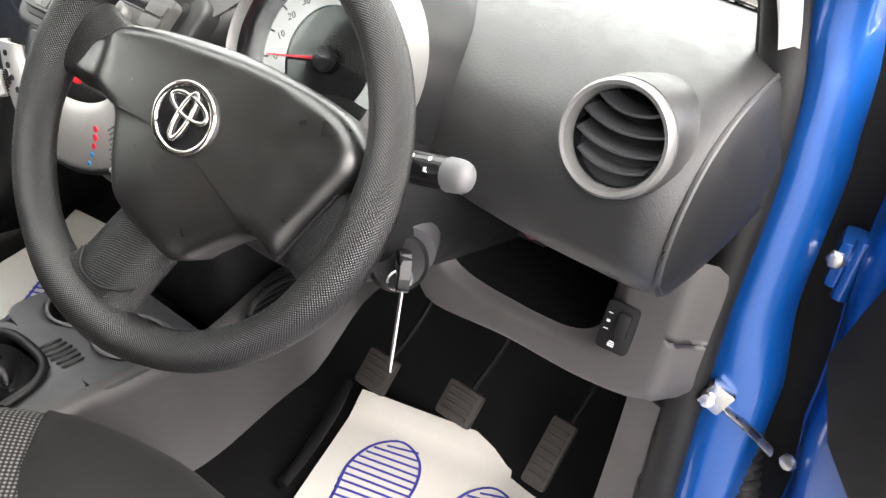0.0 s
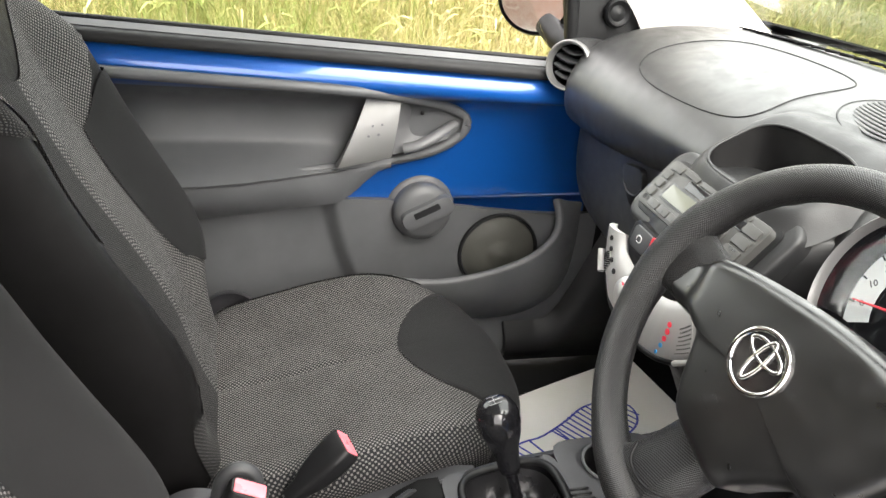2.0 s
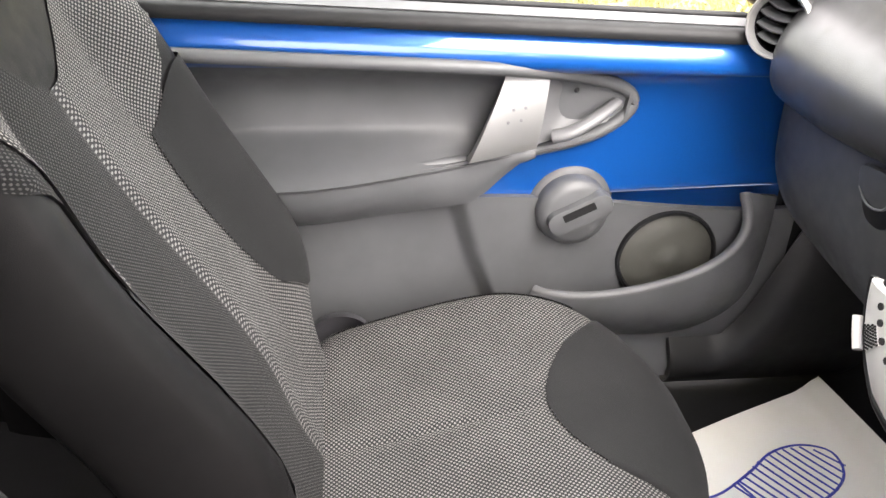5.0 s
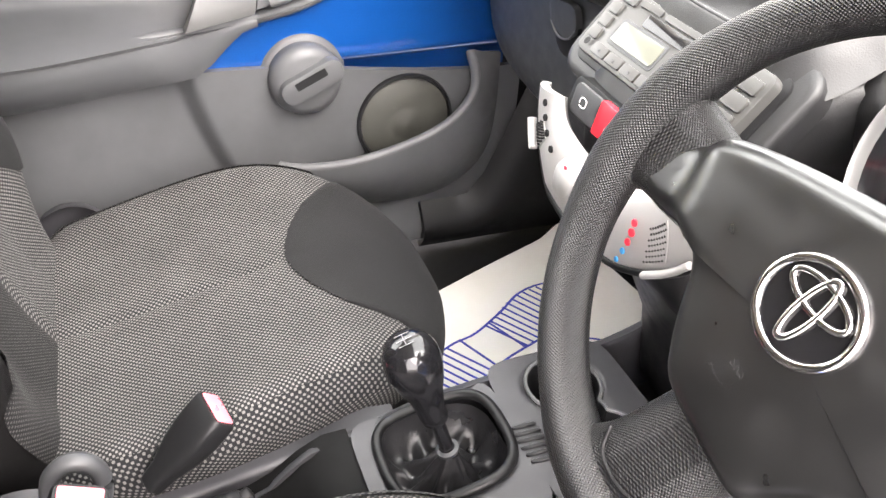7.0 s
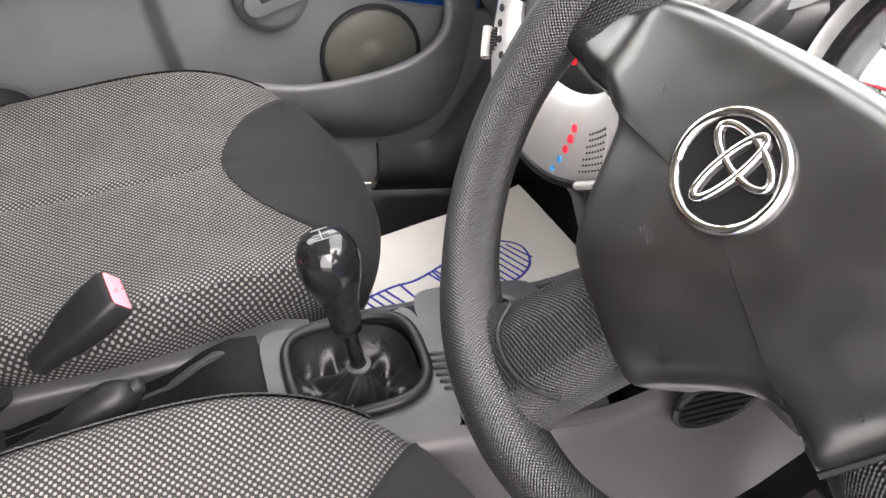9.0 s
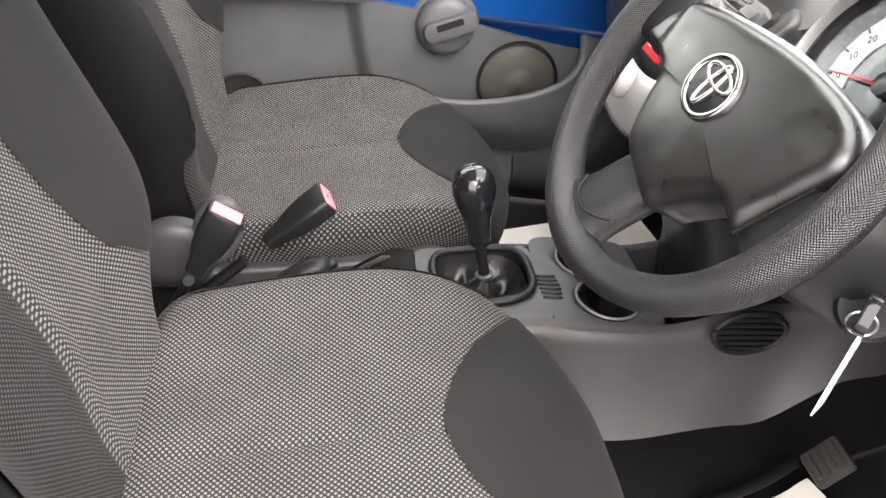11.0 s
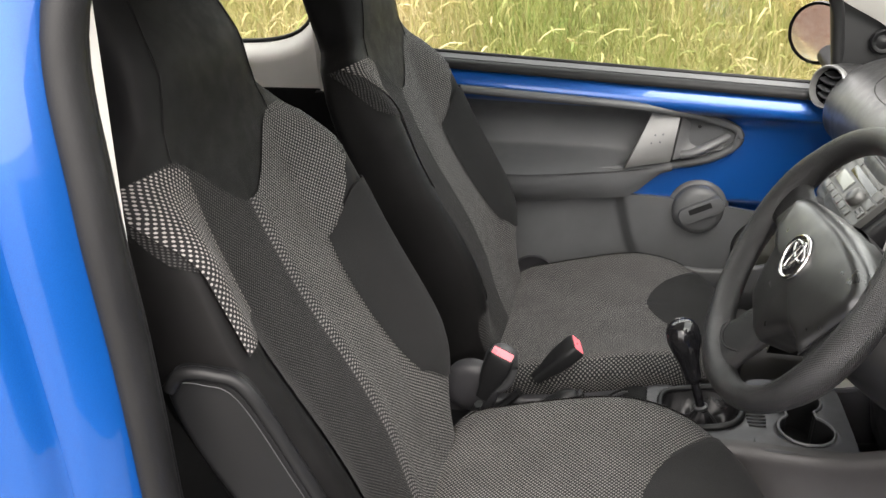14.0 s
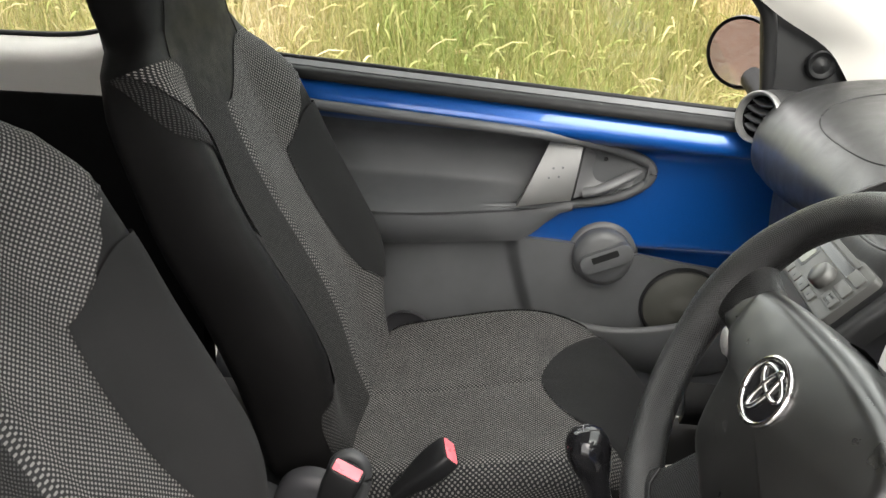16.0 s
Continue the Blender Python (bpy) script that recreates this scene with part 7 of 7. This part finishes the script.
def build_driver_door():
    d = thing("driver_door", "driver's door standing open, metallic blue with black trim", "car door")
    hinge = Vector((0.85, -0.685, 0))
    ang = radians(66)
    out = Vector((-math.cos(ang), -math.sin(ang), 0))
    nrm = Vector((-math.sin(ang), math.cos(ang), 0))
    P = lambda along, z, off=0.0: hinge + out * along + nrm * off + Vector((0, 0, z))
    start = lambda z: table_at([(0.27, 0.05), (0.55, 0.03), (0.65, 0.012), (0.85, -0.010), (1.0, -0.016)], z)
    def inner(u, v):
        z = lerp(0.27, 1.0, v)
        s0 = start(z)
        k = min(1.0, u / 0.12)
        return P(lerp(s0, 1.05, u ** 1.5), z, -0.03 * (1 - k) ** 2)
    part("inner_skin", grid(inner, 40, 24, 0.012), M_BLUE, d, "metallic blue inner skin")
    def edge(u, v):
        z = lerp(0.27, 1.0, v)
        return P(start(z) + 0.004 * u, z, -0.032 - 0.09 * u)
    part("hinge_edge", grid(edge, 6, 20, 0.006), M_BLUE, d)
    card = [(0.024, 0.735), (0.060, 0.660), (0.30, 0.46), (0.95, 0.40), (0.95, 0.90), (0.075, 0.90), (0.050, 0.86)]
    mm = Matrix((out, Vector((0, 0, 1)), out.cross(Vector((0, 0, 1))))).transposed().to_4x4()
    sgn = 1 if out.cross(Vector((0, 0, 1))).dot(nrm) > 0 else -1
    mm.translation = P(0, 0, 0.002)
    part("door_card", slab(card if sgn > 0 else card[::-1], mm @ pose(0, 0, 0 if sgn > 0 else -0.016), 0.016, 0.005), M_BLACK, d, "black plastic door card")
    part("window_channel", rbox((0.012, 0.02, 0.16), pose(0.80, -0.690, 0.985, 0, -18, -24), 0.003, 1), M_STEEL, d, "bare steel end of the window channel")
    part("belt_seal", tube([P(0.06, 1.0, 0.01), P(1.02, 1.0, 0.01)], 0.014, 8), M_RUBBER, d)
    for s0, z in ((0.006, 0.885), (0.018, 0.60)):
        part("skin_bolt", revolve([(0.009, 0.0), (0.008, 0.005), (0.0, 0.006)], P(s0 + 0.012, z, 0.0), nrm, 8), M_STEEL, d)
    s = thing("check_strap", "bare steel door check strap across the hinge gap", "check strap")
    a, b = Vector((0.798, -0.630, 0.654)), Vector((0.822, -0.694, 0.612))
    part("strap", tube([a, a.lerp(b, 0.5) + Vector((0, 0, 0.002)), b], 0.0085, 8, 0.4), M_STEEL, s)
    part("bracket", rbox((0.014, 0.026, 0.030), pose(0.796, -0.632, 0.658, 20, 0, 10), 0.004), M_STEEL, s)
    part("pin", revolve([(0.007, 0.0), (0.007, 0.006), (0.0, 0.007)], (0.789, -0.626, 0.655), (-1, -0.2, 0.2), 12), M_STEEL, s)
    w = thing("wiring_gaiter", "ribbed black rubber wiring gaiter between pillar and door", "gaiter")
    path = spline([(0.868, -0.665, 0.585), (0.86, -0.676, 0.55), (0.857, -0.690, 0.51), (0.855, -0.705, 0.46)], 60)
    part("bellows", tube(path, lambda t: 0.015 + 0.003 * math.sin(t * 11 * 2 * math.pi), 14), M_RUBBER, w)


build_console()
build_levers()
build_mat(0.383, 0.923, 0.098, 0.590, 8, [(0.023, 0.043, 17), (-0.014, -0.082, 9)], 0.12, 1.2)
build_mat(0.470, 0.998, -0.642, -0.192, 18.3, [(0.03, 0.142, -6), (0.01, -0.022, -3)], 0.0, 1.17)
build_pedals()
build_driver_door()
